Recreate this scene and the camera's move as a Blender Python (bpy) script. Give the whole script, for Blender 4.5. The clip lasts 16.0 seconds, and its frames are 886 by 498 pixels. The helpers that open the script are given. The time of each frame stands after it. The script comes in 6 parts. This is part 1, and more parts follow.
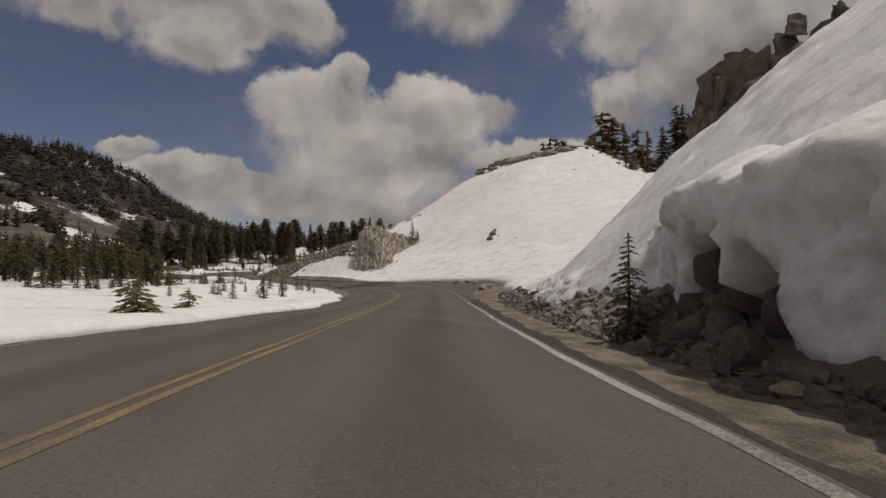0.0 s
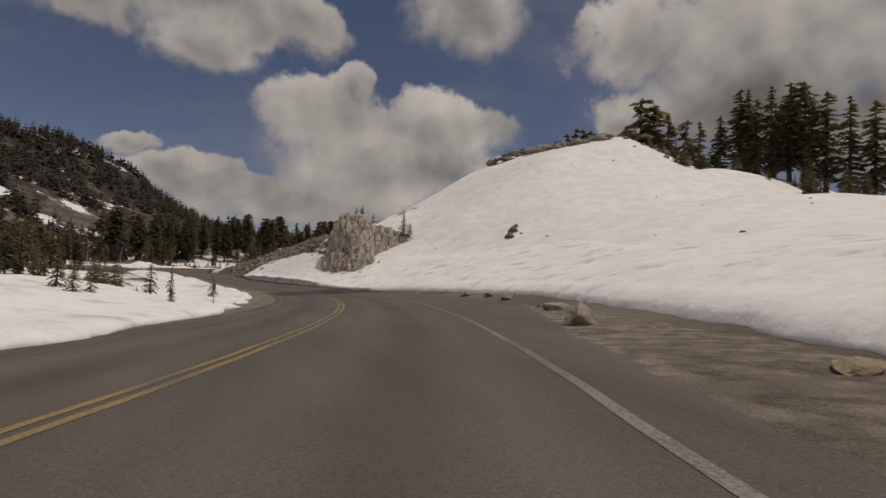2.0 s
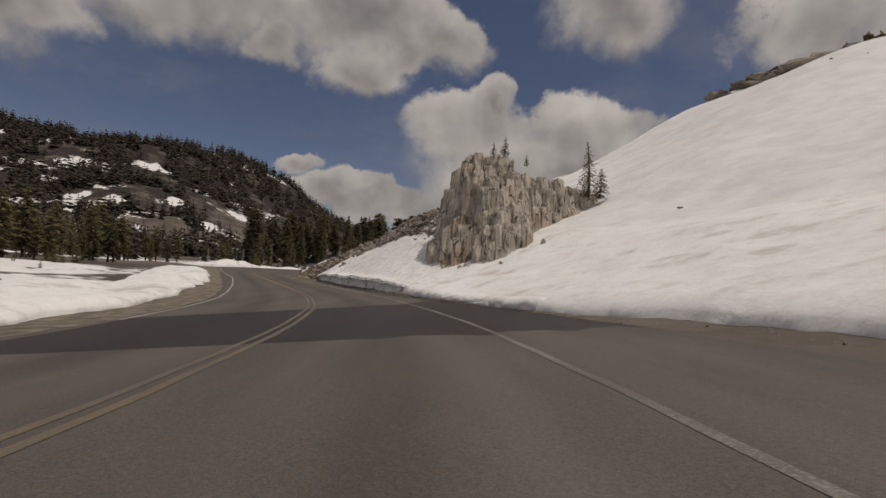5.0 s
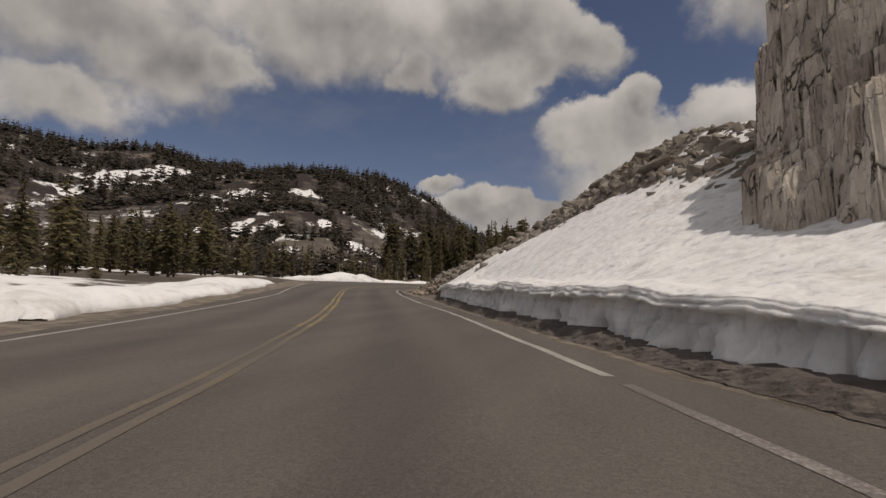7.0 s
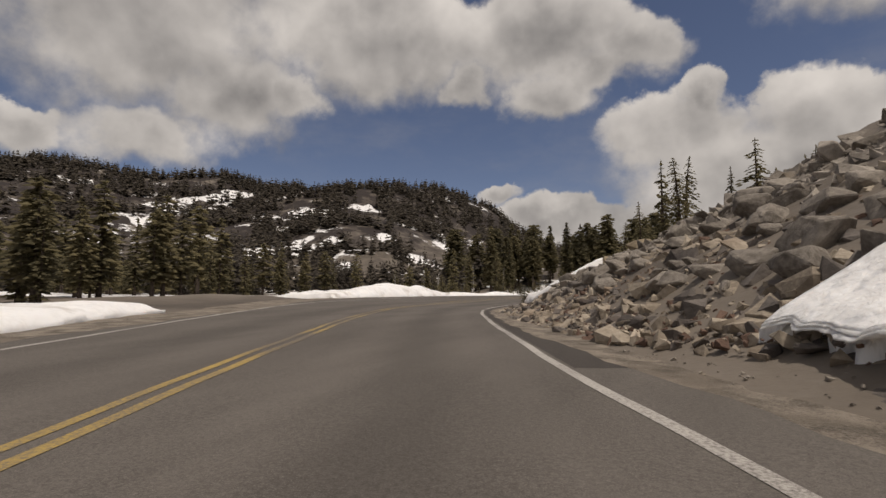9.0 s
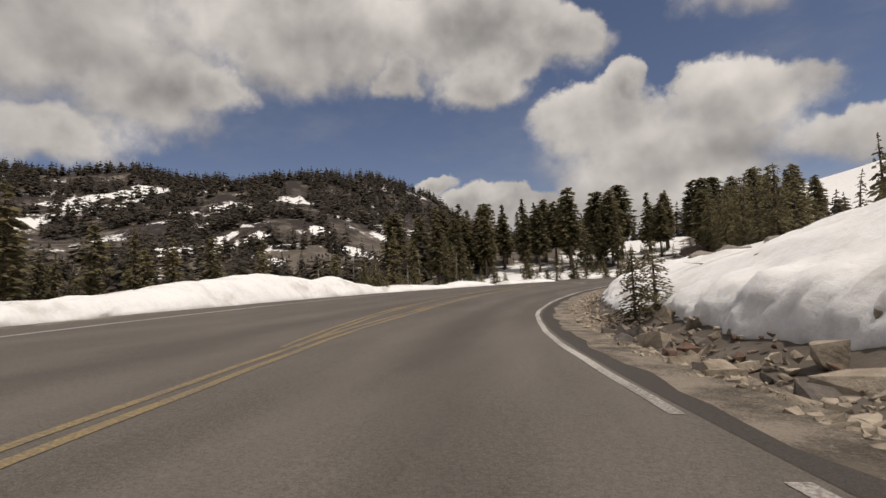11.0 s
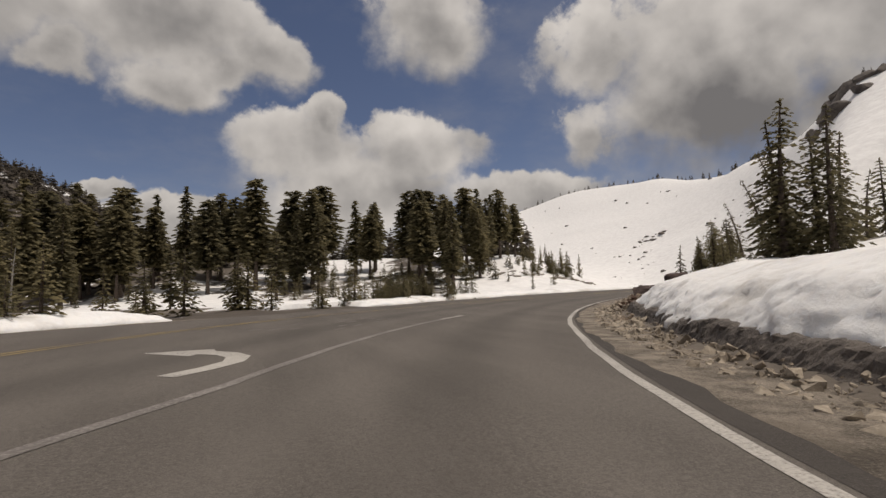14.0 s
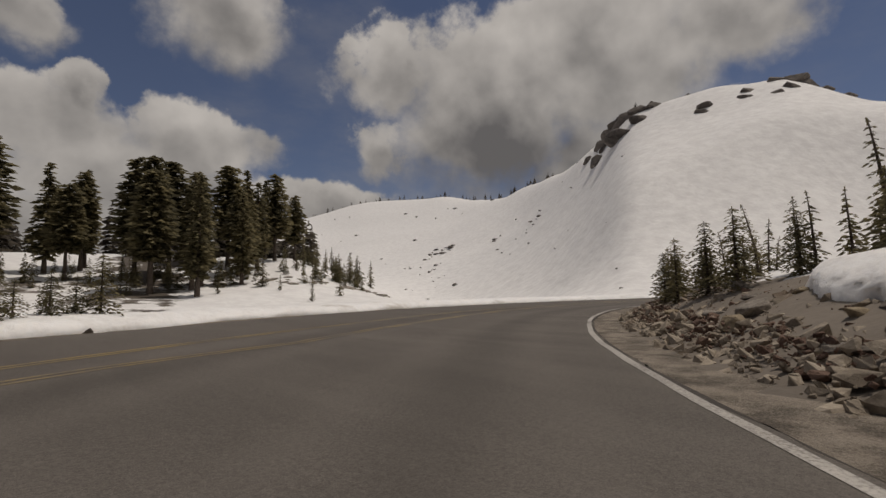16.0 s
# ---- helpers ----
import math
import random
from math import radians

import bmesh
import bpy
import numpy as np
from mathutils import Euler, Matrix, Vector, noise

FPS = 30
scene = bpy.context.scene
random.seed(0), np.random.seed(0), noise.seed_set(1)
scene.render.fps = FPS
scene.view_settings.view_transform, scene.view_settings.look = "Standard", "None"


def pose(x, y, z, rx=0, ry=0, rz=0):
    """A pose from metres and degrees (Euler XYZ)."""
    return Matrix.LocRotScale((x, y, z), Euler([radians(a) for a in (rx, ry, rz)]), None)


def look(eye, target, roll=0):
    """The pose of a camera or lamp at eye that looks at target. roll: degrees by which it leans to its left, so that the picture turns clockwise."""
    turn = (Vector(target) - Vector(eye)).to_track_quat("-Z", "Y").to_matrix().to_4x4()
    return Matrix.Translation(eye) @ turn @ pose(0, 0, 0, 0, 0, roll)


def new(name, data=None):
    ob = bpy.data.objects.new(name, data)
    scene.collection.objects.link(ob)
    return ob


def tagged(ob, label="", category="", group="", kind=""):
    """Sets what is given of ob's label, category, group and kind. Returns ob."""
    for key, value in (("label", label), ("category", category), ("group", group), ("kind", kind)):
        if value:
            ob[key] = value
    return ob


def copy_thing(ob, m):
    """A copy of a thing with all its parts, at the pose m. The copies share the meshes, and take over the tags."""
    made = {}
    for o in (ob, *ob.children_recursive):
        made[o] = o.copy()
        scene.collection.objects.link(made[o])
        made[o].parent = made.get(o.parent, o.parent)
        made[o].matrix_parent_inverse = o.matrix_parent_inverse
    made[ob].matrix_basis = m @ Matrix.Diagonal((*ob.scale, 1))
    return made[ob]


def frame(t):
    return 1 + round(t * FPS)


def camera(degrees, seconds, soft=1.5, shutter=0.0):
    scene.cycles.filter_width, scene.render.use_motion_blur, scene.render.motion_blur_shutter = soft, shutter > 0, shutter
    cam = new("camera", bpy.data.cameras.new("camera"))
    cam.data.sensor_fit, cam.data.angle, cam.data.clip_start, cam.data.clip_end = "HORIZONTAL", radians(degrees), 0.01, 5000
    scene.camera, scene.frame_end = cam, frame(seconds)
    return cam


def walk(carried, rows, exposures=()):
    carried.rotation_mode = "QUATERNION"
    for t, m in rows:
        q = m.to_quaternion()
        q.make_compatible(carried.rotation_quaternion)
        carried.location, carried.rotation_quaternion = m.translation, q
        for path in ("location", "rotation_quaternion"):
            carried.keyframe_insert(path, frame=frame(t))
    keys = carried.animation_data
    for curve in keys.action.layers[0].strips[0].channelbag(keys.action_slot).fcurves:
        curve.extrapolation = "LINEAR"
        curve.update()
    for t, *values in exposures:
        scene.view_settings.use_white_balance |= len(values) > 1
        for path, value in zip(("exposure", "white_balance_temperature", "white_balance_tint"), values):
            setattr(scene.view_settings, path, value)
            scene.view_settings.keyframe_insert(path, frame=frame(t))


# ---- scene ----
# ---------------------------------------------------------------- camera
cam = camera(81.4, 16.0, 1.5)
PATH = [
    (0.0, 0.0, 0.0, 0.0, -17.58, 1.61, -0.06),
    (0.5, 1.693, 5.669, -0.252, -18.23, 1.93, -0.3),
    (1.0, 3.447, 11.411, -0.483, -18.54, 2.11, -0.21),
    (1.5, 5.224, 17.227, -0.681, -18.5, 2.6, -1.47),
    (2.0, 6.985, 23.124, -0.832, -18.06, 2.96, -3.16),
    (2.5, 8.644, 29.105, -0.975, -16.8, 2.81, -4.09),
    (3.0, 10.098, 35.177, -1.129, -14.64, 2.83, -4.29),
    (3.5, 11.29, 41.331, -1.28, -12.11, 2.85, -4.35),
    (4.0, 12.176, 47.55, -1.428, -9.19, 2.89, -4.29),
    (4.5, 12.713, 53.814, -1.572, -5.94, 2.93, -4.11),
    (5.0, 12.868, 60.094, -1.709, -2.41, 3.0, -3.85),
    (5.5, 12.615, 66.361, -1.838, 1.34, 3.1, -3.54),
    (6.0, 11.932, 72.58, -1.954, 5.31, 3.23, -3.16),
    (6.5, 10.825, 78.72, -2.048, 9.25, 3.49, -2.97),
    (7.0, 9.294, 84.752, -2.11, 13.24, 3.79, -2.59),
    (7.5, 7.421, 90.67, -2.158, 16.39, 3.77, -1.61),
    (8.0, 5.328, 96.5, -2.176, 18.42, 4.38, -1.25),
    (8.5, 3.098, 102.267, -2.136, 19.73, 4.76, -0.78),
    (9.0, 0.802, 107.996, -2.067, 20.32, 4.93, -0.17),
    (9.5, -1.483, 113.723, -1.99, 20.11, 4.9, 0.52),
    (10.0, -3.67, 119.485, -1.925, 19.0, 4.72, 1.26),
    (10.5, -5.66, 125.321, -1.887, 16.91, 4.39, 2.02),
    (11.0, -7.349, 131.26, -1.896, 13.83, 3.92, 2.8),
    (11.5, -8.659, 137.31, -1.928, 10.07, 4.0, 3.54),
    (12.0, -9.483, 143.469, -1.926, 5.29, 4.49, 3.37),
    (12.5, -9.66, 149.701, -1.881, -0.87, 4.77, 3.33),
    (13.0, -9.145, 155.933, -1.792, -7.19, 5.28, 2.9),
    (13.5, -7.941, 162.064, -1.658, -13.58, 5.53, 2.0),
    (14.0, -6.096, 168.005, -1.531, -19.63, 5.22, 1.89),
    (14.5, -3.705, 173.67, -1.432, -25.2, 5.06, 1.71),
    (15.0, -0.823, 178.966, -1.357, -30.88, 4.86, 1.41),
    (15.5, 2.528, 183.811, -1.266, -37.0, 5.41, 1.31),
    (16.0, 6.279, 188.147, -1.122, -43.12, 5.91, 0.89),
]
walk(cam, [(t, pose(x, y, z, 90.25 + p, r, w)) for t, x, y, z, w, p, r in PATH], [(t, e, 7060 - 10 * min(t, 12), 15.5 - 0.2 * min(t, 12)) for t, e in ((0.0, -0.55), (3.0, -0.62), (5.5, -0.5), (8.0, -0.2), (11.0, 0.05), (13.4, 0.02), (15.0, -0.42), (16.0, -0.6))])

# ---------------------------------------------------------------- sun and sky
SUN_AZ, SUN_EL = 112.0, 69.0
sun = new("sun", bpy.data.lights.new("sun", "SUN"))
sun.data.energy, sun.data.angle, sun.data.color = 2.65, radians(0.6), (1.0, 0.95, 0.87)
sun.matrix_world = look((0, 0, 0), (-math.sin(radians(SUN_AZ)) * math.cos(radians(SUN_EL)), -math.cos(radians(SUN_AZ)) * math.cos(radians(SUN_EL)), -math.sin(radians(SUN_EL))))

# clouds: azimuth, elevation, half width, half height in degrees
CLOUDS = [
    (-52, 26, 14, 10), (-43, 20, 8, 6), (-36.8, 20.3, 4.2, 2.8), (-51, 15, 8, 3.2), (-28, 27.2, 18, 6.6), (-10, 26.8, 13.5, 5.4), (1, 25, 5.5, 3.8),
    (-8, 21.4, 5.6, 3.0), (-18, 22.6, 4.4, 2.4), (-4, 23.5, 4, 2.4), (19, 29, 8, 5), (4.8, 16.2, 7.5, 4.6), (7.4, 19.4, 2.8, 3.0), (17.5, 16.2, 8, 4.6), (11, 11.5, 13, 5.5),
    (-9, 8.2, 10, 2.4), (4, 7, 14, 3.4), (-14, 11.3, 3.6, 1.5), (37, 25, 5, 5), (49, 21, 13, 11), (36.5, 17.5, 4.6, 3.4), (61, 25, 14, 9), (74, 26.5, 8, 5), (66, 14, 15, 7), (-60, 14.5, 4, 2.5), (30, 11, 10, 3),
]


class Graph:
    """A small writer of node trees."""

    def __init__(self, tree, fresh=True):
        self.tree = tree
        if fresh:
            tree.nodes.clear()

    def add(self, kind, *links, operation="", clamp=False, data_type="", interpolation="", attribute=""):
        n = self.tree.nodes.new(kind)
        if operation:
            n.operation = operation
        if clamp:
            n.use_clamp = True
        if data_type:
            n.data_type = data_type
        if interpolation:
            n.interpolation_type = interpolation
        if attribute:
            n.attribute_name = attribute
        for i, v in enumerate(links):
            if v is None:
                continue
            if isinstance(v, bpy.types.NodeSocket):
                self.tree.links.new(v, n.inputs[i])
            else:
                n.inputs[i].default_value = v
        return n

    def math(self, op, a, b=None, c=None, clamp=False):
        return self.add("ShaderNodeMath", a, b, c, operation=op, clamp=clamp).outputs[0]

    def noise(self, vec, scale, detail=4.0, rough=0.55):
        n = self.add("ShaderNodeTexNoise", vec)
        n.inputs["Scale"].default_value, n.inputs["Detail"].default_value, n.inputs["Roughness"].default_value = scale, detail, rough
        return n.outputs[0]

    def mix(self, fac, a, b):
        n = self.add("ShaderNodeMix", data_type="RGBA")
        for socket, v in ((n.inputs[0], fac), (n.inputs[6], a), (n.inputs[7], b)):
            if isinstance(v, bpy.types.NodeSocket):
                self.tree.links.new(v, socket)
            else:
                socket.default_value = v if isinstance(v, float) else (*v[:3], 1.0)
        return n.outputs[2]

    def ramp(self, fac, lo, hi):
        n = self.add("ShaderNodeMapRange", fac, lo, hi, 0.0, 1.0, interpolation="SMOOTHSTEP")
        return n.outputs[0]


world = bpy.data.worlds.new("sky")
scene.world = world
world.use_nodes = True
g = Graph(world.node_tree)
way = g.add("ShaderNodeTexCoord").outputs["Generated"]
xyz = g.add("ShaderNodeSeparateXYZ", way).outputs
az = g.math("DEGREES", g.math("ARCTAN2", xyz[0], xyz[1]))
el = g.math("DEGREES", g.math("ARCSINE", xyz[2]))
warp_a = g.noise(way, 8.0, 8.0, 0.60)
warp_b = g.noise(g.add("ShaderNodeVectorMath", way, (4.1, 7.7, 2.3), operation="ADD").outputs[0], 8.0, 7.0, 0.55)
az = g.math("MULTIPLY_ADD", g.math("SUBTRACT", warp_a, 0.5), 11.0, az)
el = g.math("MULTIPLY_ADD", g.math("SUBTRACT", warp_b, 0.5), 8.5, el)
thick = weight = lean = None
for ca, ce, wa, we in CLOUDS:
    du = g.math("MULTIPLY", g.math("SUBTRACT", az, float(ca)), 1.0 / wa)
    dv = g.math("MULTIPLY", g.math("SUBTRACT", el, float(ce)), 1.0 / we)
    blob = g.math("SUBTRACT", 1.0, g.math("SQRT", g.math("ADD", g.math("MULTIPLY", du, du), g.math("MULTIPLY", dv, dv))))
    w = g.math("POWER", g.math("MAXIMUM", g.math("ADD", blob, 0.35), 0.001), 2.0)
    thick = blob if thick is None else g.math("SMOOTH_MAX", thick, blob, 0.12)
    weight = w if weight is None else g.math("ADD", weight, w)
    lean = g.math("MULTIPLY", w, dv) if lean is None else g.math("MULTIPLY_ADD", w, dv, lean)
# how high in its own cloud each place lies: bright heads, grey bases
height = g.math("DIVIDE", lean, g.math("ADD", weight, 0.01))
# the rest of the sky, outside the view: broken cloud, thickened to add fill light
rest = g.math("MULTIPLY_ADD", g.math("SUBTRACT", g.noise(way, 2.2, 8.0, 0.55), 0.5), 3.0, 0.35)
side = g.ramp(xyz[1], 0.05, -0.35)
high = g.ramp(xyz[2], 0.56, 0.75)
side = g.math("MAXIMUM", side, high)
thick = g.math("ADD", g.math("MULTIPLY", thick, g.math("SUBTRACT", 1.0, side)), g.math("MULTIPLY", rest, side))
puffs = g.noise(way, 13.0, 7.0, 0.52)
toward = tuple(0.03 * c for c in (math.sin(radians(SUN_AZ)) * math.cos(radians(SUN_EL)), math.cos(radians(SUN_AZ)) * math.cos(radians(SUN_EL)), math.sin(radians(SUN_EL))))
beyond = g.noise(g.add("ShaderNodeVectorMath", way, toward, operation="ADD").outputs[0], 13.0, 7.0, 0.52)
thick = g.math("MULTIPLY_ADD", g.math("SUBTRACT", puffs, 0.5), 0.62, thick)
wisps = g.noise(way, 44.0, 6.0, 0.6)
thick = g.math("MULTIPLY_ADD", g.math("SUBTRACT", wisps, 0.5), 0.22, thick)
head = g.ramp(height, -0.1, 0.6)
cover = g.math("ADD", g.math("MULTIPLY", g.ramp(thick, -0.02, 0.20), head), g.math("MULTIPLY", g.ramp(thick, -0.16, 0.46), g.math("SUBTRACT", 1.0, head)))
soft = g.noise(way, 7.5, 3.5, 0.45)
soft_on = g.noise(g.add("ShaderNodeVectorMath", way, tuple(1.6 * q for q in toward), operation="ADD").outputs[0], 7.5, 3.5, 0.45)
lit = g.math("ADD", g.math("MULTIPLY", g.math("SUBTRACT", puffs, beyond), 0.42), g.math("MULTIPLY_ADD", g.math("SUBTRACT", soft, soft_on), 1.25, 0.58))
lit = g.math("MULTIPLY_ADD", g.math("MINIMUM", g.math("MAXIMUM", height, -0.9), 0.9), 0.26, lit)
depth = g.math("MULTIPLY_ADD", g.math("SUBTRACT", g.noise(way, 3.4, 4.0, 0.5), 0.5), 1.0, g.ramp(thick, 0.25, 1.0))
lit = g.math("SUBTRACT", lit, g.math("MULTIPLY", g.ramp(depth, 0.0, 1.1), 0.16))
# the deep grey belly of the great cloud to the east
du = g.math("MULTIPLY", g.math("SUBTRACT", az, 51.0), 1.0 / 21.0)
dv = g.math("MULTIPLY", g.math("SUBTRACT", el, 14.5), 1.0 / 9.5)
belly = g.ramp(g.math("SQRT", g.math("ADD", g.math("MULTIPLY", du, du), g.math("MULTIPLY", dv, dv))), 1.05, 0.3)
lit = g.math("SUBTRACT", lit, g.math("MULTIPLY", belly, 0.30), None, True)
cloud = g.mix(lit, (0.17, 0.17, 0.175), (0.68, 0.667, 0.645))
heaven = g.add("ShaderNodeTexSky")
heaven.sky_type, heaven.sun_disc = "NISHITA", False
heaven.sun_elevation, heaven.sun_rotation = radians(SUN_EL), radians(SUN_AZ)
heaven.altitude, heaven.air_density, heaven.dust_density, heaven.ozone_density = 2400.0, 1.0, 0.6, 1.2
air = heaven.outputs[0]
air = g.mix(1.0, air, (0.073, 0.066, 0.067))
world.node_tree.nodes[-1].blend_type = "MULTIPLY"
haze = g.ramp(xyz[2], 0.2, 0.0)
air = g.mix(g.math("MULTIPLY", haze, 0.55), air, (0.36, 0.39, 0.44))
veil = g.math("MULTIPLY", g.ramp(g.noise(g.add("ShaderNodeVectorMath", way, (1.0, 1.0, 2.2), operation="MULTIPLY").outputs[0], 3.1, 6.0, 0.6), 0.44, 0.74), 0.25)
air = g.mix(veil, air, (0.33, 0.335, 0.35))
back = g.add("ShaderNodeBackground", g.mix(cover, air, cloud), 1.0)
g.add("ShaderNodeOutputWorld", back.outputs[0])

# ---------------------------------------------------------------- materials


def surface(name, dark, light, scale=1.0, rough=0.85, bump=0.3, fine=30.0, grime=None, spread=(0.3, 0.7), per_object=0.0, metal=0.0):
    """A weathered surface: two colours in patches at one scale, grain at another, relief, and an optional third colour in stains."""
    m = bpy.data.materials.new(name)
    m.use_nodes = True
    g = Graph(m.node_tree)
    at = g.add("ShaderNodeTexCoord").outputs["Object"]
    patch = g.noise(at, scale, 6.0, 0.6)
    grain = g.noise(at, fine, 4.0, 0.65)
    fac = g.ramp(g.math("ADD", g.math("MULTIPLY", patch, 0.6), g.math("MULTIPLY", grain, 0.4)), *spread)
    if per_object:
        shift = g.math("FRACT", g.math("ADD", g.add("ShaderNodeObjectInfo").outputs["Random"], g.add("ShaderNodeNewGeometry").outputs["Random Per Island"]))
        fac = g.math("MULTIPLY_ADD", g.math("SUBTRACT", shift, 0.5), per_object, fac, clamp=True)
    col = g.mix(fac, dark, light)
    if grime:
        col = g.mix(g.ramp(g.noise(at, scale * 0.37, 5.0, 0.6), 0.52, 0.68), col, grime)
    bsdf = g.add("ShaderNodeBsdfPrincipled")
    m.node_tree.links.new(col, bsdf.inputs["Base Color"])
    bsdf.inputs["Roughness"].default_value, bsdf.inputs["Metallic"].default_value = rough, metal
    bsdf.inputs["Specular IOR Level"].default_value = 0.3
    relief = g.math("ADD", g.math("MULTIPLY", g.noise(at, fine * 0.4, 8.0, 0.65), 0.7), g.math("MULTIPLY", patch, 0.6))
    b = g.add("ShaderNodeBump", bump, 0.08)
    m.node_tree.links.new(relief, b.inputs["Height"])
    m.node_tree.links.new(b.outputs[0], bsdf.inputs["Normal"])
    g.add("ShaderNodeOutputMaterial", bsdf.outputs[0])
    return m


def snowy(m, depth):
    """Light spreads inside packed snow."""
    bsdf = next(n for n in m.node_tree.nodes if n.type == "BSDF_PRINCIPLED")
    bsdf.inputs["Subsurface Weight"].default_value = 0.6
    bsdf.inputs["Subsurface Radius"].default_value = (1.0, 0.95, 0.9)
    bsdf.inputs["Subsurface Scale"].default_value = depth
    return m


def paint(name, colour, under, wear):
    """Road paint, worn through to the asphalt."""
    m = bpy.data.materials.new(name)
    m.use_nodes = True
    g = Graph(m.node_tree)
    at = g.add("ShaderNodeTexCoord").outputs["Object"]
    worn = g.ramp(g.math("ADD", g.math("MULTIPLY", g.noise(at, 38.0, 5.0, 0.7), 0.6), g.math("MULTIPLY", g.noise(at, 0.5, 3.0), 0.4)), wear - 0.04, wear + 0.22)
    col = g.mix(worn, under, g.mix(g.noise(at, 6.0, 4.0), tuple(0.72 * c for c in colour), colour))
    bsdf = g.add("ShaderNodeBsdfPrincipled")
    m.node_tree.links.new(col, bsdf.inputs["Base Color"])
    bsdf.inputs["Roughness"].default_value = 0.7
    g.add("ShaderNodeOutputMaterial", bsdf.outputs[0])
    return m


def covered_ground():
    """Soil, scree and patchy snow; the share of snow is the mesh's own 'snow' value, the share of scrub its 'scrub'."""
    m = bpy.data.materials.new("snow_and_soil")
    m.use_nodes = True
    g = Graph(m.node_tree)
    at = g.add("ShaderNodeTexCoord").outputs["Object"]
    share = g.add("ShaderNodeAttribute", attribute="snow").outputs["Fac"]
    blotch = g.math("ADD", g.math("MULTIPLY", g.noise(at, 0.026, 8.0, 0.62), 0.75), g.math("MULTIPLY", g.noise(at, 0.35, 6.0, 0.6), 0.25))
    snow = g.ramp(g.math("MULTIPLY_ADD", g.math("SUBTRACT", blotch, 0.5), 2.4, share), 0.47, 0.56)
    soil = g.mix(g.ramp(g.noise(at, 0.06, 7.0, 0.6), 0.35, 0.65), (0.105, 0.088, 0.072), (0.22, 0.188, 0.155))
    soil = g.mix(g.ramp(g.noise(at, 1.7, 8.0, 0.7), 0.45, 0.75), soil, (0.19, 0.165, 0.14))
    scrub = g.add("ShaderNodeAttribute", attribute="scrub").outputs["Fac"]
    soil = g.mix(g.math("MULTIPLY", scrub, g.ramp(g.noise(at, 0.05, 6.0, 0.7), 0.30, 0.58)), soil, (0.036, 0.029, 0.027))
    white = g.mix(g.ramp(g.noise(at, 0.5, 7.0, 0.6), 0.3, 0.7), (0.74, 0.73, 0.73), (0.86, 0.855, 0.85))
    white = g.mix(g.math("MULTIPLY", g.ramp(g.noise(at, 2.5, 8.0, 0.75), 0.6, 0.8), 0.35), white, (0.52, 0.49, 0.45))
    bsdf = g.add("ShaderNodeBsdfPrincipled")
    m.node_tree.links.new(g.mix(snow, soil, white), bsdf.inputs["Base Color"])
    bsdf.inputs["Roughness"].default_value = 0.8
    bsdf.inputs["Specular IOR Level"].default_value = 0.2
    b = g.add("ShaderNodeBump", 0.4, 0.3)
    m.node_tree.links.new(g.math("ADD", g.noise(at, 0.8, 8.0, 0.55), g.math("MULTIPLY", g.noise(at, 0.16, 4.0), 2.5)), b.inputs["Height"])
    m.node_tree.links.new(b.outputs[0], bsdf.inputs["Normal"])
    g.add("ShaderNodeOutputMaterial", bsdf.outputs[0])
    return m


def asphalt_surface(name, dark, light, rough=0.85):
    """Old asphalt: stone grain, tyre-polished and stained bands, hairline blotches."""
    m = bpy.data.materials.new(name)
    m.use_nodes = True
    g = Graph(m.node_tree)
    at = g.add("ShaderNodeTexCoord").outputs["Object"]
    stones = g.math("ADD", g.math("MULTIPLY", g.noise(at, 110.0, 2.0, 0.7), 0.5), g.math("MULTIPLY", g.noise(at, 36.0, 4.0, 0.75), 0.5))
    band = g.noise(g.add("ShaderNodeVectorMath", at, (1.0, 0.16, 1.0), operation="MULTIPLY").outputs[0], 0.9, 5.0, 0.6)
    fac = g.math("ADD", g.math("MULTIPLY", stones, 0.75), g.math("MULTIPLY", band, 0.25))
    col = g.mix(g.ramp(fac, 0.36, 0.64), tuple(0.8 * q for q in dark), tuple(1.12 * q for q in light))
    col = g.mix(g.math("MULTIPLY", g.ramp(g.noise(at, 130.0, 2.0), 0.62, 0.72), 0.5), col, (0.27, 0.25, 0.225))
    col = g.mix(g.math("MULTIPLY", g.ramp(g.noise(at, 0.22, 5.0, 0.6), 0.55, 0.75), 0.35), col, dark)
    # oil-darkened middle of each lane, paler wheel tracks
    across = g.math("MULTIPLY_ADD", g.math("SUBTRACT", g.noise(at, 0.7, 4.0), 0.5), 0.5, g.add("ShaderNodeAttribute", attribute="across").outputs["Fac"])
    for middle in (-0.15, -3.6):
        off = g.math("ABSOLUTE", g.math("SUBTRACT", across, middle))
        col = g.mix(g.math("MULTIPLY", g.ramp(off, 0.55, 0.1), 0.28), col, tuple(0.55 * q for q in dark))
        col = g.mix(g.math("MULTIPLY", g.ramp(g.math("ABSOLUTE", g.math("SUBTRACT", off, 0.85)), 0.4, 0.05), 0.16), col, tuple(1.25 * q for q in light))
    bsdf = g.add("ShaderNodeBsdfPrincipled")
    m.node_tree.links.new(col, bsdf.inputs["Base Color"])
    bsdf.inputs["Roughness"].default_value = rough
    bsdf.inputs["Specular IOR Level"].default_value = 0.25
    b = g.add("ShaderNodeBump", 0.4, 0.01)
    m.node_tree.links.new(stones, b.inputs["Height"])
    m.node_tree.links.new(b.outputs[0], bsdf.inputs["Normal"])
    g.add("ShaderNodeOutputMaterial", bsdf.outputs[0])
    return m


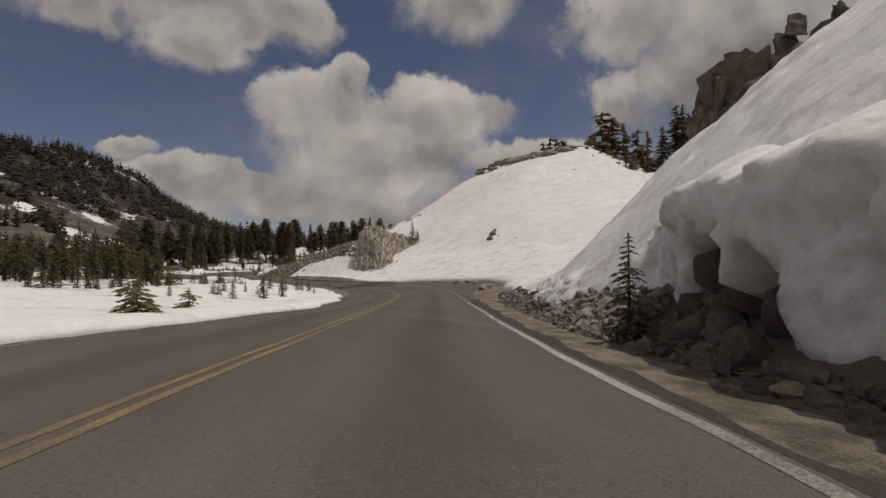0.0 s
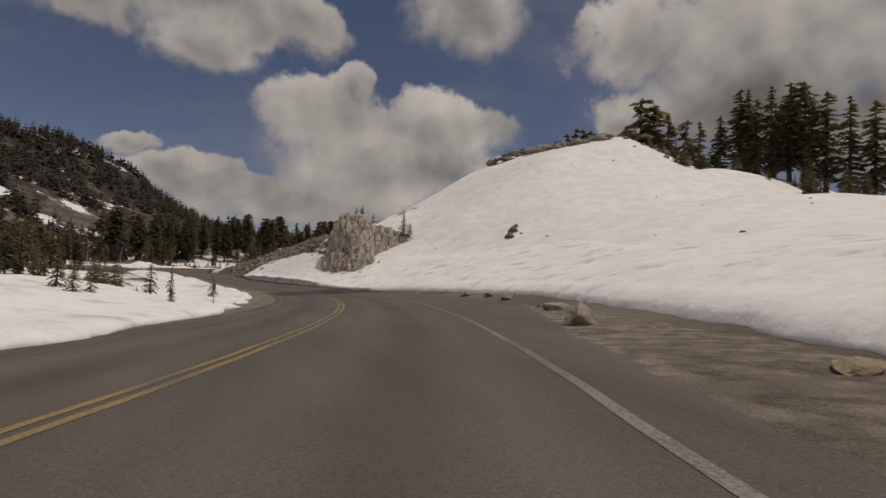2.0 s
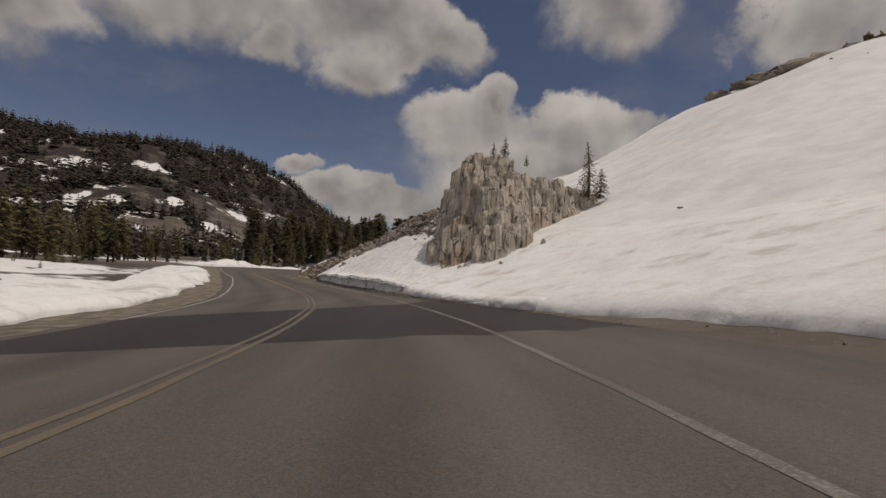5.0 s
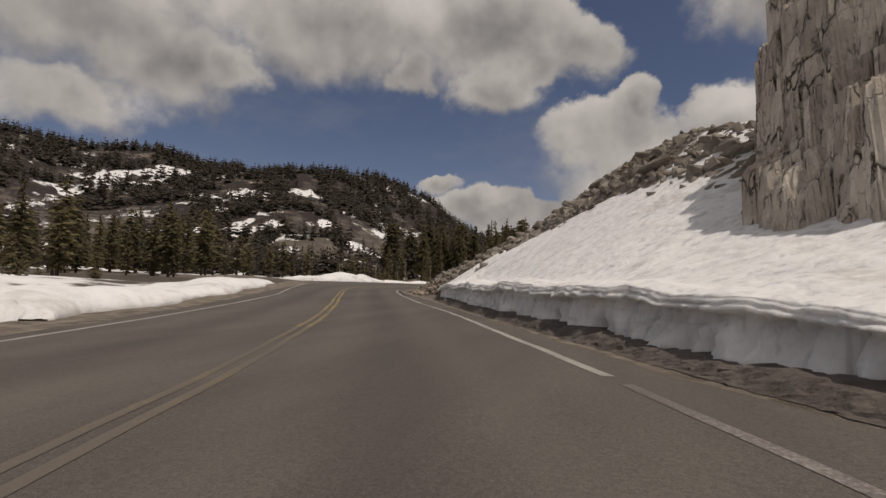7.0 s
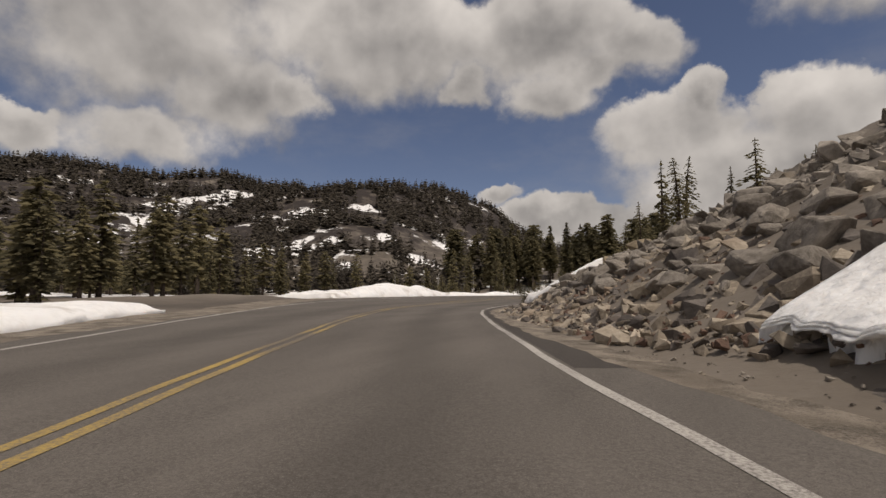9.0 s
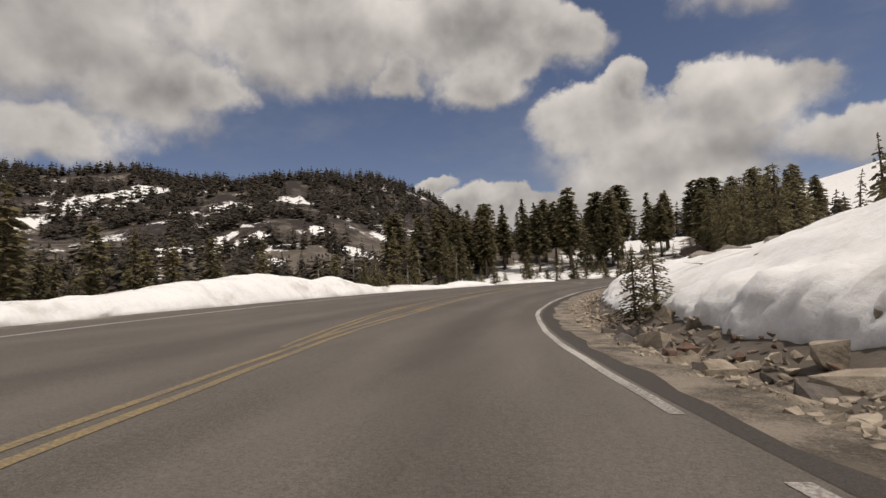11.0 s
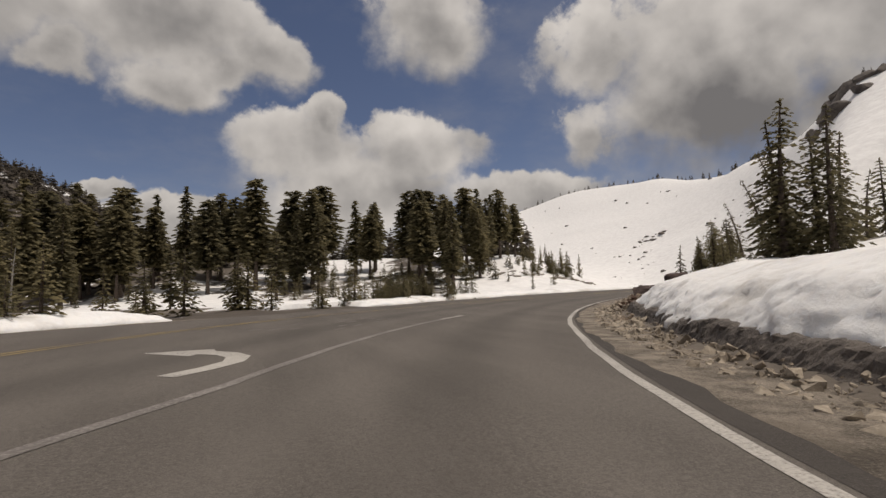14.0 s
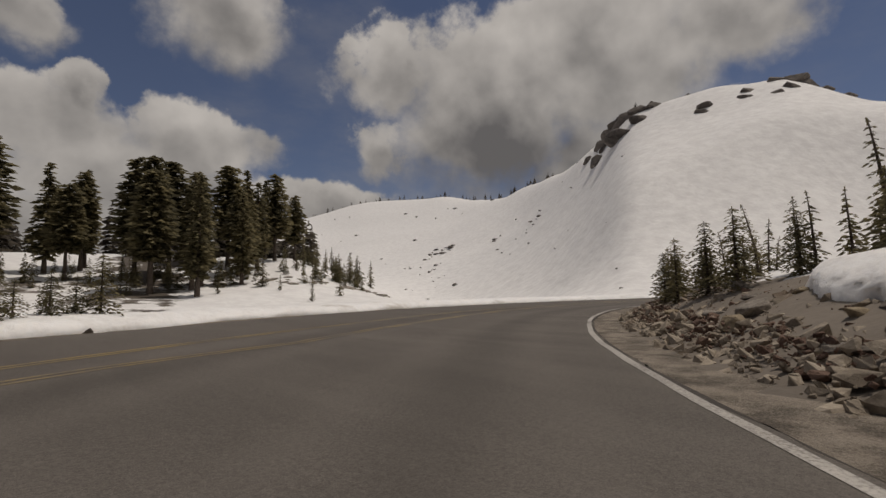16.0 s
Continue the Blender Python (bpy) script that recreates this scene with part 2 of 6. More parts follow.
def needles(name, dark, light):
    m = bpy.data.materials.new(name)
    m.use_nodes = True
    g = Graph(m.node_tree)
    island = g.add("ShaderNodeNewGeometry").outputs["Random Per Island"]
    shift = g.add("ShaderNodeObjectInfo").outputs["Random"]
    at = g.add("ShaderNodeTexCoord").outputs["Object"]
    fac = g.math("ADD", g.math("MULTIPLY", island, 0.45), g.math("MULTIPLY_ADD", shift, 0.35, g.math("MULTIPLY", g.noise(at, 14.0, 3.0), 0.3)))
    bsdf = g.add("ShaderNodeBsdfPrincipled")
    m.node_tree.links.new(g.mix(g.ramp(fac, 0.2, 0.95), dark, light), bsdf.inputs["Base Color"])
    bsdf.inputs["Roughness"].default_value = 0.75
    bsdf.inputs["Specular IOR Level"].default_value = 0.2
    through_light = g.add("ShaderNodeBsdfTranslucent", bsdf.inputs["Base Color"].links[0].from_socket)
    both = g.add("ShaderNodeMixShader", 0.48, bsdf.outputs[0], through_light.outputs[0])
    g.add("ShaderNodeOutputMaterial", both.outputs[0])
    return m


def cliff_surface(name, dark, light, seam):
    """Rock split into upright slabs: tone by slab, dark upright seams, stained faces."""
    m = bpy.data.materials.new(name)
    m.use_nodes = True
    g = Graph(m.node_tree)
    at = g.add("ShaderNodeTexCoord").outputs["Object"]
    bent = g.add("ShaderNodeVectorMath", at, g.add("ShaderNodeVectorMath", g.add("ShaderNodeTexNoise", at).outputs[1], (0.14, 0.14, 0.14), operation="MULTIPLY").outputs[0], operation="ADD").outputs[0]
    tall = g.add("ShaderNodeVectorMath", bent, (1.0, 1.0, 0.22), operation="MULTIPLY").outputs[0]
    slab = g.add("ShaderNodeTexVoronoi", tall)
    slab.inputs["Scale"].default_value = 2.6
    rim = g.add("ShaderNodeTexVoronoi", tall)
    rim.feature = "DISTANCE_TO_EDGE"
    rim.inputs["Scale"].default_value = 2.6
    thin = g.add("ShaderNodeTexVoronoi", g.add("ShaderNodeVectorMath", bent, (1.0, 1.0, 0.16), operation="MULTIPLY").outputs[0])
    thin.feature = "DISTANCE_TO_EDGE"
    thin.inputs["Scale"].default_value = 7.0
    tone = g.math("ADD", g.math("MULTIPLY", g.add("ShaderNodeSeparateXYZ", slab.outputs["Color"]).outputs[0], 0.35), g.math("MULTIPLY", g.noise(at, 1.3, 7.0, 0.65), 0.75))
    col = g.mix(g.ramp(tone, 0.28, 0.78), dark, light)
    col = g.mix(g.math("MULTIPLY", g.ramp(g.noise(at, 0.45, 5.0, 0.6), 0.52, 0.7), 0.5), col, tuple(0.62 * a + 0.03 for a in light[:1]) + (0.27, 0.20))
    crack = g.math("MAXIMUM", g.ramp(rim.outputs["Distance"], 0.045, 0.005), g.math("MULTIPLY", g.ramp(thin.outputs["Distance"], 0.04, 0.0), 0.4))
    crack = g.math("MULTIPLY", crack, g.ramp(g.noise(at, 1.9, 4.0), 0.42, 0.62))
    col = g.mix(crack, col, seam)
    bsdf = g.add("ShaderNodeBsdfPrincipled")
    m.node_tree.links.new(col, bsdf.inputs["Base Color"])
    bsdf.inputs["Roughness"].default_value = 0.92
    bsdf.inputs["Specular IOR Level"].default_value = 0.25
    relief = g.math("SUBTRACT", g.math("ADD", g.math("MULTIPLY", g.noise(at, 9.0, 8.0, 0.65), 0.5), tone), g.math("MULTIPLY", crack, 1.2))
    b = g.add("ShaderNodeBump", 0.9, 0.12)
    m.node_tree.links.new(relief, b.inputs["Height"])
    m.node_tree.links.new(b.outputs[0], bsdf.inputs["Normal"])
    g.add("ShaderNodeOutputMaterial", bsdf.outputs[0])
    return m


ASPHALT = asphalt_surface("asphalt", (0.088, 0.077, 0.068), (0.142, 0.126, 0.112))
WET = asphalt_surface("damp_asphalt", (0.034, 0.029, 0.027), (0.058, 0.050, 0.046), 0.55)
EDGE = asphalt_surface("new_asphalt_edge", (0.055, 0.047, 0.042), (0.082, 0.072, 0.064))
GRAVEL = surface("gravel", (0.10, 0.084, 0.068), (0.33, 0.283, 0.232), 2.2, 0.95, 1.0, 46.0, (0.20, 0.168, 0.135), (0.38, 0.62))
WHITE = paint("white_paint", (0.54, 0.51, 0.465), (0.12, 0.105, 0.095), 0.37)
FAINT = paint("faded_white_paint", (0.40, 0.37, 0.34), (0.12, 0.105, 0.095), 0.46)
GHOST = paint("ghost_paint", (0.30, 0.275, 0.25), (0.12, 0.105, 0.095), 0.53)
YELLOW = paint("yellow_paint", (0.49, 0.335, 0.085), (0.13, 0.11, 0.09), 0.44)
WORN_YELLOW = paint("worn_yellow_paint", (0.36, 0.26, 0.10), (0.13, 0.11, 0.09), 0.52)
GROUND = covered_ground()
SNOW = snowy(surface("snow", (0.70, 0.69, 0.685), (0.87, 0.865, 0.86), 1.3, 0.7, 0.8, 9.0, (0.60, 0.575, 0.545), (0.25, 0.6)), 0.22)
ICE = snowy(surface("old_snow", (0.74, 0.735, 0.73), (0.89, 0.89, 0.89), 2.2, 0.55, 0.9, 8.0, (0.68, 0.66, 0.64), (0.3, 0.62)), 0.22)


def fluted_snow():
    """Snow cut upright by the plough: melt flutes, whiter ridges, greyer grooves, dirty crust lines."""
    m = snowy(surface("fluted_snow", (0.70, 0.69, 0.685), (0.87, 0.865, 0.86), 1.3, 0.65, 0.6, 9.0, (0.62, 0.60, 0.575), (0.25, 0.6)), 0.18)
    g = Graph(m.node_tree, False)
    bsdf = next(n for n in g.tree.nodes if n.type == "BSDF_PRINCIPLED")
    was = bsdf.inputs["Base Color"].links[0].from_socket
    at = g.add("ShaderNodeTexCoord").outputs["Object"]
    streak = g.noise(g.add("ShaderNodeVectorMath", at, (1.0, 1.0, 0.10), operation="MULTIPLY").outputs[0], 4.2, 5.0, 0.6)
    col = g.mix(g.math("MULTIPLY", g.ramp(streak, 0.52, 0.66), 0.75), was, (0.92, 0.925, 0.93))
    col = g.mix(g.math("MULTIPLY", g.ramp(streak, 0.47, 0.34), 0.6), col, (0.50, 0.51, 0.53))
    crust = g.noise(g.add("ShaderNodeVectorMath", at, (0.12, 0.12, 1.0), operation="MULTIPLY").outputs[0], 9.0, 4.0, 0.6)
    col = g.mix(g.math("MULTIPLY", g.ramp(crust, 0.58, 0.70), 0.4), col, (0.44, 0.43, 0.42))
    g.tree.links.new(col, bsdf.inputs["Base Color"])
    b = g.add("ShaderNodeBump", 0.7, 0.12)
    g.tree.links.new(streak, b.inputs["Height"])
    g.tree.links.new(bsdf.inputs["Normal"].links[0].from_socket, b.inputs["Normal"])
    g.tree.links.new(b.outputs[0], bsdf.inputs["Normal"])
    return m


WALL_SNOW = fluted_snow()
ROCK = surface("grey_rock", (0.125, 0.108, 0.091), (0.37, 0.33, 0.285), 1.1, 0.9, 0.8, 12.0, (0.24, 0.20, 0.155), per_object=0.55)
DARK_ROCK = surface("dark_rock", (0.065, 0.056, 0.052), (0.20, 0.175, 0.155), 1.0, 0.9, 0.8, 10.0, (0.12, 0.095, 0.08), per_object=0.4)
OUTCROP = cliff_surface("fractured_rock", (0.33, 0.292, 0.248), (0.66, 0.60, 0.525), (0.08, 0.066, 0.055))
CRAG_ROCK = surface("crag_rock", (0.06, 0.047, 0.038), (0.21, 0.172, 0.138), 1.4, 0.9, 1.0, 6.0, (0.16, 0.12, 0.09), per_object=0.3)
DIRT = surface("wet_dirt", (0.065, 0.055, 0.049), (0.18, 0.155, 0.136), 3.0, 0.8, 1.0, 18.0, (0.14, 0.125, 0.115))
TAN_ROCK = surface("tan_rock", (0.20, 0.155, 0.10), (0.42, 0.35, 0.25), 1.2, 0.9, 0.6, 12.0, per_object=0.4)
RED_SOIL = surface("red_brown_soil", (0.085, 0.052, 0.040), (0.20, 0.13, 0.098), 2.5, 0.95, 0.9, 18.0, per_object=0.4)
PALE_ROCK = surface("pale_tan_rock", (0.17, 0.138, 0.105), (0.46, 0.395, 0.315), 1.1, 0.9, 0.8, 12.0, (0.25, 0.19, 0.14), per_object=0.6)
RED_ROCK = surface("purple_brown_rock", (0.045, 0.032, 0.030), (0.125, 0.090, 0.080), 1.2, 0.9, 0.9, 9.0, (0.16, 0.12, 0.10), per_object=0.2)
BARK = surface("bark", (0.05, 0.038, 0.030), (0.16, 0.125, 0.10), 5.0, 0.95, 0.8, 30.0)
SNAG = surface("bleached_wood", (0.20, 0.185, 0.165), (0.40, 0.375, 0.34), 5.0, 0.9, 0.6, 30.0)
NEEDLES = needles("conifer_needles", (0.095, 0.085, 0.050), (0.245, 0.208, 0.112))
# far trees: the haze of distance is put into this paler, flatter colour
FAR_NEEDLES = needles("distant_needles", (0.082, 0.071, 0.060), (0.165, 0.140, 0.108))
STEEL = surface("galvanised_steel", (0.30, 0.30, 0.30), (0.45, 0.45, 0.44), 4.0, 0.5, 0.1, 20.0, metal=0.7)
SIGN_RED = surface("red_reflector", (0.12, 0.035, 0.025), (0.20, 0.06, 0.04), 4.0, 0.5, 0.05, 20.0)
SIGN_WHITE = surface("white_reflector", (0.62, 0.61, 0.58), (0.75, 0.74, 0.70), 4.0, 0.5, 0.05, 20.0)

# ---------------------------------------------------------------- the road's line
LENGTH, REACH = 197.51, 290.0
HEADING = [16.41, 16.86, 17.1, 17.12, 16.47, 14.86, 12.56, 10.08, 7.21, 4.09, 0.69, -2.88, -6.71, -10.44, -14.36, -17.71, -19.72, -21.12, -21.91, -21.95, -21.16, -19.48, -16.79, -13.41, -9.26, -3.86, 2.31, 8.44, 14.5, 20.05, 25.47, 31.24, 37.6, 44.04]
SLOPE = [-4.5, -3.52, -2.25, -2.5, -2.28, -2.18, -1.66, -0.97, 0.08, 1.3, 0.93, -0.4, 0.19, 1.83, 1.99, 1.14, 2.2]
BANK = [0.06, 0.25, 3.26, 4.3, 4.28, 3.85, 3.17, 2.63, 1.28, 0.22, -1.21, -2.74, -3.38, -2.97, -1.91, -1.44, -0.89]


def smooth_table(ys, x, span):
    """A smooth curve through ys, spread evenly over 0..span, at x; constant beyond."""
    ys = np.array(ys, float)
    step = span / (len(ys) - 1)
    m = np.gradient(ys, step)
    x = np.clip(x, 0, span)
    i = np.clip((x / step).astype(int), 0, len(ys) - 2)
    u = x / step - i
    return (2 * u**3 - 3 * u**2 + 1) * ys[i] + (u**3 - 2 * u**2 + u) * step * m[i] + (-2 * u**3 + 3 * u**2) * ys[i + 1] + (u**3 - u**2) * step * m[i + 1]


S = np.arange(-20.0, REACH, 0.25)
over = np.clip(S - LENGTH, 0, None)
HEAD = smooth_table(HEADING, S, LENGTH) + 1.07 * np.minimum(over, 20) + 1.6 * np.clip(over - 20, 0, 34)
GRADE = smooth_table(SLOPE, S, LENGTH) / 100
TILT = smooth_table(BANK, S, LENGTH)
DIRS = np.stack([np.sin(np.radians(HEAD)) * np.sqrt(1 - GRADE**2), np.cos(np.radians(HEAD)) * np.sqrt(1 - GRADE**2), GRADE], 1)
LINE = np.concatenate([[[0, 0, 0]], np.cumsum((DIRS[1:] + DIRS[:-1]) / 2 * 0.25, 0)])
LINE += np.array([-0.01, -0.035, -0.8]) - LINE[np.argmin(np.abs(S))]
SIDE = np.stack([np.cos(np.radians(HEAD)), -np.sin(np.radians(HEAD))], 1)
CROSS = np.tan(np.radians(TILT))


def along(s, lat, up=0.0):
    """World points at distance s along the road, lat metres to its right and up metres above its surface."""
    s, lat, up = np.broadcast_arrays(np.asarray(s, float), np.asarray(lat, float), np.asarray(up, float))
    x = np.interp(s, S, LINE[:, 0]) + lat * np.interp(s, S, SIDE[:, 0])
    y = np.interp(s, S, LINE[:, 1]) + lat * np.interp(s, S, SIDE[:, 1])
    z = np.interp(s, S, LINE[:, 2]) + np.clip(lat, -9, 9) * np.interp(s, S, CROSS) + up
    return np.stack([x, y, z], -1)


def near(x, y):
    """For points of the plan: the distance along the road and to its right."""
    x, y = np.asarray(x, float).ravel(), np.asarray(y, float).ravel()
    s, lat = np.empty(len(x)), np.empty(len(x))
    L2, S2 = LINE[::6], S[::6]
    for a in range(0, len(x), 20000):
        b = slice(a, a + 20000)
        d2 = (x[b, None] - L2[None, :, 0])**2 + (y[b, None] - L2[None, :, 1])**2
        s[b] = S2[np.argmin(d2, 1)]
    for _ in range(2):
        h = np.radians(np.interp(s, S, HEAD))
        dx, dy = x - np.interp(s, S, LINE[:, 0]), y - np.interp(s, S, LINE[:, 1])
        ahead = dx * np.sin(h) + dy * np.cos(h)
        lat[:] = dx * np.cos(h) - dy * np.sin(h)
        s = np.clip(s + np.clip(ahead, -2, 2), S[0], S[-1])
    far = np.hypot(dx, dy)
    lat = np.sign(lat) * np.maximum(np.abs(lat), far)
    return s, lat


def fbm(x, y, scale, octaves=4, seed=0.0):
    """Cheap smooth noise of about -1..1 from rotated sine products."""
    out, amp, total = np.zeros_like(np.asarray(x, float)), 1.0, 0.0
    for k in range(octaves):
        a = 0.9 + 1.7 * k + seed
        u = (np.cos(a) * x + np.sin(a) * y) / scale
        v = (-np.sin(a) * x + np.cos(a) * y) / scale
        out += amp * np.sin(u * 2.1 + 1.3 * np.sin(v * 1.7 + a) + a) * np.cos(v * 1.9 + 1.1 * np.sin(u * 1.3 + 2 * a))
        total += amp
        amp, scale = amp * 0.55, scale * 0.47
    return out / total


# rise of the ground to the right of the road: a row for each distance along it, a column for each distance to the right
RISE_S = [8, 12, 17, 22, 26, 50, 70, 80, 92, 108, 124, 138, 150, 180, 194, 204]
RISE_LAT = [2.6, 3.6, 5, 8, 12, 18, 30, 45, 65, 85]
RISE = [
    (0, 0.3, 2.2, 5.6, 8.9, 10.8, 11, 11, 11, 11), (0, 0.3, 1.95, 5.5, 9.2, 11.3, 11.5, 11, 11, 11), (0, 0.2, 1.55, 4.9, 8.6, 10.8, 11, 10, 9, 9), (0, 0, 0.7, 2.1, 4.2, 5.9, 6.4, 6.8, 8, 9), (0, 0, 0, 0.5, 1.3, 2.6, 4.6, 6.5, 8.5, 10),
    (0, 0, 0.0, 0.6, 1.9, 3.6, 6.0, 7.3, 8.2, 9), (0, 0, 0.0, 0.8, 2.3, 4.5, 9.3, 13.2, 15.8, 16.5), (0, 0, 0.15, 1.0, 2.5, 5.0, 12, 18, 23, 24), (0, 0.2, 0.8, 1.9, 3.8, 6.2, 14, 24.5, 32, 32),
    (0, 0.2, 1.1, 3.5, 7.5, 8.9, 14.3, 24, 35, 37), (0, 0.4, 1.5, 3.2, 5.9, 7.6, 10, 16, 24, 30), (0, 0.3, 1.3, 2.9, 4.2, 5.4, 8, 12, 16, 18), (0, 0.2, 1.15, 2.1, 3.3, 4.6, 5.6, 7, 8, 8), (0, 0.2, 0.9, 1.8, 2.5, 2.9, 3.4, 4, 4, 4),
    (0, 0.2, 0.8, 1.6, 2.4, 2.9, 3.4, 4, 4, 4), (0, 0.3, 1.0, 1.7, 2.3, 2.8, 3.2, 4, 4, 4),
]


def table2(rows, row_at, col_at, r, c):
    rows = np.array(rows, float)
    r, c = np.clip(r, row_at[0], row_at[-1]), np.clip(c, col_at[0], col_at[-1])
    i = np.clip(np.searchsorted(row_at, r, side="right") - 1, 0, len(row_at) - 2)
    j = np.clip(np.searchsorted(col_at, c, side="right") - 1, 0, len(col_at) - 2)
    u = (r - np.take(row_at, i)) / (np.take(row_at, i + 1) - np.take(row_at, i))
    v = (c - np.take(col_at, j)) / (np.take(col_at, j + 1) - np.take(col_at, j))
    u = u * u * (3 - 2 * u)
    return rows[i, j] * (1 - u) * (1 - v) + rows[i + 1, j] * u * (1 - v) + rows[i, j + 1] * (1 - u) * v + rows[i + 1, j + 1] * u * v


# two mountains as ridges round a point: azimuth, elevation of the crest seen from it, its distance
WEST = ((5.3, 96.5, -2.2), (-100, -80, -65, -59, -50, -42, -39, -32, -26, -21, -16, -12, -8, -2, 10), (7, 9.8, 10.8, 11.9, 11.4, 12.3, 11.4, 11.0, 12.0, 11.6, 10.0, 7.2, 4.9, 2.2, 0.4),
        (830, 830, 835, 835, 830, 760, 730, 670, 690, 760, 780, 770, 760, 750, 750), 0.42)
EAST = ((6.3, 188.1, -1.1), (0, 12, 22, 30, 35, 44, 51, 58, 63, 67, 73, 78, 84, 90, 115, 135), (0.5, 4, 8.5, 10.2, 11.8, 12.4, 12.6, 16.0, 19.6, 20.3, 20.6, 20.5, 17.4, 15.5, 11, 3),
        (500, 640, 660, 650, 615, 500, 350, 230, 160, 155, 150, 147, 142, 135, 125, 125), 0.25)
# lasting snow on the western mountain: place and reach
MOUNTAIN_SNOW = [(-262, 471, 17), (-233, 471, 19), (-200, 510, 12), (-338, 589, 18), (-314, 585, 15), (-276, 610, 18), (-283, 439, 20), (-468, 483, 16), (-182, 417, 13), (-320, 333, 26), (-495, 556, 36), (-455, 592, 40), (-250, 452, 12), (-300, 560, 14)]
VIEW = (-3.7, 173.7, -1.4)


def ridge(x, y, spec):
    (cx, cy, cz), azs, els, dists, foot = spec
    a, r = np.degrees(np.arctan2(x - cx, y - cy)), np.hypot(x - cx, y - cy)
    e, d = np.interp(a, azs, els), np.interp(a, azs, dists)
    top = cz + d * np.tan(np.radians(e))
    u = np.clip((r / d - foot) / (1 - foot), 0, 1)
    rise = np.where(r < d, u**1.35, np.clip(1 - (r / d - 1) * 0.9, 0, 1))
    inside = np.clip(np.minimum(a - azs[0], azs[-1] - a) / 6, 0, 1)
    return top * rise * inside


def terrain(x, y):
    """Height of the ground, and its shares of snow and scrub."""
    x, y = np.asarray(x, float), np.asarray(y, float)
    shape = x.shape
    x, y = x.ravel(), y.ravel()
    s, lat = near(x, y)
    base = along(s, lat)[:, 2]
    right = lat > 0
    z = base - 0.1 + np.where(right, table2(RISE, RISE_S, RISE_LAT, s, lat), 0.0)
    off = np.clip((np.abs(lat) - 6) / 6, 0, 1)
    z += off * (0.25 * fbm(x, y, 9.0, 4) + np.clip(np.abs(lat) / 40, 0, 1) * 1.1 * fbm(x, y, 34.0, 4, 2.0))
    left = np.clip(-lat - 7, 0, None)
    z += np.where(right, 0, 0.9 * np.clip(left / 8, 0, 1) * np.clip((62 - s) / 12, 0, 1) - 0.012 * np.clip(left - 10, 0, 60) + 0.012 * np.clip(left - 90, 0, 200))
    va, vr = np.degrees(np.arctan2(x - VIEW[0], y - VIEW[1])), np.hypot(x - VIEW[0], y - VIEW[1])
    w, e = ridge(x, y, WEST), ridge(x, y, EAST)
    e = e * np.clip((np.abs(lat) - 9) / 34, 0, 1)
    w += np.clip(w / 30, 0, 1) * 12 * fbm(x, y, 100.0, 5, 1.0)
    e += np.clip(e / 25, 0, 1) * 4 * fbm(x, y, 70.0, 5, 3.0)
    # the mound that carries the stand of tall trees
    mound = np.clip((vr - 74) / 85, 0, 1)
    z += 13 * mound * mound * (3 - 2 * mound) * np.clip((va + 26) / 16, 0, 1) * np.clip((40 - va) / 12, 0, 1) * ~right
    high = np.where(right & (s < 125), 0.0, np.maximum(w, e))
    z = z * (1 - np.clip(high / 15, 0, 1)) + high
    # shares
    snow = np.full(len(x), 0.50)
    snow = np.where(right, 0.62, snow)
    snow = np.where(right & (s < 17) & (lat > 4.2), 1.5, snow)
    snow = np.where(~right & (s > 50) & (s < 150) & (lat > -60), 0.56, snow)
    snow = np.where(~right & (s > 124) & (s < 144) & (lat > -40), 0.12, snow)
    snow = np.where(right & (s > 16) & (s < 104), 1.7, snow)
    snow = np.where(right & (s > 40) & (s < 106) & (z > 23), 0.85, snow)
    snow = np.where(~right & (s < 66) & (lat > -34), 1.3, snow)
    snow = np.where(w > 6, 0.35 - 0.06 * np.clip((w - 20) / 60, 0, 1), snow)
    for mx, my, mr in MOUNTAIN_SNOW:
        snow = np.where((w > 6) & (np.hypot(x - mx, (y - my) * 0.8) < 0.62 * mr * (1 + 0.5 * fbm(x, y, 12.0, 2, 4.0))), 0.95, snow)
    snow = np.where((e > 3) & (e > w), 1.25 - 0.35 * np.clip((e - 60) / 40, 0, 1), snow)
    snow = np.where(((e > 0.2) & (s > 196)) | ((lat < -9) & (s > 192) & (va > 21)), 1.25, snow)
    snow = np.where(np.abs(lat) < 5.5, -1.0, snow)
    snow = np.where(right & (lat < 3.6) & (s < 18), -1.0, snow)
    snow = np.where(right & (lat < 7.4) & (s > 27) & (s < 74), -1.0, snow)
    snow = np.where(right & (s > 104) & (s < 141) & (lat < 16), -0.2, snow)
    scrub = np.where(w > 5, np.interp(w, [5, 30, 50, 80], [0.15, 0.5, 1.1, 1.3]), np.where(right, 0.25, 0.45))
    return z.reshape(shape), snow.reshape(shape), scrub.reshape(shape), s.reshape(shape), lat.reshape(shape)


def mesh(name, verts, faces, material=None, smooth=False):
    me = bpy.data.meshes.new(name)
    me.from_pydata(np.asarray(verts, float).reshape(-1, 3).tolist(), [], faces if isinstance(faces, list) else np.asarray(faces).tolist())
    if material:
        me.materials.append(material)
    if smooth:
        me.polygons.foreach_set("use_smooth", np.ones(len(me.polygons), bool))
    me.update()
    return me


def quads(n, m, loop=False):
    """Faces of a grid of n rows of m vertices."""
    i, j = np.meshgrid(np.arange(n - 1), np.arange(m - 1), indexing="ij")
    a = (i * m + j).ravel()
    return np.stack([a, a + 1, a + m + 1, a + m], 1)


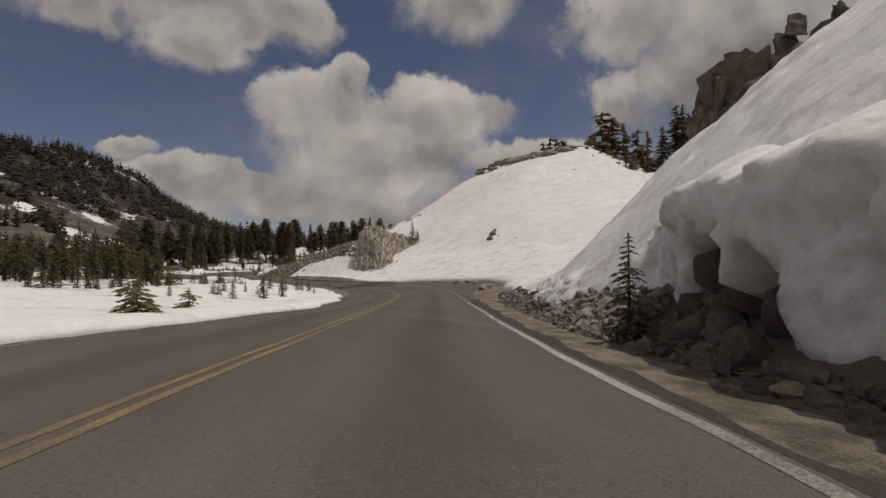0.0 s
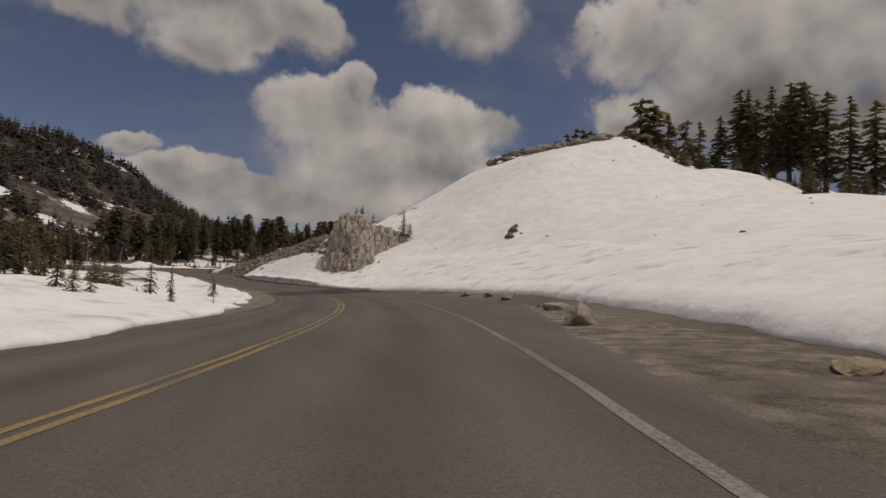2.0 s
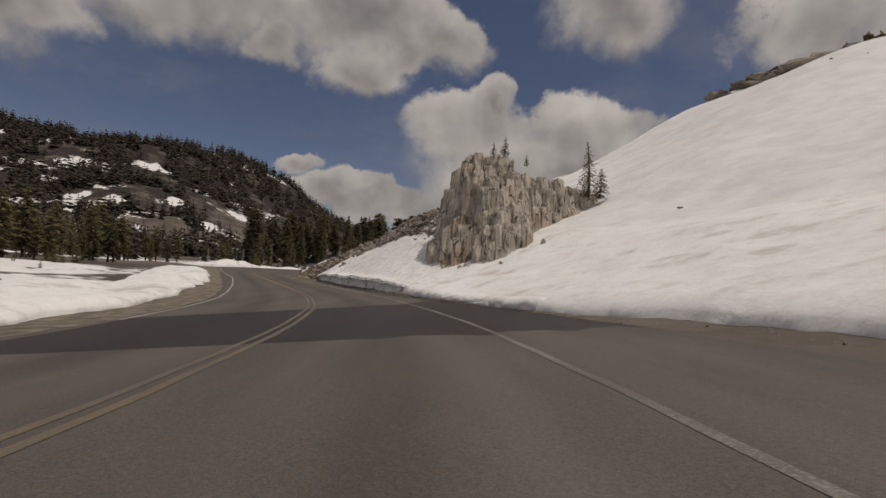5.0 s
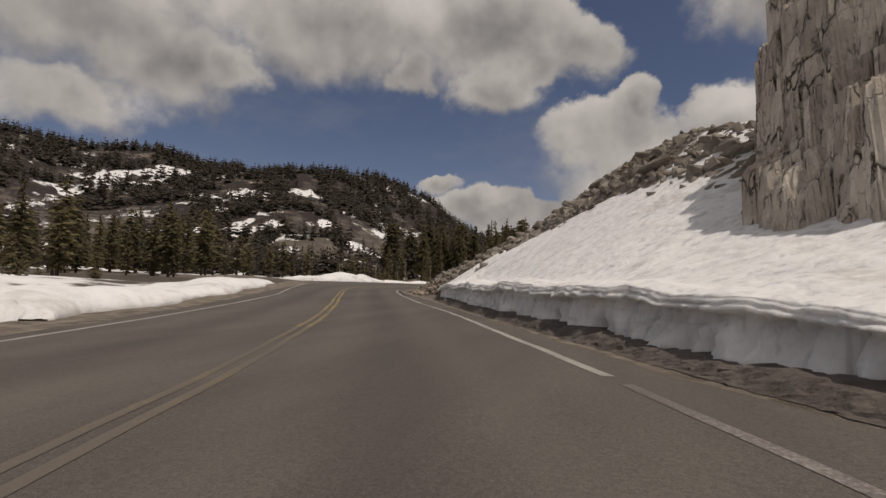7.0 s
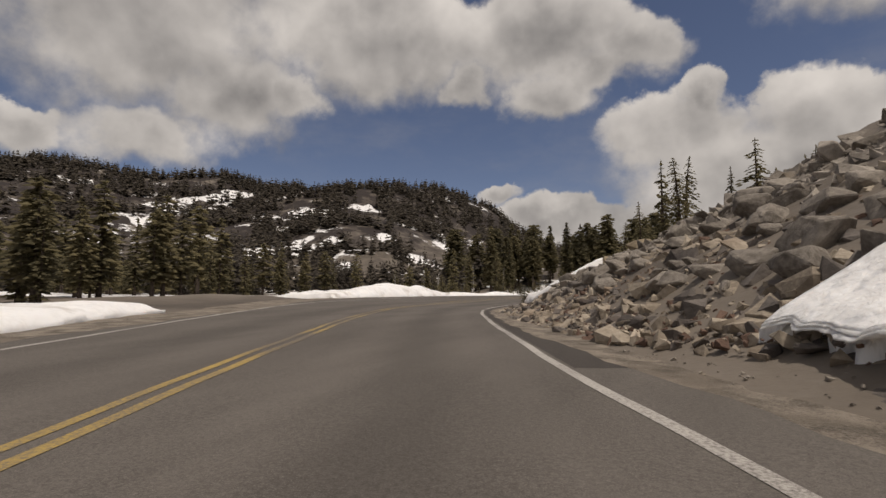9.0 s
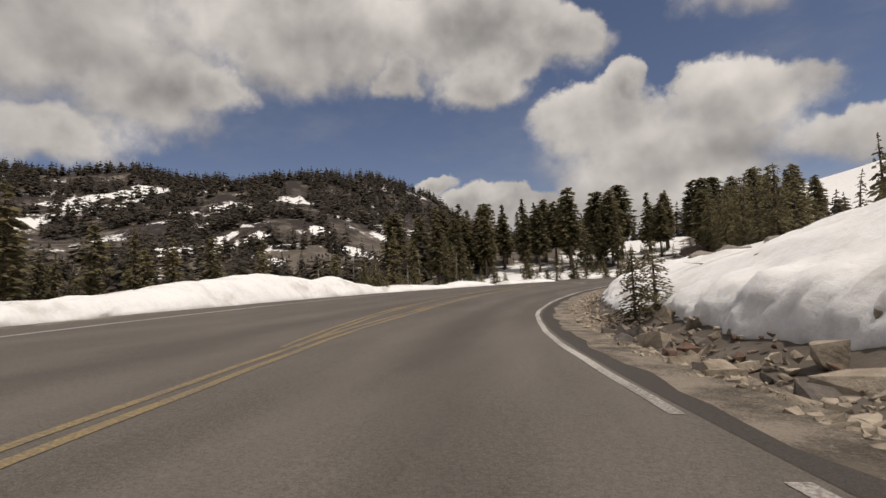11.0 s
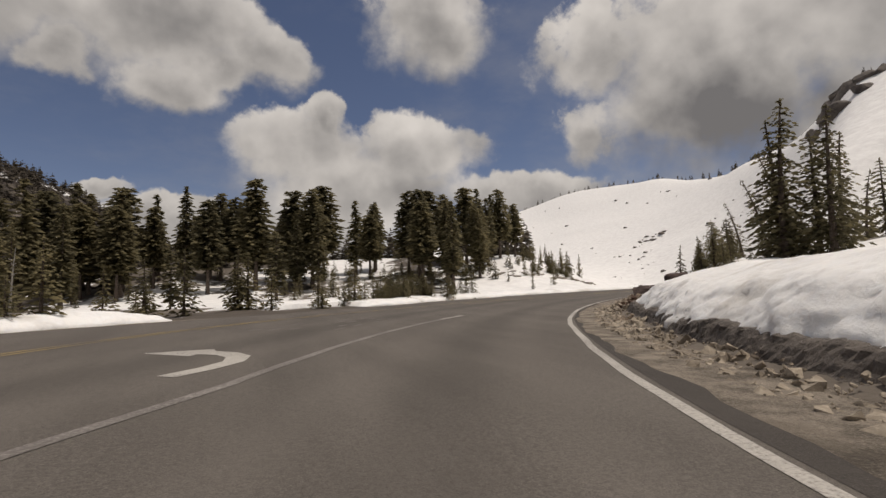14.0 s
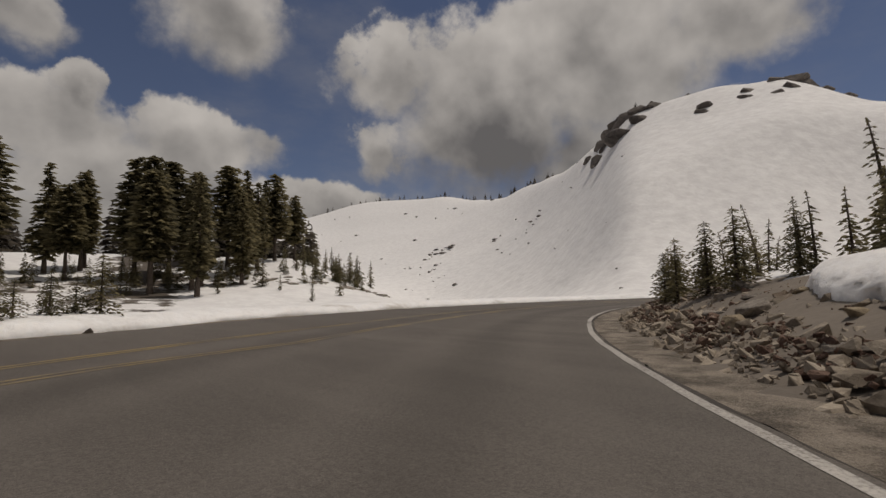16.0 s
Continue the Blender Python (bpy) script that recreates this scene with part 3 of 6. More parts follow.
def part(name, me, parent, label=""):
    ob = new(name, me)
    ob.parent = parent
    return tagged(ob, label)


def spread_axis(lo, hi, reach_lo, reach_hi, step, grow):
    mid = list(np.arange(lo, hi + step / 2, step))
    a, d = [lo], step
    while a[-1] > reach_lo:
        d *= grow
        a.append(a[-1] - d)
    b, d = [mid[-1]], step
    while b[-1] < reach_hi:
        d *= grow
        b.append(b[-1] + d)
    return np.array(a[:0:-1] + mid + b[1:])


def build_ground():
    xs = spread_axis(-34, 62, -2600, 2600, 1.0, 1.028)
    ys = spread_axis(-24, 232, -1500, 2600, 1.0, 1.028)
    X, Y = np.meshgrid(xs, ys, indexing="ij")
    Z, snow, scrub, s, lat = terrain(X, Y)
    soft = np.clip((np.abs(lat) - 16) / 14, 0, 1) * np.where((lat > 0) & (s < 110), 0.5, 1.0)
    for _ in range(5):
        P = np.pad(Z, 1, mode="edge")
        mean = (P[:-2, 1:-1] + P[2:, 1:-1] + P[1:-1, :-2] + P[1:-1, 2:]) / 4
        Z = Z + 0.8 * soft * (mean - Z)
    calm = np.clip((np.abs(lat) - 8) / 4, 0, 1) * np.clip((260 - np.abs(lat)) / 60, 0, 1)
    for _ in range(6):
        P = np.pad(snow, 1, mode="edge")
        snow = snow + calm * 0.8 * ((P[:-2, 1:-1] + P[2:, 1:-1] + P[1:-1, :-2] + P[1:-1, 2:]) / 4 - snow)
    me = mesh("ground", np.stack([X, Y, Z], -1), quads(*X.shape)[:, ::-1], GROUND, True)
    for key, values in (("snow", snow), ("scrub", scrub)):
        me.attributes.new(key, "FLOAT", "POINT").data.foreach_set("value", values.ravel().astype(np.float32))
    return tagged(new("ground", me), "mountain ground of brown soil, scree and patchy spring snow", "ground", kind="structure"), xs, ys, Z


_, GX, GY, GZ = build_ground()


def ground_z(x, y):
    """Height of the built ground sheet."""
    x, y = np.asarray(x, float), np.asarray(y, float)
    i = np.clip(np.searchsorted(GX, x, side="right") - 1, 0, len(GX) - 2)
    j = np.clip(np.searchsorted(GY, y, side="right") - 1, 0, len(GY) - 2)
    u, v = (x - GX[i]) / (GX[i + 1] - GX[i]), (y - GY[j]) / (GY[j + 1] - GY[j])
    return GZ[i, j] * (1 - u) * (1 - v) + GZ[i + 1, j] * u * (1 - v) + GZ[i, j + 1] * (1 - u) * v + GZ[i + 1, j + 1] * u * v


def strip(name, s, lats, ups, material, thick=0.0):
    """A strip along the road: for each s a row of points at lats (functions of s or numbers) and heights."""
    s = np.asarray(s, float)
    cols = [along(s, lat(s) if callable(lat) else lat, up(s) if callable(up) else up) for lat, up in zip(lats, ups)]
    v = np.stack(cols, 1)
    return mesh(name, v, quads(*v.shape[:2])[:, ::-1], material, True)


def lane_right(s):
    """Edge of the asphalt on the right: a narrow margin, and the wide pull-out before the outcrop."""
    return np.interp(s, [26, 33, 40, 47, 68, 78, 86, 92, 112, 122], [1.84, 2.6, 4.0, 5.5, 5.5, 4.4, 3.0, 2.5, 2.4, 1.84]) + 0.05 * np.sin(s * 1.7) + 0.04 * np.sin(s * 4.1)


def lane_left(s):
    """Edge of the asphalt on the left; it widens to the junction at the far end."""
    wide = np.interp(s, [128, 141, 155, 166, 176, 188, 200], [0, 2.0, 3.3, 4.4, 4.6, 3.4, 2.9])
    return -5.75 - wide + 0.06 * np.sin(s * 1.3) + 0.05 * np.sin(s * 3.3) - 0.7 * np.clip((s - 22) / 12, 0, 1) * np.clip((52 - s) / 12, 0, 1)


EDGE_S = [-18, 3, 6, 16, 22, 26, 35, 60, 73, 80, 90, 103, 108, 117, 128, 136, 152, 160, 177, 183, 202, 290]
EDGE_LAT = [1.57, 1.57, 1.5, 1.4, 1.25, 1.25, 1.38, 1.6, 1.76, 1.74, 1.86, 1.86, 1.58, 1.4, 1.5, 1.5, 1.4, 1.5, 1.46, 1.62, 1.78, 1.74]
MID_S = [-18, 2.5, 15, 22, 34, 55, 71, 80, 89, 102, 110, 125, 134, 139, 151, 158, 166, 171, 176]
MID_LAT = [-2.05, -2.09, -2.26, -2.4, -2.24, -2.15, -1.99, -1.8, -1.7, -1.79, -1.95, -2.2, -2.2, -2.1, -2.12, -2.5, -3.2, -3.7, -4.3]


def build_road():
    s = np.arange(-18, REACH - 2, 0.5)
    fr = np.linspace(0, 1, 41)
    v = []
    for f in fr:
        lat = lane_left(s) * (1 - f) + lane_right(s) * f
        v.append(along(s, lat, 0.0))
    v = [along(s, lane_left(s) - 0.12, -0.16)] + v + [along(s, lane_right(s) + 0.12, -0.16)]
    v = np.stack(v, 1)
    me = mesh("road", v, quads(*v.shape[:2])[:, ::-1], ASPHALT, True)
    left, right = lane_left(s), lane_right(s)
    across = np.stack([left - 0.12] + [left * (1 - f) + right * f for f in fr] + [right + 0.12], 1)
    me.attributes.new("across", "FLOAT", "POINT").data.foreach_set("value", across.ravel().astype(np.float32))
    tagged(new("road", me), "worn grey-brown two-lane asphalt mountain road", "road", kind="structure")
    # darker strip of newer asphalt outside the right edge line
    e = np.arange(-18, 24, 0.5)
    tagged(new("pavement_edge", strip("pavement_edge", e, [lambda q: np.interp(q, EDGE_S, EDGE_LAT) + 0.12, lane_right], [0.002, 0.002], EDGE)), "dark strip of newer asphalt outside the edge line", "road edge", kind="structure")
    e = np.arange(117, REACH - 4, 0.5)
    tagged(new("pavement_edge", strip("pavement_edge", e, [lambda q: np.interp(q, EDGE_S, EDGE_LAT) + 0.12, lane_right], [0.002, 0.002], EDGE)), "dark strip of newer asphalt outside the edge line", "road edge", kind="structure")
    # meltwater across both lanes
    q = np.arange(0, 1.001, 0.02)
    lats = -5.6 + q * 11.5
    s0 = 69.9 + 0.35 * lats + (0.22 * np.sin(lats * 3.3) + 0.14 * np.sin(lats * 7.1)) * np.clip(lats + 0.5, 0, 1)
    s1 = 79.8 + 0.95 * np.clip(lats, -6, 2.6) + (0.3 * np.sin(lats * 4.0) + 0.14 * np.sin(lats * 8.4)) * np.clip(lats, 0, 1) + 2.0 * np.clip(lats - 2.2, 0, 1.5)
    rows = [along(s0 + (s1 - s0) * f, np.minimum(lats, lane_right(s0 + (s1 - s0) * f) - 0.02), 0.002) for f in np.linspace(0, 1, 26)]
    v = np.stack(rows, 0)
    tagged(new("damp_patch", mesh("damp_patch", v, quads(*v.shape[:2]), WET, True)), "dark damp asphalt where meltwater crosses both lanes", "wet patch", kind="structure")


def line(name, material, s0, s1, lat, width, label):
    s = np.arange(s0, s1 + 0.01, 0.5)
    f = lat if callable(lat) else (lambda q: lat + 0 * q)
    wob = lambda q: 0.012 * np.sin(q * 0.9) + 0.008 * np.sin(q * 2.7)
    me = strip(name, s, [lambda q: f(q) - width / 2 + wob(q), lambda q: f(q) + width / 2 + wob(q)], [0.004, 0.004], material)
    return tagged(new(name, me), label, "road marking", kind="structure")


def build_lines():
    edge = lambda q: np.interp(q, EDGE_S, EDGE_LAT)
    mid = lambda q: np.interp(q, MID_S, MID_LAT)
    line("edge_line", WHITE, -18, 21.9, edge, 0.11, "solid white edge line on the asphalt")
    line("edge_line", FAINT, 22.1, 91.5, edge, 0.11, "faded white edge line on the asphalt")
    line("edge_line", WHITE, 91.5, 138.9, edge, 0.12, "solid white edge line on the asphalt")
    line("edge_line", WHITE, 139.7, REACH - 4, edge, 0.11, "solid white edge line on the asphalt")
    for skin, s0, s1 in ((YELLOW, -18, 60), (WORN_YELLOW, 60, 97), (YELLOW, 97, 176)):
        line("centre_line", skin, s0, s1, lambda q: mid(q) + 0.10, 0.10, "worn yellow centre line, one of a double pair")
        line("centre_line", skin, s0, s1, lambda q: mid(q) - 0.10, 0.09, "worn yellow centre line, one of a double pair")
    # the pair that leaves to the left and bounds the turning lane
    split = lambda q: np.interp(q, [143, 152, 160, 168, 176, 183, 190, 198, 204, 210, 225, 290], [-2.25, -3.0, -3.6, -4.5, -5.6, -6.3, -6.5, -6.0, -5.3, -4.6, -3.6, -3.4])
    for off in (-0.09, 0.09):
        line("centre_line", YELLOW, 143, REACH - 4, lambda q: split(q) + off, 0.075, "thin yellow line bounding the turning lane")
    for off in (-0.09, 0.09):
        line("centre_line", YELLOW, 199, REACH - 4, lambda q: np.interp(q, [199, 203, 206, 214, 225, 290], [-4.9, -4.3, -3.3, -2.7, -2.5, -2.4]) + off, 0.075, "worn yellow centre line beyond the junction")
    line("edge_line", GHOST, 28, 74, lambda q: np.interp(q, [28, 60, 77, 94, 106, 112, 125, 139, 156, 164], [-5.2, -5.4, -5.6, -5.35, -5.0, -4.8, -5.6, -6.6, -7.9, -8.3]), 0.10, "thin white edge line beside the far lane")
    line("edge_line", WHITE, 74, 164, lambda q: np.interp(q, [28, 60, 77, 94, 106, 112, 125, 139, 156, 164], [-5.2, -5.4, -5.6, -5.35, -5.0, -4.8, -5.6, -6.6, -7.9, -8.3]), 0.10, "thin white edge line beside the far lane")
    line("lane_line", FAINT, 172.0, 183.0, lambda q: np.interp(q, [172, 176, 178, 183], [-2.5, -2.22, -2.0, -1.93]), 0.12, "worn white line beside the turning lane")
    line("lane_line", FAINT, 183.0, 189.6, lambda q: np.interp(q, [183, 189.6], [-1.93, -1.6]), 0.13, "white line between through lane and turning lane")
    line("lane_line", WHITE, 187.4, 189.6, lambda q: np.interp(q, [183, 189.6], [-1.93, -1.6]) + 0.002, 0.135, "bright end of the white lane line")
    # worn lettering and an arrow in the turning lane, too faint to read
    for q0 in (183.6, 184.9, 186.2, 187.4):
        for k in range(6):
            wob = 0.25 * math.sin(q0 * 3 + k * 2.1)
            line("lane_lettering", GHOST, q0 + wob, q0 + wob + 0.6 + 0.25 * math.sin(q0 + k), -4.8 + 0.33 * k, 0.08, "worn white bar of faded lane lettering")
    # turn arrow: a short shaft that hooks to the left
    mid = np.array([(178.3, -2.78), (178.8, -2.68), (179.3, -2.66), (179.7, -2.82), (179.95, -3.1), (180.05, -3.45), (180.05, -3.5), (179.98, -3.85), (179.9, -4.2)])
    half = np.array([0.11, 0.11, 0.12, 0.14, 0.15, 0.16, 0.36, 0.2, 0.01])
    way = np.gradient(mid, axis=0)
    way /= np.linalg.norm(way, axis=1)[:, None]
    side = np.stack([-way[:, 1], way[:, 0]], 1) * half[:, None]
    v = np.stack([along((mid + side)[:, 0], (mid + side)[:, 1], 0.004), along((mid - side)[:, 0], (mid - side)[:, 1], 0.004)], 1)
    tagged(new("lane_arrow", mesh("lane_arrow", v, quads(*v.shape[:2]), WHITE)), "worn white turn arrow hooking left in the lane", "road marking", kind="structure")


build_road()
build_lines()


def build_shoulders():
    s = np.arange(-18, REACH - 4, 0.4)
    rng = np.random.default_rng(3)

    def bed(name, lat0, lat1, label, sgn):
        f = np.linspace(0, 1, 9)
        cols = []
        for k in f:
            lat = lat0(s) * (1 - k) + lat1(s) * k
            bump = 0.014 * fbm(s * 1.0, lat * 1.0, 1.3, 3) + 0.003 * rng.normal(size=len(s)) * (0.2 < k < 1)
            up = -0.02 - 0.05 * k * k + bump * (0.3 + k)
            p = along(s, lat, up)
            if k == 1:
                p[:, 2] -= 0.35
            cols.append(p)
        v = np.stack(cols, 1)
        fa = quads(*v.shape[:2])
        me = mesh(name, v, fa[:, ::-1] if sgn > 0 else fa, GRAVEL, True)
        tagged(new(name, me), label, "shoulder", kind="structure")

    bed("shoulder", lambda q: lane_right(q) - 0.05, lambda q: np.maximum(lane_right(q) + np.interp(q, [44, 60, 74, 84, 92], [1.6, 0.9, 0.7, 0.9, 1.6]), np.interp(q, [0, 16, 22, 28, 34, 40, 58, 66, 72], [4.2, 4.4, 4.6, 5.4, 6.8, 7.2, 7.0, 6.3, 5.6])) + 1.0 * np.clip((q - 104) / 10, 0, 1) * np.clip((290 - q) / 20, 0, 1), "brown gravel shoulder beside the asphalt", 1)
    bed("shoulder", lambda q: lane_left(q) + 0.05, lambda q: lane_left(q) - 2.2, "grey-brown gravel shoulder beside the far lane", -1)


build_shoulders()
# ---------------------------------------------------------------- snow lying on the ground


# outlines of a snow edge, from its foot up: how far back, how high, as shares of its height
WALL = [(0.22, -0.2), (0.17, 0.04), (0.11, 0.10), (0.04, 0.15), (0.02, 0.24), (0.04, 0.34), (0.06, 0.44), (0.08, 0.54), (0.10, 0.64), (0.12, 0.72), (0.10, 0.765), (0.0, 0.785), (-0.01, 0.82), (0.02, 0.845), (0.10, 0.86), (0.10, 0.885), (0.04, 0.90), (0.03, 0.925), (0.09, 0.945), (0.10, 0.96), (0.08, 0.975), (0.16, 1.0), (0.32, 1.04), (0.55, 1.09)]
LEAN = [(a + 0.6 * max(b, 0.0), b) for a, b in WALL]
ROUND = [(0.26, -0.2), (0.20, 0.03), (0.08, 0.08), (0.0, 0.16), (-0.03, 0.26), (-0.02, 0.38), (0.01, 0.48), (0.05, 0.58), (0.11, 0.67), (0.18, 0.75), (0.28, 0.83), (0.40, 0.90), (0.55, 0.96), (0.72, 1.02), (0.92, 1.08)]
HEAP = [(0.05, -0.3), (0.0, 0.0), (0.10, 0.14), (0.22, 0.28), (0.36, 0.42), (0.52, 0.56), (0.70, 0.69), (0.90, 0.81), (1.12, 0.90), (1.40, 0.97), (1.75, 1.0)]
LIP = [(0.12, -0.2), (0.10, 0.0), (0.08, 0.05), (0.06, 0.10), (0.05, 0.16), (0.04, 0.22), (0.03, 0.28), (0.025, 0.34), (0.02, 0.40), (0.015, 0.46), (0.01, 0.52), (0.0, 0.58), (-0.01, 0.64), (-0.02, 0.70), (-0.03, 0.76), (-0.045, 0.82), (-0.06, 0.88), (-0.06, 0.93), (-0.04, 0.965), (0.02, 1.0), (0.14, 1.06), (0.34, 1.15)]
SLANT = [(0.155, -0.2), (0.078, 0.0), (0.0, 0.05), (-0.01, 0.1), (0.0, 0.16), (0.031, 0.22), (0.078, 0.28), (0.124, 0.34), (0.171, 0.4), (0.225, 0.46), (0.279, 0.52), (0.341, 0.58), (0.403, 0.64), (0.48, 0.7), (0.558, 0.76), (0.651, 0.82), (0.744, 0.88), (0.837, 0.93), (0.914, 0.965), (1.008, 1.0), (1.163, 1.06), (1.426, 1.15)]
LOW = [(0.1, -0.4), (0.0, 0.0), (0.12, 0.22), (0.35, 0.42), (0.7, 0.6), (1.2, 0.77), (1.8, 0.9), (2.6, 1.0)]


def snow_body(name, s, toe, back, face, depth, label, outline=ROUND, material=None, sgn=1, seed=0.0, rough=1.0, flutes=0.0, reach=2.2, other=None, share=None, hollows=()):
    """A body of snow beside the road: it starts at lat toe(s) with a face of height face(s), and runs back with thickness depth over the ground. other and share mix in a second outline; hollows are (s, half width, height, depth)."""
    s = np.asarray(s, float)
    zero = 0 * s
    t0 = toe(s) + 0.14 * fbm(s, zero, 1.6, 3, seed) + 0.05 * fbm(s, zero, 0.5, 2, seed + 1)
    end = np.clip(np.minimum(s - s[0], s[-1] - s) / 1.6, 0, 1)**0.5
    h = face(s) * (1 + 0.13 * fbm(s, zero, 2.6, 3, seed + 4)) * end
    wide = np.clip(h, 0.3, 1.2) if outline is WALL else np.clip(h, 0.2, 2.0)
    cols = []
    for row, (dl, up) in enumerate(outline):
        if other:
            dl = dl * (1 - share(s)) + other[row][0] * share(s)
        push = zero
        for hs, hw, hh, hd in hollows:
            f = ((s - hs) / hw)**2 + (np.maximum(up, 0) * h / hh)**2 + 0.12 * fbm(s, zero + up * h, 0.4, 2, hs)
            push = np.maximum(push, hd * np.clip((1.1 - f) / 0.35, 0, 1))
        mid = np.clip(up / 0.2, 0, 1) * np.clip((1.12 - up) / 0.2, 0, 1)
        wob = rough * mid * (0.09 * fbm(s, zero + up * h * 1.3, 0.9, 4, seed + 2) + 0.05 * fbm(s, zero + up * h * 2.0, 0.33, 3, seed + 6))
        rib = np.abs(fbm(s * 1.0, zero + up * 0.25, 0.22, 2, seed + 8)) * 0.16 + np.abs(np.sin(s * 3.1 + 2 * np.sin(s * 0.7))) * 0.06
        wob = wob + flutes * rib * np.clip((up - 0.08) / 0.1, 0, 1) * np.clip((0.78 - up) / 0.06, 0, 1)
        sag = 0.014 * flutes * fbm(s, zero, 0.35, 2, seed + 5) * (0.7 < up < 0.98)
        p = along(s, t0 + sgn * (dl * wide + wob + push), np.where(up < 0, up, (up + sag) * h + rough * mid * 0.05 * fbm(s, zero + up, 0.6, 3, seed + 9)))
        if up > 0.3:
            p[:, 2] = np.maximum(p[:, 2], np.where(push > 0.05, -99, ground_z(p[:, 0], p[:, 1]) + min(depth, 0.4) * up * (end > 0.02)))
        cols.append(p)
    top, last = cols[-1], outline[-1][0]
    if other:
        last = last * (1 - share(s)) + other[-1][0] * share(s)
    above = top[:, 2] - ground_z(top[:, 0], top[:, 1])
    u = np.linspace(0, 1, 40)[1:]**1.5
    for k in u:
        lat = (t0 + sgn * (last + 0.02) * wide) * (1 - k) + back(s) * k
        p = along(s, lat)
        gz = ground_z(p[:, 0], p[:, 1])
        dd = depth * np.clip(end * 2, 0, 1) + 0.10 * rough * fbm(p[:, 0], p[:, 1], 2.2, 4, seed + 3) + 0.05 * rough * fbm(p[:, 0], p[:, 1], 0.7, 3, seed)
        dd = dd * np.clip((1 - k) / 0.45, 0, 1) - 0.12 * np.clip((k - 0.75) / 0.25, 0, 1)
        w = np.clip((np.abs(lat - t0) - last * wide) / reach, 0, 1)
        w = w * w * (3 - 2 * w)
        z = np.where(above < 0.7, above + gz, top[:, 2]) * (1 - w) + (gz + dd) * w
        if k == u[-1]:
            z = gz - 0.6
        cols.append(np.stack([p[:, 0], p[:, 1], np.where(end < 0.01, gz - 0.5, z)], 1))
    v = np.stack(cols, 1)
    f = quads(*v.shape[:2])
    ob = new(name, mesh(name, v, f[:, ::-1] if sgn > 0 else f, material or SNOW, True))
    return tagged(ob, label, "snow", kind="stuff")


def level(*pairs):
    """A curve through (distance along the road, value) pairs."""
    xs, ys = zip(*pairs)
    return lambda s: np.interp(s, xs, ys)


# high bank over the rock cut at the start
snow_body("snow_bank", np.concatenate([np.arange(-12, 2, 0.15), np.arange(2, 22.6, 0.06)]), level((-12, 3.2), (3, 3.15), (5, 3.2), (7, 3.35), (8.5, 3.75), (10, 3.75), (13, 3.6), (15, 3.35), (18, 3.35), (20, 3.7), (22.6, 3.7)), level((0, 11), (12, 11), (21, 9)),
          level((-12, 2.0), (3, 2.0), (7, 2.25), (9, 2.3), (11, 2.1), (13, 1.8), (16, 1.35), (18.5, 1.1), (21, 0.8), (22.6, 0.6)), 0.4, "tall shaded snow bank hanging over a rock cut", LIP, ICE, 1, 5.0, 2.3, 0.35, 1.2, SLANT, lambda s: np.clip((s - 8) / 4, 0, 1),
          [(6.5, 0.85, 1.5, 1.1), (5.25, 0.55, 1.15, 0.9)])
# its thick rounded end at the pull-out
snow_body("snow_bank", np.arange(21.8, 29.2, 0.06), level((21.8, 3.9), (23.5, 3.15), (25.6, 3.35), (27.5, 3.8), (29.2, 4.6)), level((21, 8), (29.2, 8.5)), level((21.8, 0.7), (24, 0.75), (27, 0.55), (29.2, 0.3)), 0.45,
          "thick undercut end of the snow bank over brown soil", ROUND, SNOW, 1, 5.6, 1.2, 0.2)


# the open hillside, ploughed to a low edge along the pull-out and to a cut wall under the outcrop
HILL_TOE = level((18, 4.4), (21, 4.2), (24, 3.9), (28, 4.6), (30, 5.3), (33, 5.7), (36, 5.9), (40, 6.2), (48, 6.7), (55, 6.5), (65, 6.1), (71, 5.8), (76, 5.0), (80, 4.2), (84, 3.5), (88, 3.25), (92, 3.0), (102, 2.9), (108, 2.9), (113, 3.0), (116, 3.4))
HILL_BACK = level((18, 10), (26, 19), (70, 22), (88, 15), (97, 11.4), (116, 8.6))
snow_body("snow_field", np.arange(18.5, 84.1, 0.2), HILL_TOE, HILL_BACK, level((18, 0.55), (21, 0.5), (28, 0.32), (60, 0.32), (76, 0.32), (80, 0.35)), 0.42,
          "white snowfield on the hillside ending at a gravel pull-out", LOW, SNOW, 1, 1.0, 1.0)
snow_body("snow_field", np.arange(76.5, 92.2, 0.1), lambda s: HILL_TOE(s) + 0.9 * np.clip((s - 88.5) / 2.5, 0, 1), HILL_BACK, level((76, 0.2), (82, 0.34), (86, 0.46), (90, 0.6), (92, 0.5)), 0.32,
          "white snowfield sloping down to a rounded edge at the road", ROUND, SNOW, 1, 1.3, 0.9)
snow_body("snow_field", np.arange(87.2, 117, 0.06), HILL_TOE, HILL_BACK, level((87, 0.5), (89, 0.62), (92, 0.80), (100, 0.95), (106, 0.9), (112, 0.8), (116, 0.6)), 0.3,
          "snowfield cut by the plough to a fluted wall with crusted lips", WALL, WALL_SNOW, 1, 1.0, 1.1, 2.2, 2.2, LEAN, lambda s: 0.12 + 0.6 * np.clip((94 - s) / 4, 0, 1))
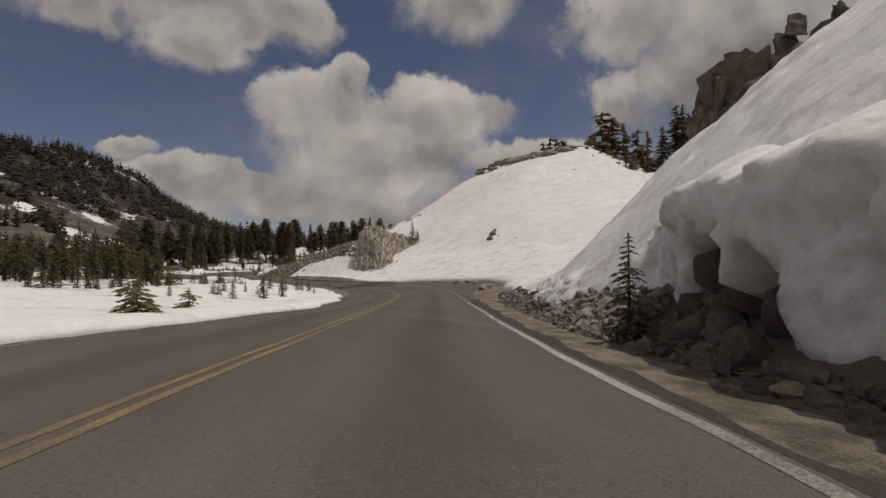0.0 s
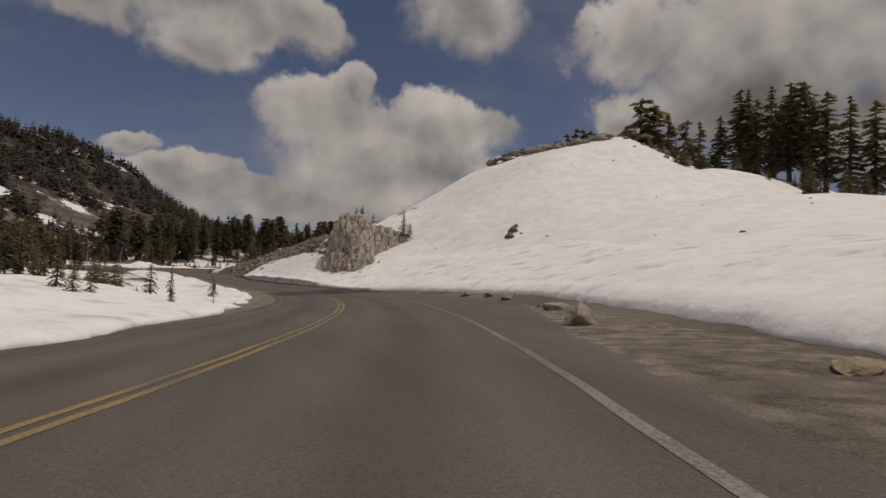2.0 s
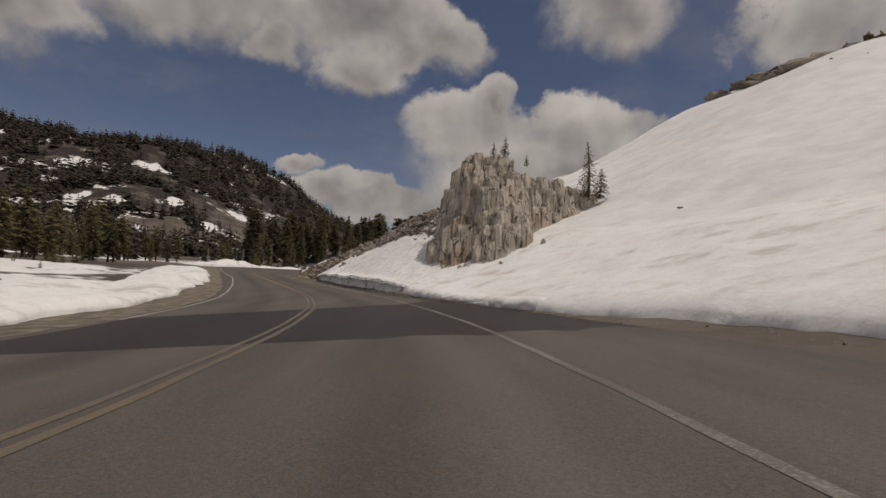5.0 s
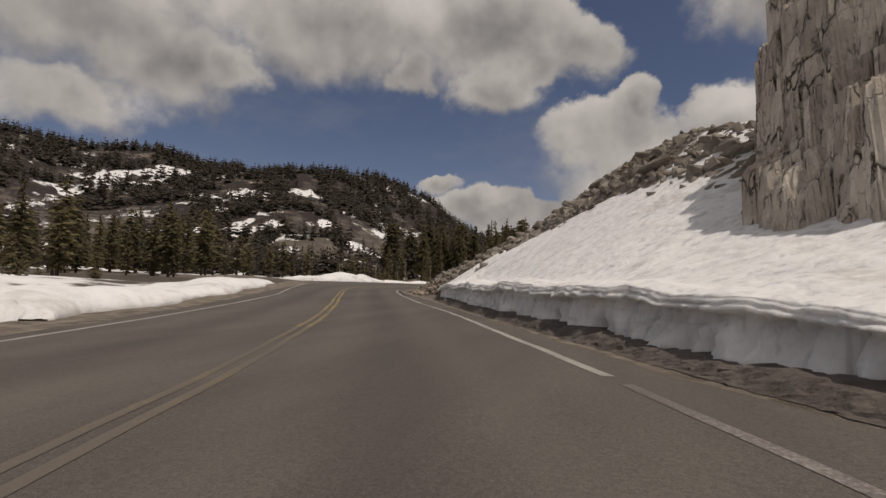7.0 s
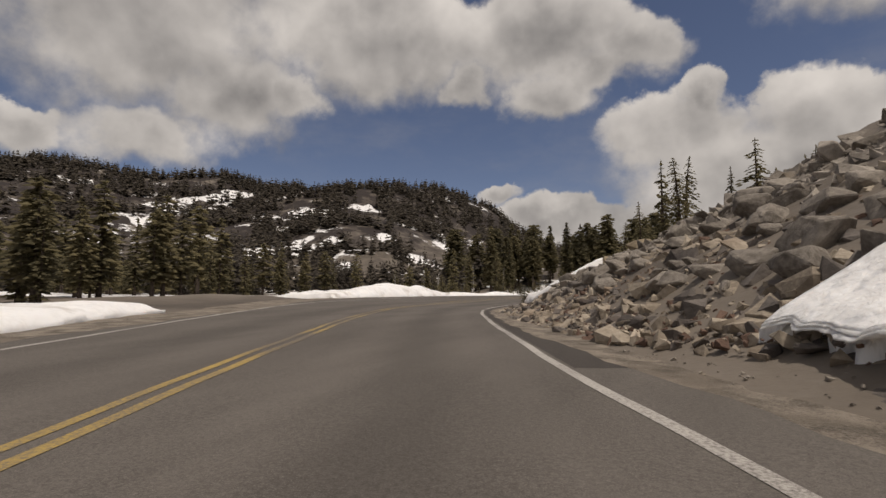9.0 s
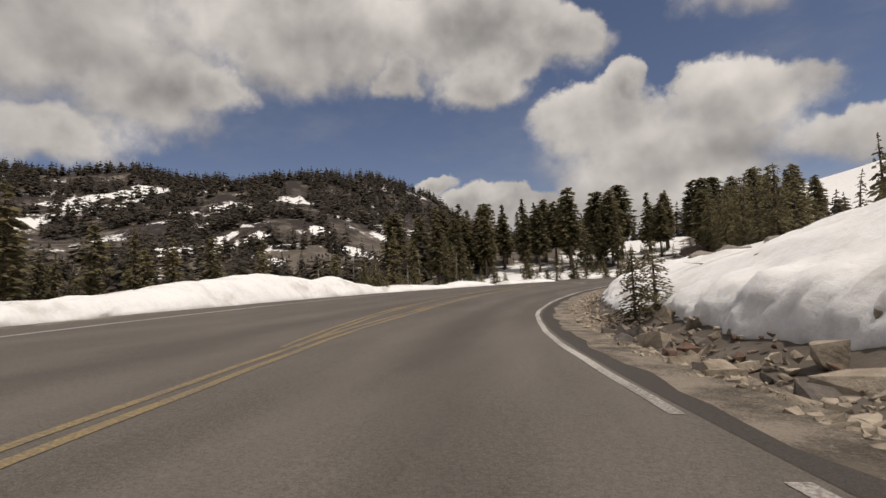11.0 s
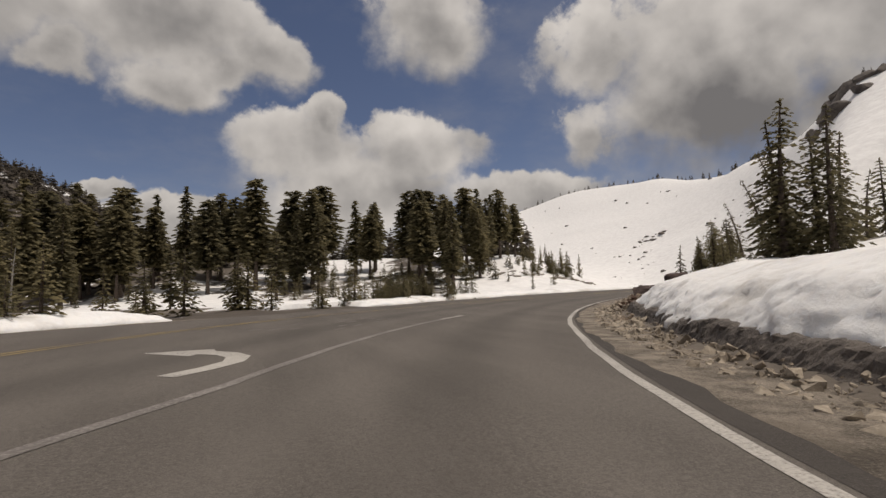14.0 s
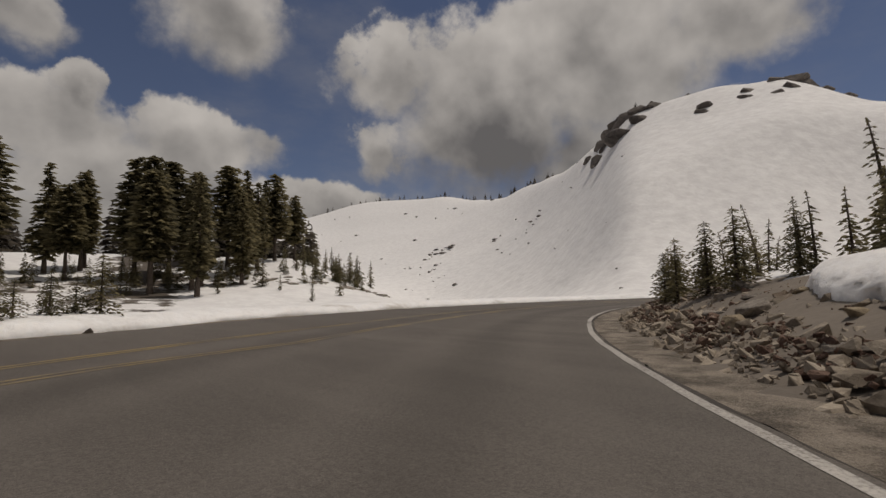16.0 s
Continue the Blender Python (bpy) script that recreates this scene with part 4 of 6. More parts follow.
# banks on the inside of the right-hand bend
snow_body("snow_bank", np.arange(136.0, 146.2, 0.1), level((136, 5.6), (138, 4.6), (140, 3.9), (143, 3.6), (146, 3.6)), level((136, 7.8), (140, 7.6), (146, 8.2)),
          level((136, 0.9), (139, 1.15), (143, 1.15), (146, 1.0)), 0.5, "rounded snow bank over broken rock at the bend", ROUND, SNOW, 1, 2.0, 1.5, 0.3)
BEND_TOE = level((146, 4.0), (152, 3.5), (162, 3.35), (176, 3.35), (183, 3.25), (187, 3.45), (191, 3.4), (193, 3.8))
snow_body("snow_bank", np.arange(146.8, 193, 0.1), BEND_TOE, level((146, 7.6), (181, 6.9), (193, 6.8)),
          level((146, 0.9), (152, 1.15), (162, 1.1), (170, 0.98), (176, 1.0), (183, 0.95), (187, 1.05), (193, 0.85)), 0.22, "long snow bank with a sagging undercut edge at the bend", SLANT, SNOW, 1, 3.0, 1.3, 0.4)
snow_body("snow_bank", np.arange(199.0, 207, 0.12), level((199, 5.0), (203, 4.5), (207, 5.0)), lambda s: 8.6 + 0 * s,
          lambda s: 1.2 + 0 * s, 0.35, "remnant snow bank above the rubble slope", ROUND, SNOW, 1, 4.5, 1.5)
# the other side of the road
snow_body("snow_field", np.arange(-14, 52, 0.3), lambda s: -5.8 - 1.2 * np.clip((s - 26) / 18, 0, 1) + 0.35 * np.sin(s * 0.6), lambda s: -22 + 0 * s,
          lambda s: 0.26 + 0 * s, 0.25, "flat snowfield dotted with seedling firs beside the road", LOW, SNOW, -1, 7.0, 0.8)
snow_body("snow_field", np.arange(56, 97, 0.3), lambda s: -7.6 + 0.3 * np.sin(s * 0.8), lambda s: -17 + 0 * s,
          lambda s: 0.3 + 0.08 * np.sin(s * 0.5), 0.2, "low snow berm along the far shoulder", LOW, SNOW, -1, 8.0)
snow_body("snow_field", np.arange(98, 126, 0.25), lambda s: -6.9 - 0.6 * np.clip((s - 116) / 10, 0, 1) + 0.25 * np.sin(s * 0.8), lambda s: -12.5 + 0 * s,
          lambda s: 0.42 + 0.16 * np.sin(s * 0.45), 0.3, "ploughed snow berm along the far shoulder", LOW, SNOW, -1, 9.0)
snow_body("snow_pile", np.arange(143.5, 166.5, 0.15), level((139, -8.3), (147, -8.8), (155, -9.6), (166, -10.9)), level((139, -13), (155, -14.5), (166, -15.5)),
          level((143.5, 0.15), (146, 0.4), (148, 0.42), (150, 0.7), (154, 1.05), (157, 1.25), (159, 1.2), (160.5, 0.9), (162.5, 1.15), (164.5, 0.7), (166.5, 0.15)), 0.45, "heaped snow pile left by the plough", HEAP, SNOW, -1, 10.0, 1.2)
snow_body("snow_pile", np.arange(166.5, 179, 0.2), level((166, -11.2), (179, -10.6)), lambda s: -16 + 0 * s,
          lambda s: 0.4 + 0.1 * np.sin(s * 0.9), 0.3, "low wide snow patch beside the junction", LOW, SNOW, -1, 10.5, 1.0)
snow_body("snow_pile", np.arange(180, 188, 0.25), lambda s: -10.6 + 0 * s, lambda s: -13 + 0 * s,
          lambda s: 0.35 + 0 * s, 0.25, "low snow patch beyond the road edge", LOW, SNOW, -1, 11.0)
snow_body("snow_field", np.arange(197, 245, 0.3), lambda s: -9.4 + 0.4 * np.sin(s * 0.7), lambda s: -24 + 0 * s,
          lambda s: 0.35 + 0 * s, 0.25, "snow spread along the outside of the bend", LOW, SNOW, -1, 12.0)


def dirt_berm(s, toe, height, label, seed):
    """Dark soil and dirty ice that the plough left under the edge of the snow."""
    rng = np.random.default_rng(seed)
    cols = []
    ease = np.clip(np.minimum(s - s[0], s[-1] - s) / 2, 0, 1)
    for dl, up in [(-0.20, -0.1), (-0.16, 0.0), (-0.12, 0.16), (-0.08, 0.38), (-0.03, 0.64), (0.02, 0.84), (0.08, 0.97), (0.2, 1.0), (0.45, 1.0), (0.6, -0.2)]:
        lump = fbm(s, 0 * s + dl, 0.45, 4, seed)
        cols.append(along(s, toe(s) + dl * (0.7 + 0.3 * ease) + 0.06 * lump + rng.normal(0, 0.012, len(s)), (up * height(s) * ease * (1 + 0.3 * fbm(s, 0 * s, 1.4, 3, seed + 1)) + (0.03 * lump + rng.normal(0, 0.010, len(s))) * (up > 0))))
    v = np.stack(cols, 1)
    tagged(new("dirt_berm", mesh("dirt_berm", v, quads(*v.shape[:2])[:, ::-1], DIRT)), label, "dirt", kind="stuff")


dirt_berm(np.arange(79, 117, 0.08), lambda s: HILL_TOE(s) - 0.06, level((79, 0.06), (86, 0.10), (92, 0.15), (98, 0.16), (112, 0.17)), "dark dirt and gritty ice under the cut snow wall", 4)
dirt_berm(np.arange(20.0, 28.4, 0.08), level((20, 3.3), (22, 3.2), (23.5, 3.0), (25.6, 3.2), (28.4, 4.0)), level((20, 0.3), (24, 0.22), (28.4, 0.08)), "brown soil under the undercut end of the bank", 5)
dirt_berm(np.arange(149, 194, 0.08), lambda s: BEND_TOE(s) - 0.02, level((149, 0.16), (160, 0.28), (176, 0.34), (186, 0.3), (194, 0.3)), "dark soil showing under the snow bank", 6)

# ---------------------------------------------------------------- rocks


def hull_rock(seed, flat=0.75, points=16):
    """An angular broken rock about 1 m across, its base at z = 0."""
    rng = np.random.default_rng(seed)
    bm = bmesh.new()
    p = rng.normal(size=(points, 3))
    p /= np.linalg.norm(p, axis=1)[:, None]
    p *= rng.uniform(0.36, 0.56, (points, 1)) * np.array([1.0, rng.uniform(0.7, 1.0), flat])
    p[:, 2] = np.maximum(p[:, 2], -0.22)
    p[:, 2] -= p[:, 2].min()
    for q in p:
        bm.verts.new(q)
    out = bmesh.ops.convex_hull(bm, input=bm.verts)
    bmesh.ops.delete(bm, geom=list({e for e in out["geom_interior"] + out["geom_unused"] if isinstance(e, bmesh.types.BMVert)}), context="VERTS")
    bmesh.ops.bevel(bm, geom=[e for e in bm.edges], offset=0.02, segments=1, affect="EDGES", profile=0.5)
    return bm


def rock_mesh(name, seed, material, flat=0.75, points=16):
    bm = hull_rock(seed, flat, points)
    me = bpy.data.meshes.new(name)
    bm.to_mesh(me)
    bm.free()
    me.materials.append(material)
    return me


ROCKS = [rock_mesh("rock", 20 + k, ROCK, (0.8, 0.6, 0.7, 0.5)[k % 4], (14, 18, 12, 16)[k % 4]) for k in range(10)]
DARKS = [rock_mesh("rock", 50 + k, DARK_ROCK, (0.9, 0.7, 0.8)[k % 3], 18) for k in range(6)]
TANS = [rock_mesh("rock", 80 + k, TAN_ROCK, (0.8, 0.7)[k % 2], 18) for k in range(3)]



def worn_boulder(seed, material, flat=0.8):
    """A boulder about 1 m across with flat broken faces, softened edges and pitted skin; its base at z = 0."""
    bm = hull_rock(seed, flat, 14)
    bmesh.ops.triangulate(bm, faces=bm.faces[:])
    for k in range(2):
        bmesh.ops.subdivide_edges(bm, edges=[e for e in bm.edges if e.calc_length() > 0.09], cuts=1, use_grid_fill=True)
    bmesh.ops.smooth_vert(bm, verts=bm.verts[:], factor=0.12, use_axis_x=True, use_axis_y=True, use_axis_z=True)
    for v in bm.verts:
        q = v.co * 2.6 + Vector((seed, 0, 0))
        v.co *= 1 + 0.07 * noise.noise(q) + 0.045 * noise.noise(q * 3.1) - 0.05 * max(0.0, 1 - abs(noise.noise(q * 1.3)) * 9)
    me = bpy.data.meshes.new("boulder")
    bm.to_mesh(me)
    bm.free()
    me.materials.append(material)
    return me


BOULDERS = [worn_boulder(90 + k, ROCK, (0.8, 0.65, 0.75)[k % 3]) for k in range(10)] + [worn_boulder(110 + k, TAN_ROCK, 0.8) for k in range(3)]
DARK_BOULDERS = [worn_boulder(120 + k, RED_ROCK, 0.85) for k in range(4)]


def put_rock(me, x, y, size, turn=0.0, sink=0.12, stretch=(1, 1, 1), lean=0.0, name="boulder", label="", group="", z=None):
    ob = new(name, me)
    base = float(ground_z(x, y)) if z is None else z
    ob.matrix_world = pose(x, y, base - sink * size, lean, lean * 0.6, turn) @ Matrix.Diagonal((size * stretch[0], size * stretch[1], size * stretch[2], 1))
    return tagged(ob, label, "rock", group, "")


def on_road(s, lat):
    p = along(s, lat)
    return float(p[0]), float(p[1])


# boulders set along the edge of the pull-out
for s, lat, size, turn, k, st in [(34.75, 3.5, 1.05, 200, 8, (1.0, 0.8, 0.78)), (35.15, 3.85, 0.72, 100, 1, (1, 1, 0.95)), (36.9, 4.35, 0.55, 70, 12, (0.95, 0.8, 1.05)), (37.0, 4.15, 0.25, 20, 4, (1, 0.8, 0.7)), (40.5, 4.95, 1.15, 200, 3, (1.2, 0.8, 0.62)), (42.3, 5.0, 0.42, 10, 4, (1, 1, 0.8)),
                                  (49.0, 6.0, 0.8, 50, 5, (1.0, 0.9, 0.75)), (52.1, 5.95, 0.62, 280, 6, (1, 0.9, 0.75)), (55.6, 5.8, 0.55, 130, 0, (1.1, 1, 0.7)), (60.0, 5.8, 0.35, 0, 2, (1, 1, 0.8)), (65.6, 5.5, 0.45, 20, 5, (1, 1, 0.6)), (33.6, 4.6, 0.3, 75, 7, (1, 0.7, 0.7))]:
    x, y = on_road(s, lat)
    put_rock(BOULDERS[k], x, y, size * (1.65 if s > 45 else 1.1), turn, 0.05, st, z=float(along(s, lat)[2]) - 0.05, label="weathered grey-tan boulder set along the gravel pull-out", group="boulders along the pull-out")
x, y = on_road(29.0, 4.2)
put_rock(BOULDERS[11], x, y, 0.75, 30, 0.1, (1.6, 0.7, 0.42), z=float(along(29.0, 4.2)[2]), label="low tan boulder at the tip of the snow", group="boulders along the pull-out")

# rock cut at the start: dark blocks under the snow
rng = np.random.default_rng(11)
for s, lat, size, lift, st in [(5.0, 3.0, 0.8, 0, (0.8, 0.8, 1.2)), (5.5, 3.3, 0.8, 0, (0.9, 0.9, 1.0)), (6.1, 3.5, 1.0, 0, (0.9, 0.9, 1.2)), (6.7, 3.4, 0.9, 0, (1, 0.9, 1.1)), (6.0, 3.8, 0.9, 0.55, (1, 1, 0.9)), (6.6, 3.8, 0.8, 0.5, (1, 1, 0.9)), (4.8, 3.6, 0.7, 0, (1, 1, 1.1)), (7.4, 3.4, 0.8, 0, (1, 0.9, 1.0)), (7.9, 3.3, 0.65, 0, (1, 0.9, 0.9)), (6.75, 3.75, 0.95, 0.75, (0.8, 0.9, 1.3)), (5.4, 3.75, 0.9, 0.35, (0.9, 0.9, 1.2)), (7.15, 3.6, 0.7, 0.3, (0.9, 0.9, 1.3)),
                              (4.5, 3.05, 0.5, 0, (1, 1, 0.8)), (4.15, 3.05, 0.45, 0, (1, 1, 0.8)), (3.8, 3.1, 0.5, 0, (1.1, 1, 0.7)), (3.4, 3.1, 0.45, 0, (1, 1, 0.8)), (3.0, 3.1, 0.5, 0, (1.1, 1, 0.7)), (2.5, 3.15, 0.5, 0, (1.1, 1, 0.7)), (2.0, 3.1, 0.5, 0, (1, 1, 0.7)), (1.4, 3.1, 0.5, 0, (1.1, 1, 0.7)), (0.6, 3.1, 0.5, 0, (1.2, 1, 0.7)), (4.9, 2.95, 0.4, 0, (1, 1, 0.8)), (5.6, 2.9, 0.42, 0, (1, 1, 0.8)),
                              (9.2, 3.3, 0.6, 0.2, (1.1, 0.8, 0.9)), (10.0, 3.35, 0.55, 0.3, (1.1, 1, 0.9)), (10.8, 3.3, 0.6, 0.2, (1.2, 1, 0.8)), (9.5, 3.6, 0.7, 0.5, (1, 1, 0.9)), (11.6, 3.2, 0.5, 0.2, (1.3, 1, 0.7)), (12.4, 3.2, 0.5, 0.15, (1.3, 1, 0.7)), (18.6, 3.5, 0.55, 0.2, (1.4, 1, 0.6)), (19.6, 3.45, 0.6, 0.15, (1.3, 1, 0.6)), (20.6, 3.5, 0.55, 0.15, (1.3, 1, 0.6))]:
    p = along(s, lat)
    put_rock(DARKS[int(rng.integers(6))], p[0], p[1], size, float(rng.uniform(0, 360)), 0.12, st, float(rng.uniform(-10, 10)), z=float(p[2]) + lift, label="dark angular block in the shaded rock cut", group="blocks of the rock cut")
p = along(3.95, 2.72)
put_rock(TANS[1], p[0], p[1], 0.34, 40, 0.1, (1.1, 0.9, 0.7), z=float(p[2]), label="pale tan stone at the foot of the rock cut", group="blocks of the rock cut")
# crags standing above that bank: split, leaning slabs of rock


def crag_mesh(seed):
    rng = np.random.default_rng(seed)
    bm = bmesh.new()
    q = rng.uniform(-1, 1, (16, 3))
    for w in np.sign(q) * np.abs(q)**0.6 * np.array([0.44, 0.33, 0.52]):
        bm.verts.new(w + np.array([0, 0, 0.4]))
    out = bmesh.ops.convex_hull(bm, input=bm.verts)
    bmesh.ops.delete(bm, geom=list({e for e in out["geom_interior"] + out["geom_unused"] if isinstance(e, bmesh.types.BMVert)}), context="VERTS")
    bmesh.ops.subdivide_edges(bm, edges=bm.edges[:], cuts=3, use_grid_fill=True)
    co = np.array([v.co[:] for v in bm.verts])
    bed = co @ np.array([0.3, 0.2, 0.93])
    step = 0.03 * np.sin(np.floor(bed / 0.13) * 2.7 + seed) + 0.02 * np.sin(np.floor((co[:, 0] * 0.8 - co[:, 1] * 0.6) / 0.17) * 4.1 + seed)
    rough = 0.035 * fbm(co[:, 0] + seed, co[:, 1] + co[:, 2], 0.22, 3) + step
    for v, r in zip(bm.verts, rough):
        out_way = v.co - Vector((0, 0, 0.4))
        v.co += out_way.normalized() * float(r)
    me = bpy.data.meshes.new("crag")
    bm.to_mesh(me)
    bm.free()
    me.materials.append(CRAG_ROCK)
    return me


CRAGS = [crag_mesh(400 + k) for k in range(7)]
rng = np.random.default_rng(13)
cliff = new("crag_cliff")
cliff.location = (20.5, 21.5, 0.0)
for k in range(170):
    u = k / 110 if k < 110 else rng.uniform(0, 0.35)
    top = 10.4 + 5.0 * u + 0.4 * math.sin(k * 1.7)
    size = float(rng.uniform(1.5, 3.6)) * (0.75 if u < 0.12 else 1.0)
    z = float(rng.uniform(0.0, 1.0))**0.7 * (top - 0.55 * size)
    ob = part("block", CRAGS[k % 7], cliff)
    ob.matrix_local = pose(7.5 * u + 0.9 + float(np.clip(rng.normal(0, 0.3), -0.2, 0.5)), -9.0 * u + float(np.clip(rng.normal(0, 0.5), -0.5, 0.5)), z - 0.5 * size + 0.4, float(rng.uniform(-22, 22)), float(rng.uniform(-22, 22)), float(rng.uniform(0, 360))) @ Matrix.Diagonal((size * float(rng.uniform(0.8, 1.3)), size * 0.9, size * float(rng.uniform(0.8, 1.3)), 1))
tagged(cliff, "dark brown split cliff of leaning slabs above the snow", "cliff")


def rubble(name, count, s_of, lat_of, sizes, material_sets, label, lift=0.0, seed=1, heap=None):
    """Many loose stones joined into one scatter."""
    rng = np.random.default_rng(seed)
    temps = []
    for me in material_sets:
        co = np.empty(len(me.vertices) * 3)
        me.vertices.foreach_get("co", co)
        temps.append((co.reshape(-1, 3), [tuple(f.vertices) for f in me.polygons]))
    V, F, n = [], [], 0
    s = s_of(rng, count)
    lat = lat_of(rng, s)
    size = sizes[0] * (sizes[1] / sizes[0])**(rng.uniform(0, 1, count)**2.2)
    p = along(s, lat)
    gz = np.maximum(ground_z(p[:, 0], p[:, 1]), np.where(np.abs(lat) < 5.5, p[:, 2] - 0.04, -99)) + lift
    if heap:
        gz = np.maximum(gz, p[:, 2] + heap(s, lat) * rng.uniform(0.55, 1.0, count) - 0.03)
    for i in range(count):
        co, fs = temps[int(rng.integers(len(temps)))]
        r = np.array(Euler((rng.uniform(-0.6, 0.6), rng.uniform(-0.6, 0.6), rng.uniform(0, 6.28))).to_matrix())
        st = rng.uniform(0.7, 1.3, 3)
        V.append((co * st * size[i]) @ r.T + [p[i, 0], p[i, 1], gz[i] - 0.12 * size[i]])
        F.extend([tuple(k + n for k in f) for f in fs])
        n += len(co)
    ob = new(name, mesh(name, np.concatenate(V), F, material_sets[0].materials[0]))
    return tagged(ob, label, "rubble", kind="stuff")


LOWS = []
for k in range(6):
    me = bpy.data.meshes.new("stone")
    bm = bmesh.new()
    q = np.random.default_rng(200 + k).uniform(-1, 1, (11, 3))
    for w in np.sign(q) * np.abs(q)**0.55 * np.array([0.46, 0.36, 0.28]):
        bm.verts.new(w)
    out = bmesh.ops.convex_hull(bm, input=bm.verts)
    bmesh.ops.delete(bm, geom=list({e for e in out["geom_interior"] + out["geom_unused"] if isinstance(e, bmesh.types.BMVert)}), context="VERTS")
    bm.to_mesh(me)
    bm.free()
    me.materials.append(ROCK)
    LOWS.append(me)
LOW_DARK = []
for me in LOWS:
    c = me.copy()
    c.materials.clear()
    c.materials.append(DARK_ROCK)
    LOW_DARK.append(c)

LOW_RED, LOW_TAN = [], []
for me in LOWS:
    for store, skin in ((LOW_RED, RED_SOIL), (LOW_TAN, PALE_ROCK)):
        c = me.copy()
        c.materials.clear()
        c.materials.append(skin)
        store.append(c)

foot = lambda s, lat: np.clip((lat - 2.65) * 0.5, 0, 0.45)
rubble("rubble", 1500, lambda r, n: r.uniform(7.8, 14.2, n), lambda r, s: 2.7 + np.abs(r.normal(0, 0.5, len(s))), (0.10, 0.5), LOWS + LOW_DARK[:2], "broken angular rock heaped under the snow bank", seed=12, heap=lambda s, lat: np.clip((lat - 2.75) * 1.0, 0, 0.85) * np.clip((14.5 - s) / 2.5, 0.2, 1))
rubble("rubble", 520, lambda r, n: r.uniform(15.5, 23.0, n), lambda r, s: 2.75 + np.abs(r.normal(0, 0.42, len(s))), (0.10, 0.42), LOWS, "flat broken slabs of grey rock under the snow", seed=15, heap=lambda s, lat: np.clip((lat - 2.8) * 0.8, 0, 0.55) * np.clip((s - 16) / 2, 0.2, 1))
rubble("rubble", 1500, lambda r, n: r.uniform(-3, 21, n), lambda r, s: 2.5 + np.abs(r.normal(0, 0.42, len(s))), (0.06, 0.42), LOW_DARK + LOWS[:2], "dark broken rubble at the foot of the rock cut", seed=2, heap=foot)
rubble("rubble", 1900, lambda r, n: np.where(r.uniform(size=n) < 0.8, r.uniform(114, 139, n), r.uniform(108, 147, n)), lambda r, s: np.interp(s, [104, 113, 120, 128, 147], [8.0, 4.0, 2.7, 2.5, 2.5]) + np.abs(r.normal(0, 2.2, len(s))) * np.interp(s, [104, 116, 134, 141], [0.7, 1, 0.9, 0.3]), (0.10, 0.8), LOW_TAN, "broken grey talus rock spilled towards the road", seed=3, heap=foot)
rubble("rubble", 1100, lambda r, n: np.where(r.uniform(size=n) < 0.8, r.uniform(114, 139, n), r.uniform(108, 147, n)), lambda r, s: np.interp(s, [104, 113, 120, 128, 147], [8.0, 4.0, 2.7, 2.5, 2.5]) + np.abs(r.normal(0, 2.2, len(s))) * np.interp(s, [104, 116, 134, 141], [0.7, 1, 0.9, 0.3]), (0.10, 0.8), LOW_DARK, "dark broken talus rock spilled towards the road", seed=33, heap=foot)
rubble("rubble", 800, lambda r, n: np.where(r.uniform(size=n) < 0.8, r.uniform(114, 139, n), r.uniform(108, 147, n)), lambda r, s: np.interp(s, [104, 113, 120, 128, 147], [8.0, 4.0, 2.7, 2.5, 2.5]) + np.abs(r.normal(0, 2.2, len(s))) * np.interp(s, [104, 116, 134, 141], [0.7, 1, 0.9, 0.3]), (0.06, 0.4), LOW_RED, "rusty brown talus stones spilled towards the road", seed=34, heap=foot)
rubble("rubble", 5200, lambda r, n: r.uniform(138, 197, n), lambda r, s: 2.3 + np.abs(r.normal(0, 0.42, len(s))), (0.04, 0.30), LOW_TAN + LOWS[:3], "grey and tan rubble along the foot of the snow bank", seed=4, heap=lambda s, lat: np.clip((lat - 2.65) * 0.3, 0, 0.16))
rubble("rubble", 2600, lambda r, n: r.uniform(193, 226, n), lambda r, s: 2.6 + np.abs(r.normal(0, 1.1, len(s))), (0.05, 0.42), LOW_TAN, "tan and grey rubble on a bare soil slope", seed=5, heap=foot)
rubble("soil", 2600, lambda r, n: r.uniform(192, 226, n), lambda r, s: 3.0 + np.abs(r.normal(0, 1.3, len(s))), (0.05, 0.30), LOW_RED, "loose red-brown soil clods on the slope", lift=-0.03, seed=16, heap=foot)
rubble("rubble", 2600, lambda r, n: r.uniform(96, 134, n), lambda r, s: np.interp(s, [96, 108, 120, 134], [11.6, 11.0, 9.8, 7.4]) + r.normal(0, 1.1, len(s)), (0.25, 1.0), LOWS, "blocky grey talus ridge above the snow", seed=6)
rubble("gravel", 6500, lambda r, n: np.where(r.uniform(size=n) < 0.6, r.uniform(110, 215, n), r.uniform(0, 110, n)), lambda r, s: lane_right(s) + 0.08 + np.abs(r.normal(0, 0.6, len(s))), (0.025, 0.10), LOWS, "loose gravel on the road shoulder", seed=7)
rubble("rubble", 120, lambda r, n: r.uniform(196, 240, n), lambda r, s: -9.0 - np.abs(r.normal(0, 0.5, len(s))), (0.1, 0.5), LOW_DARK, "small dark stones along the snow edge", seed=8)

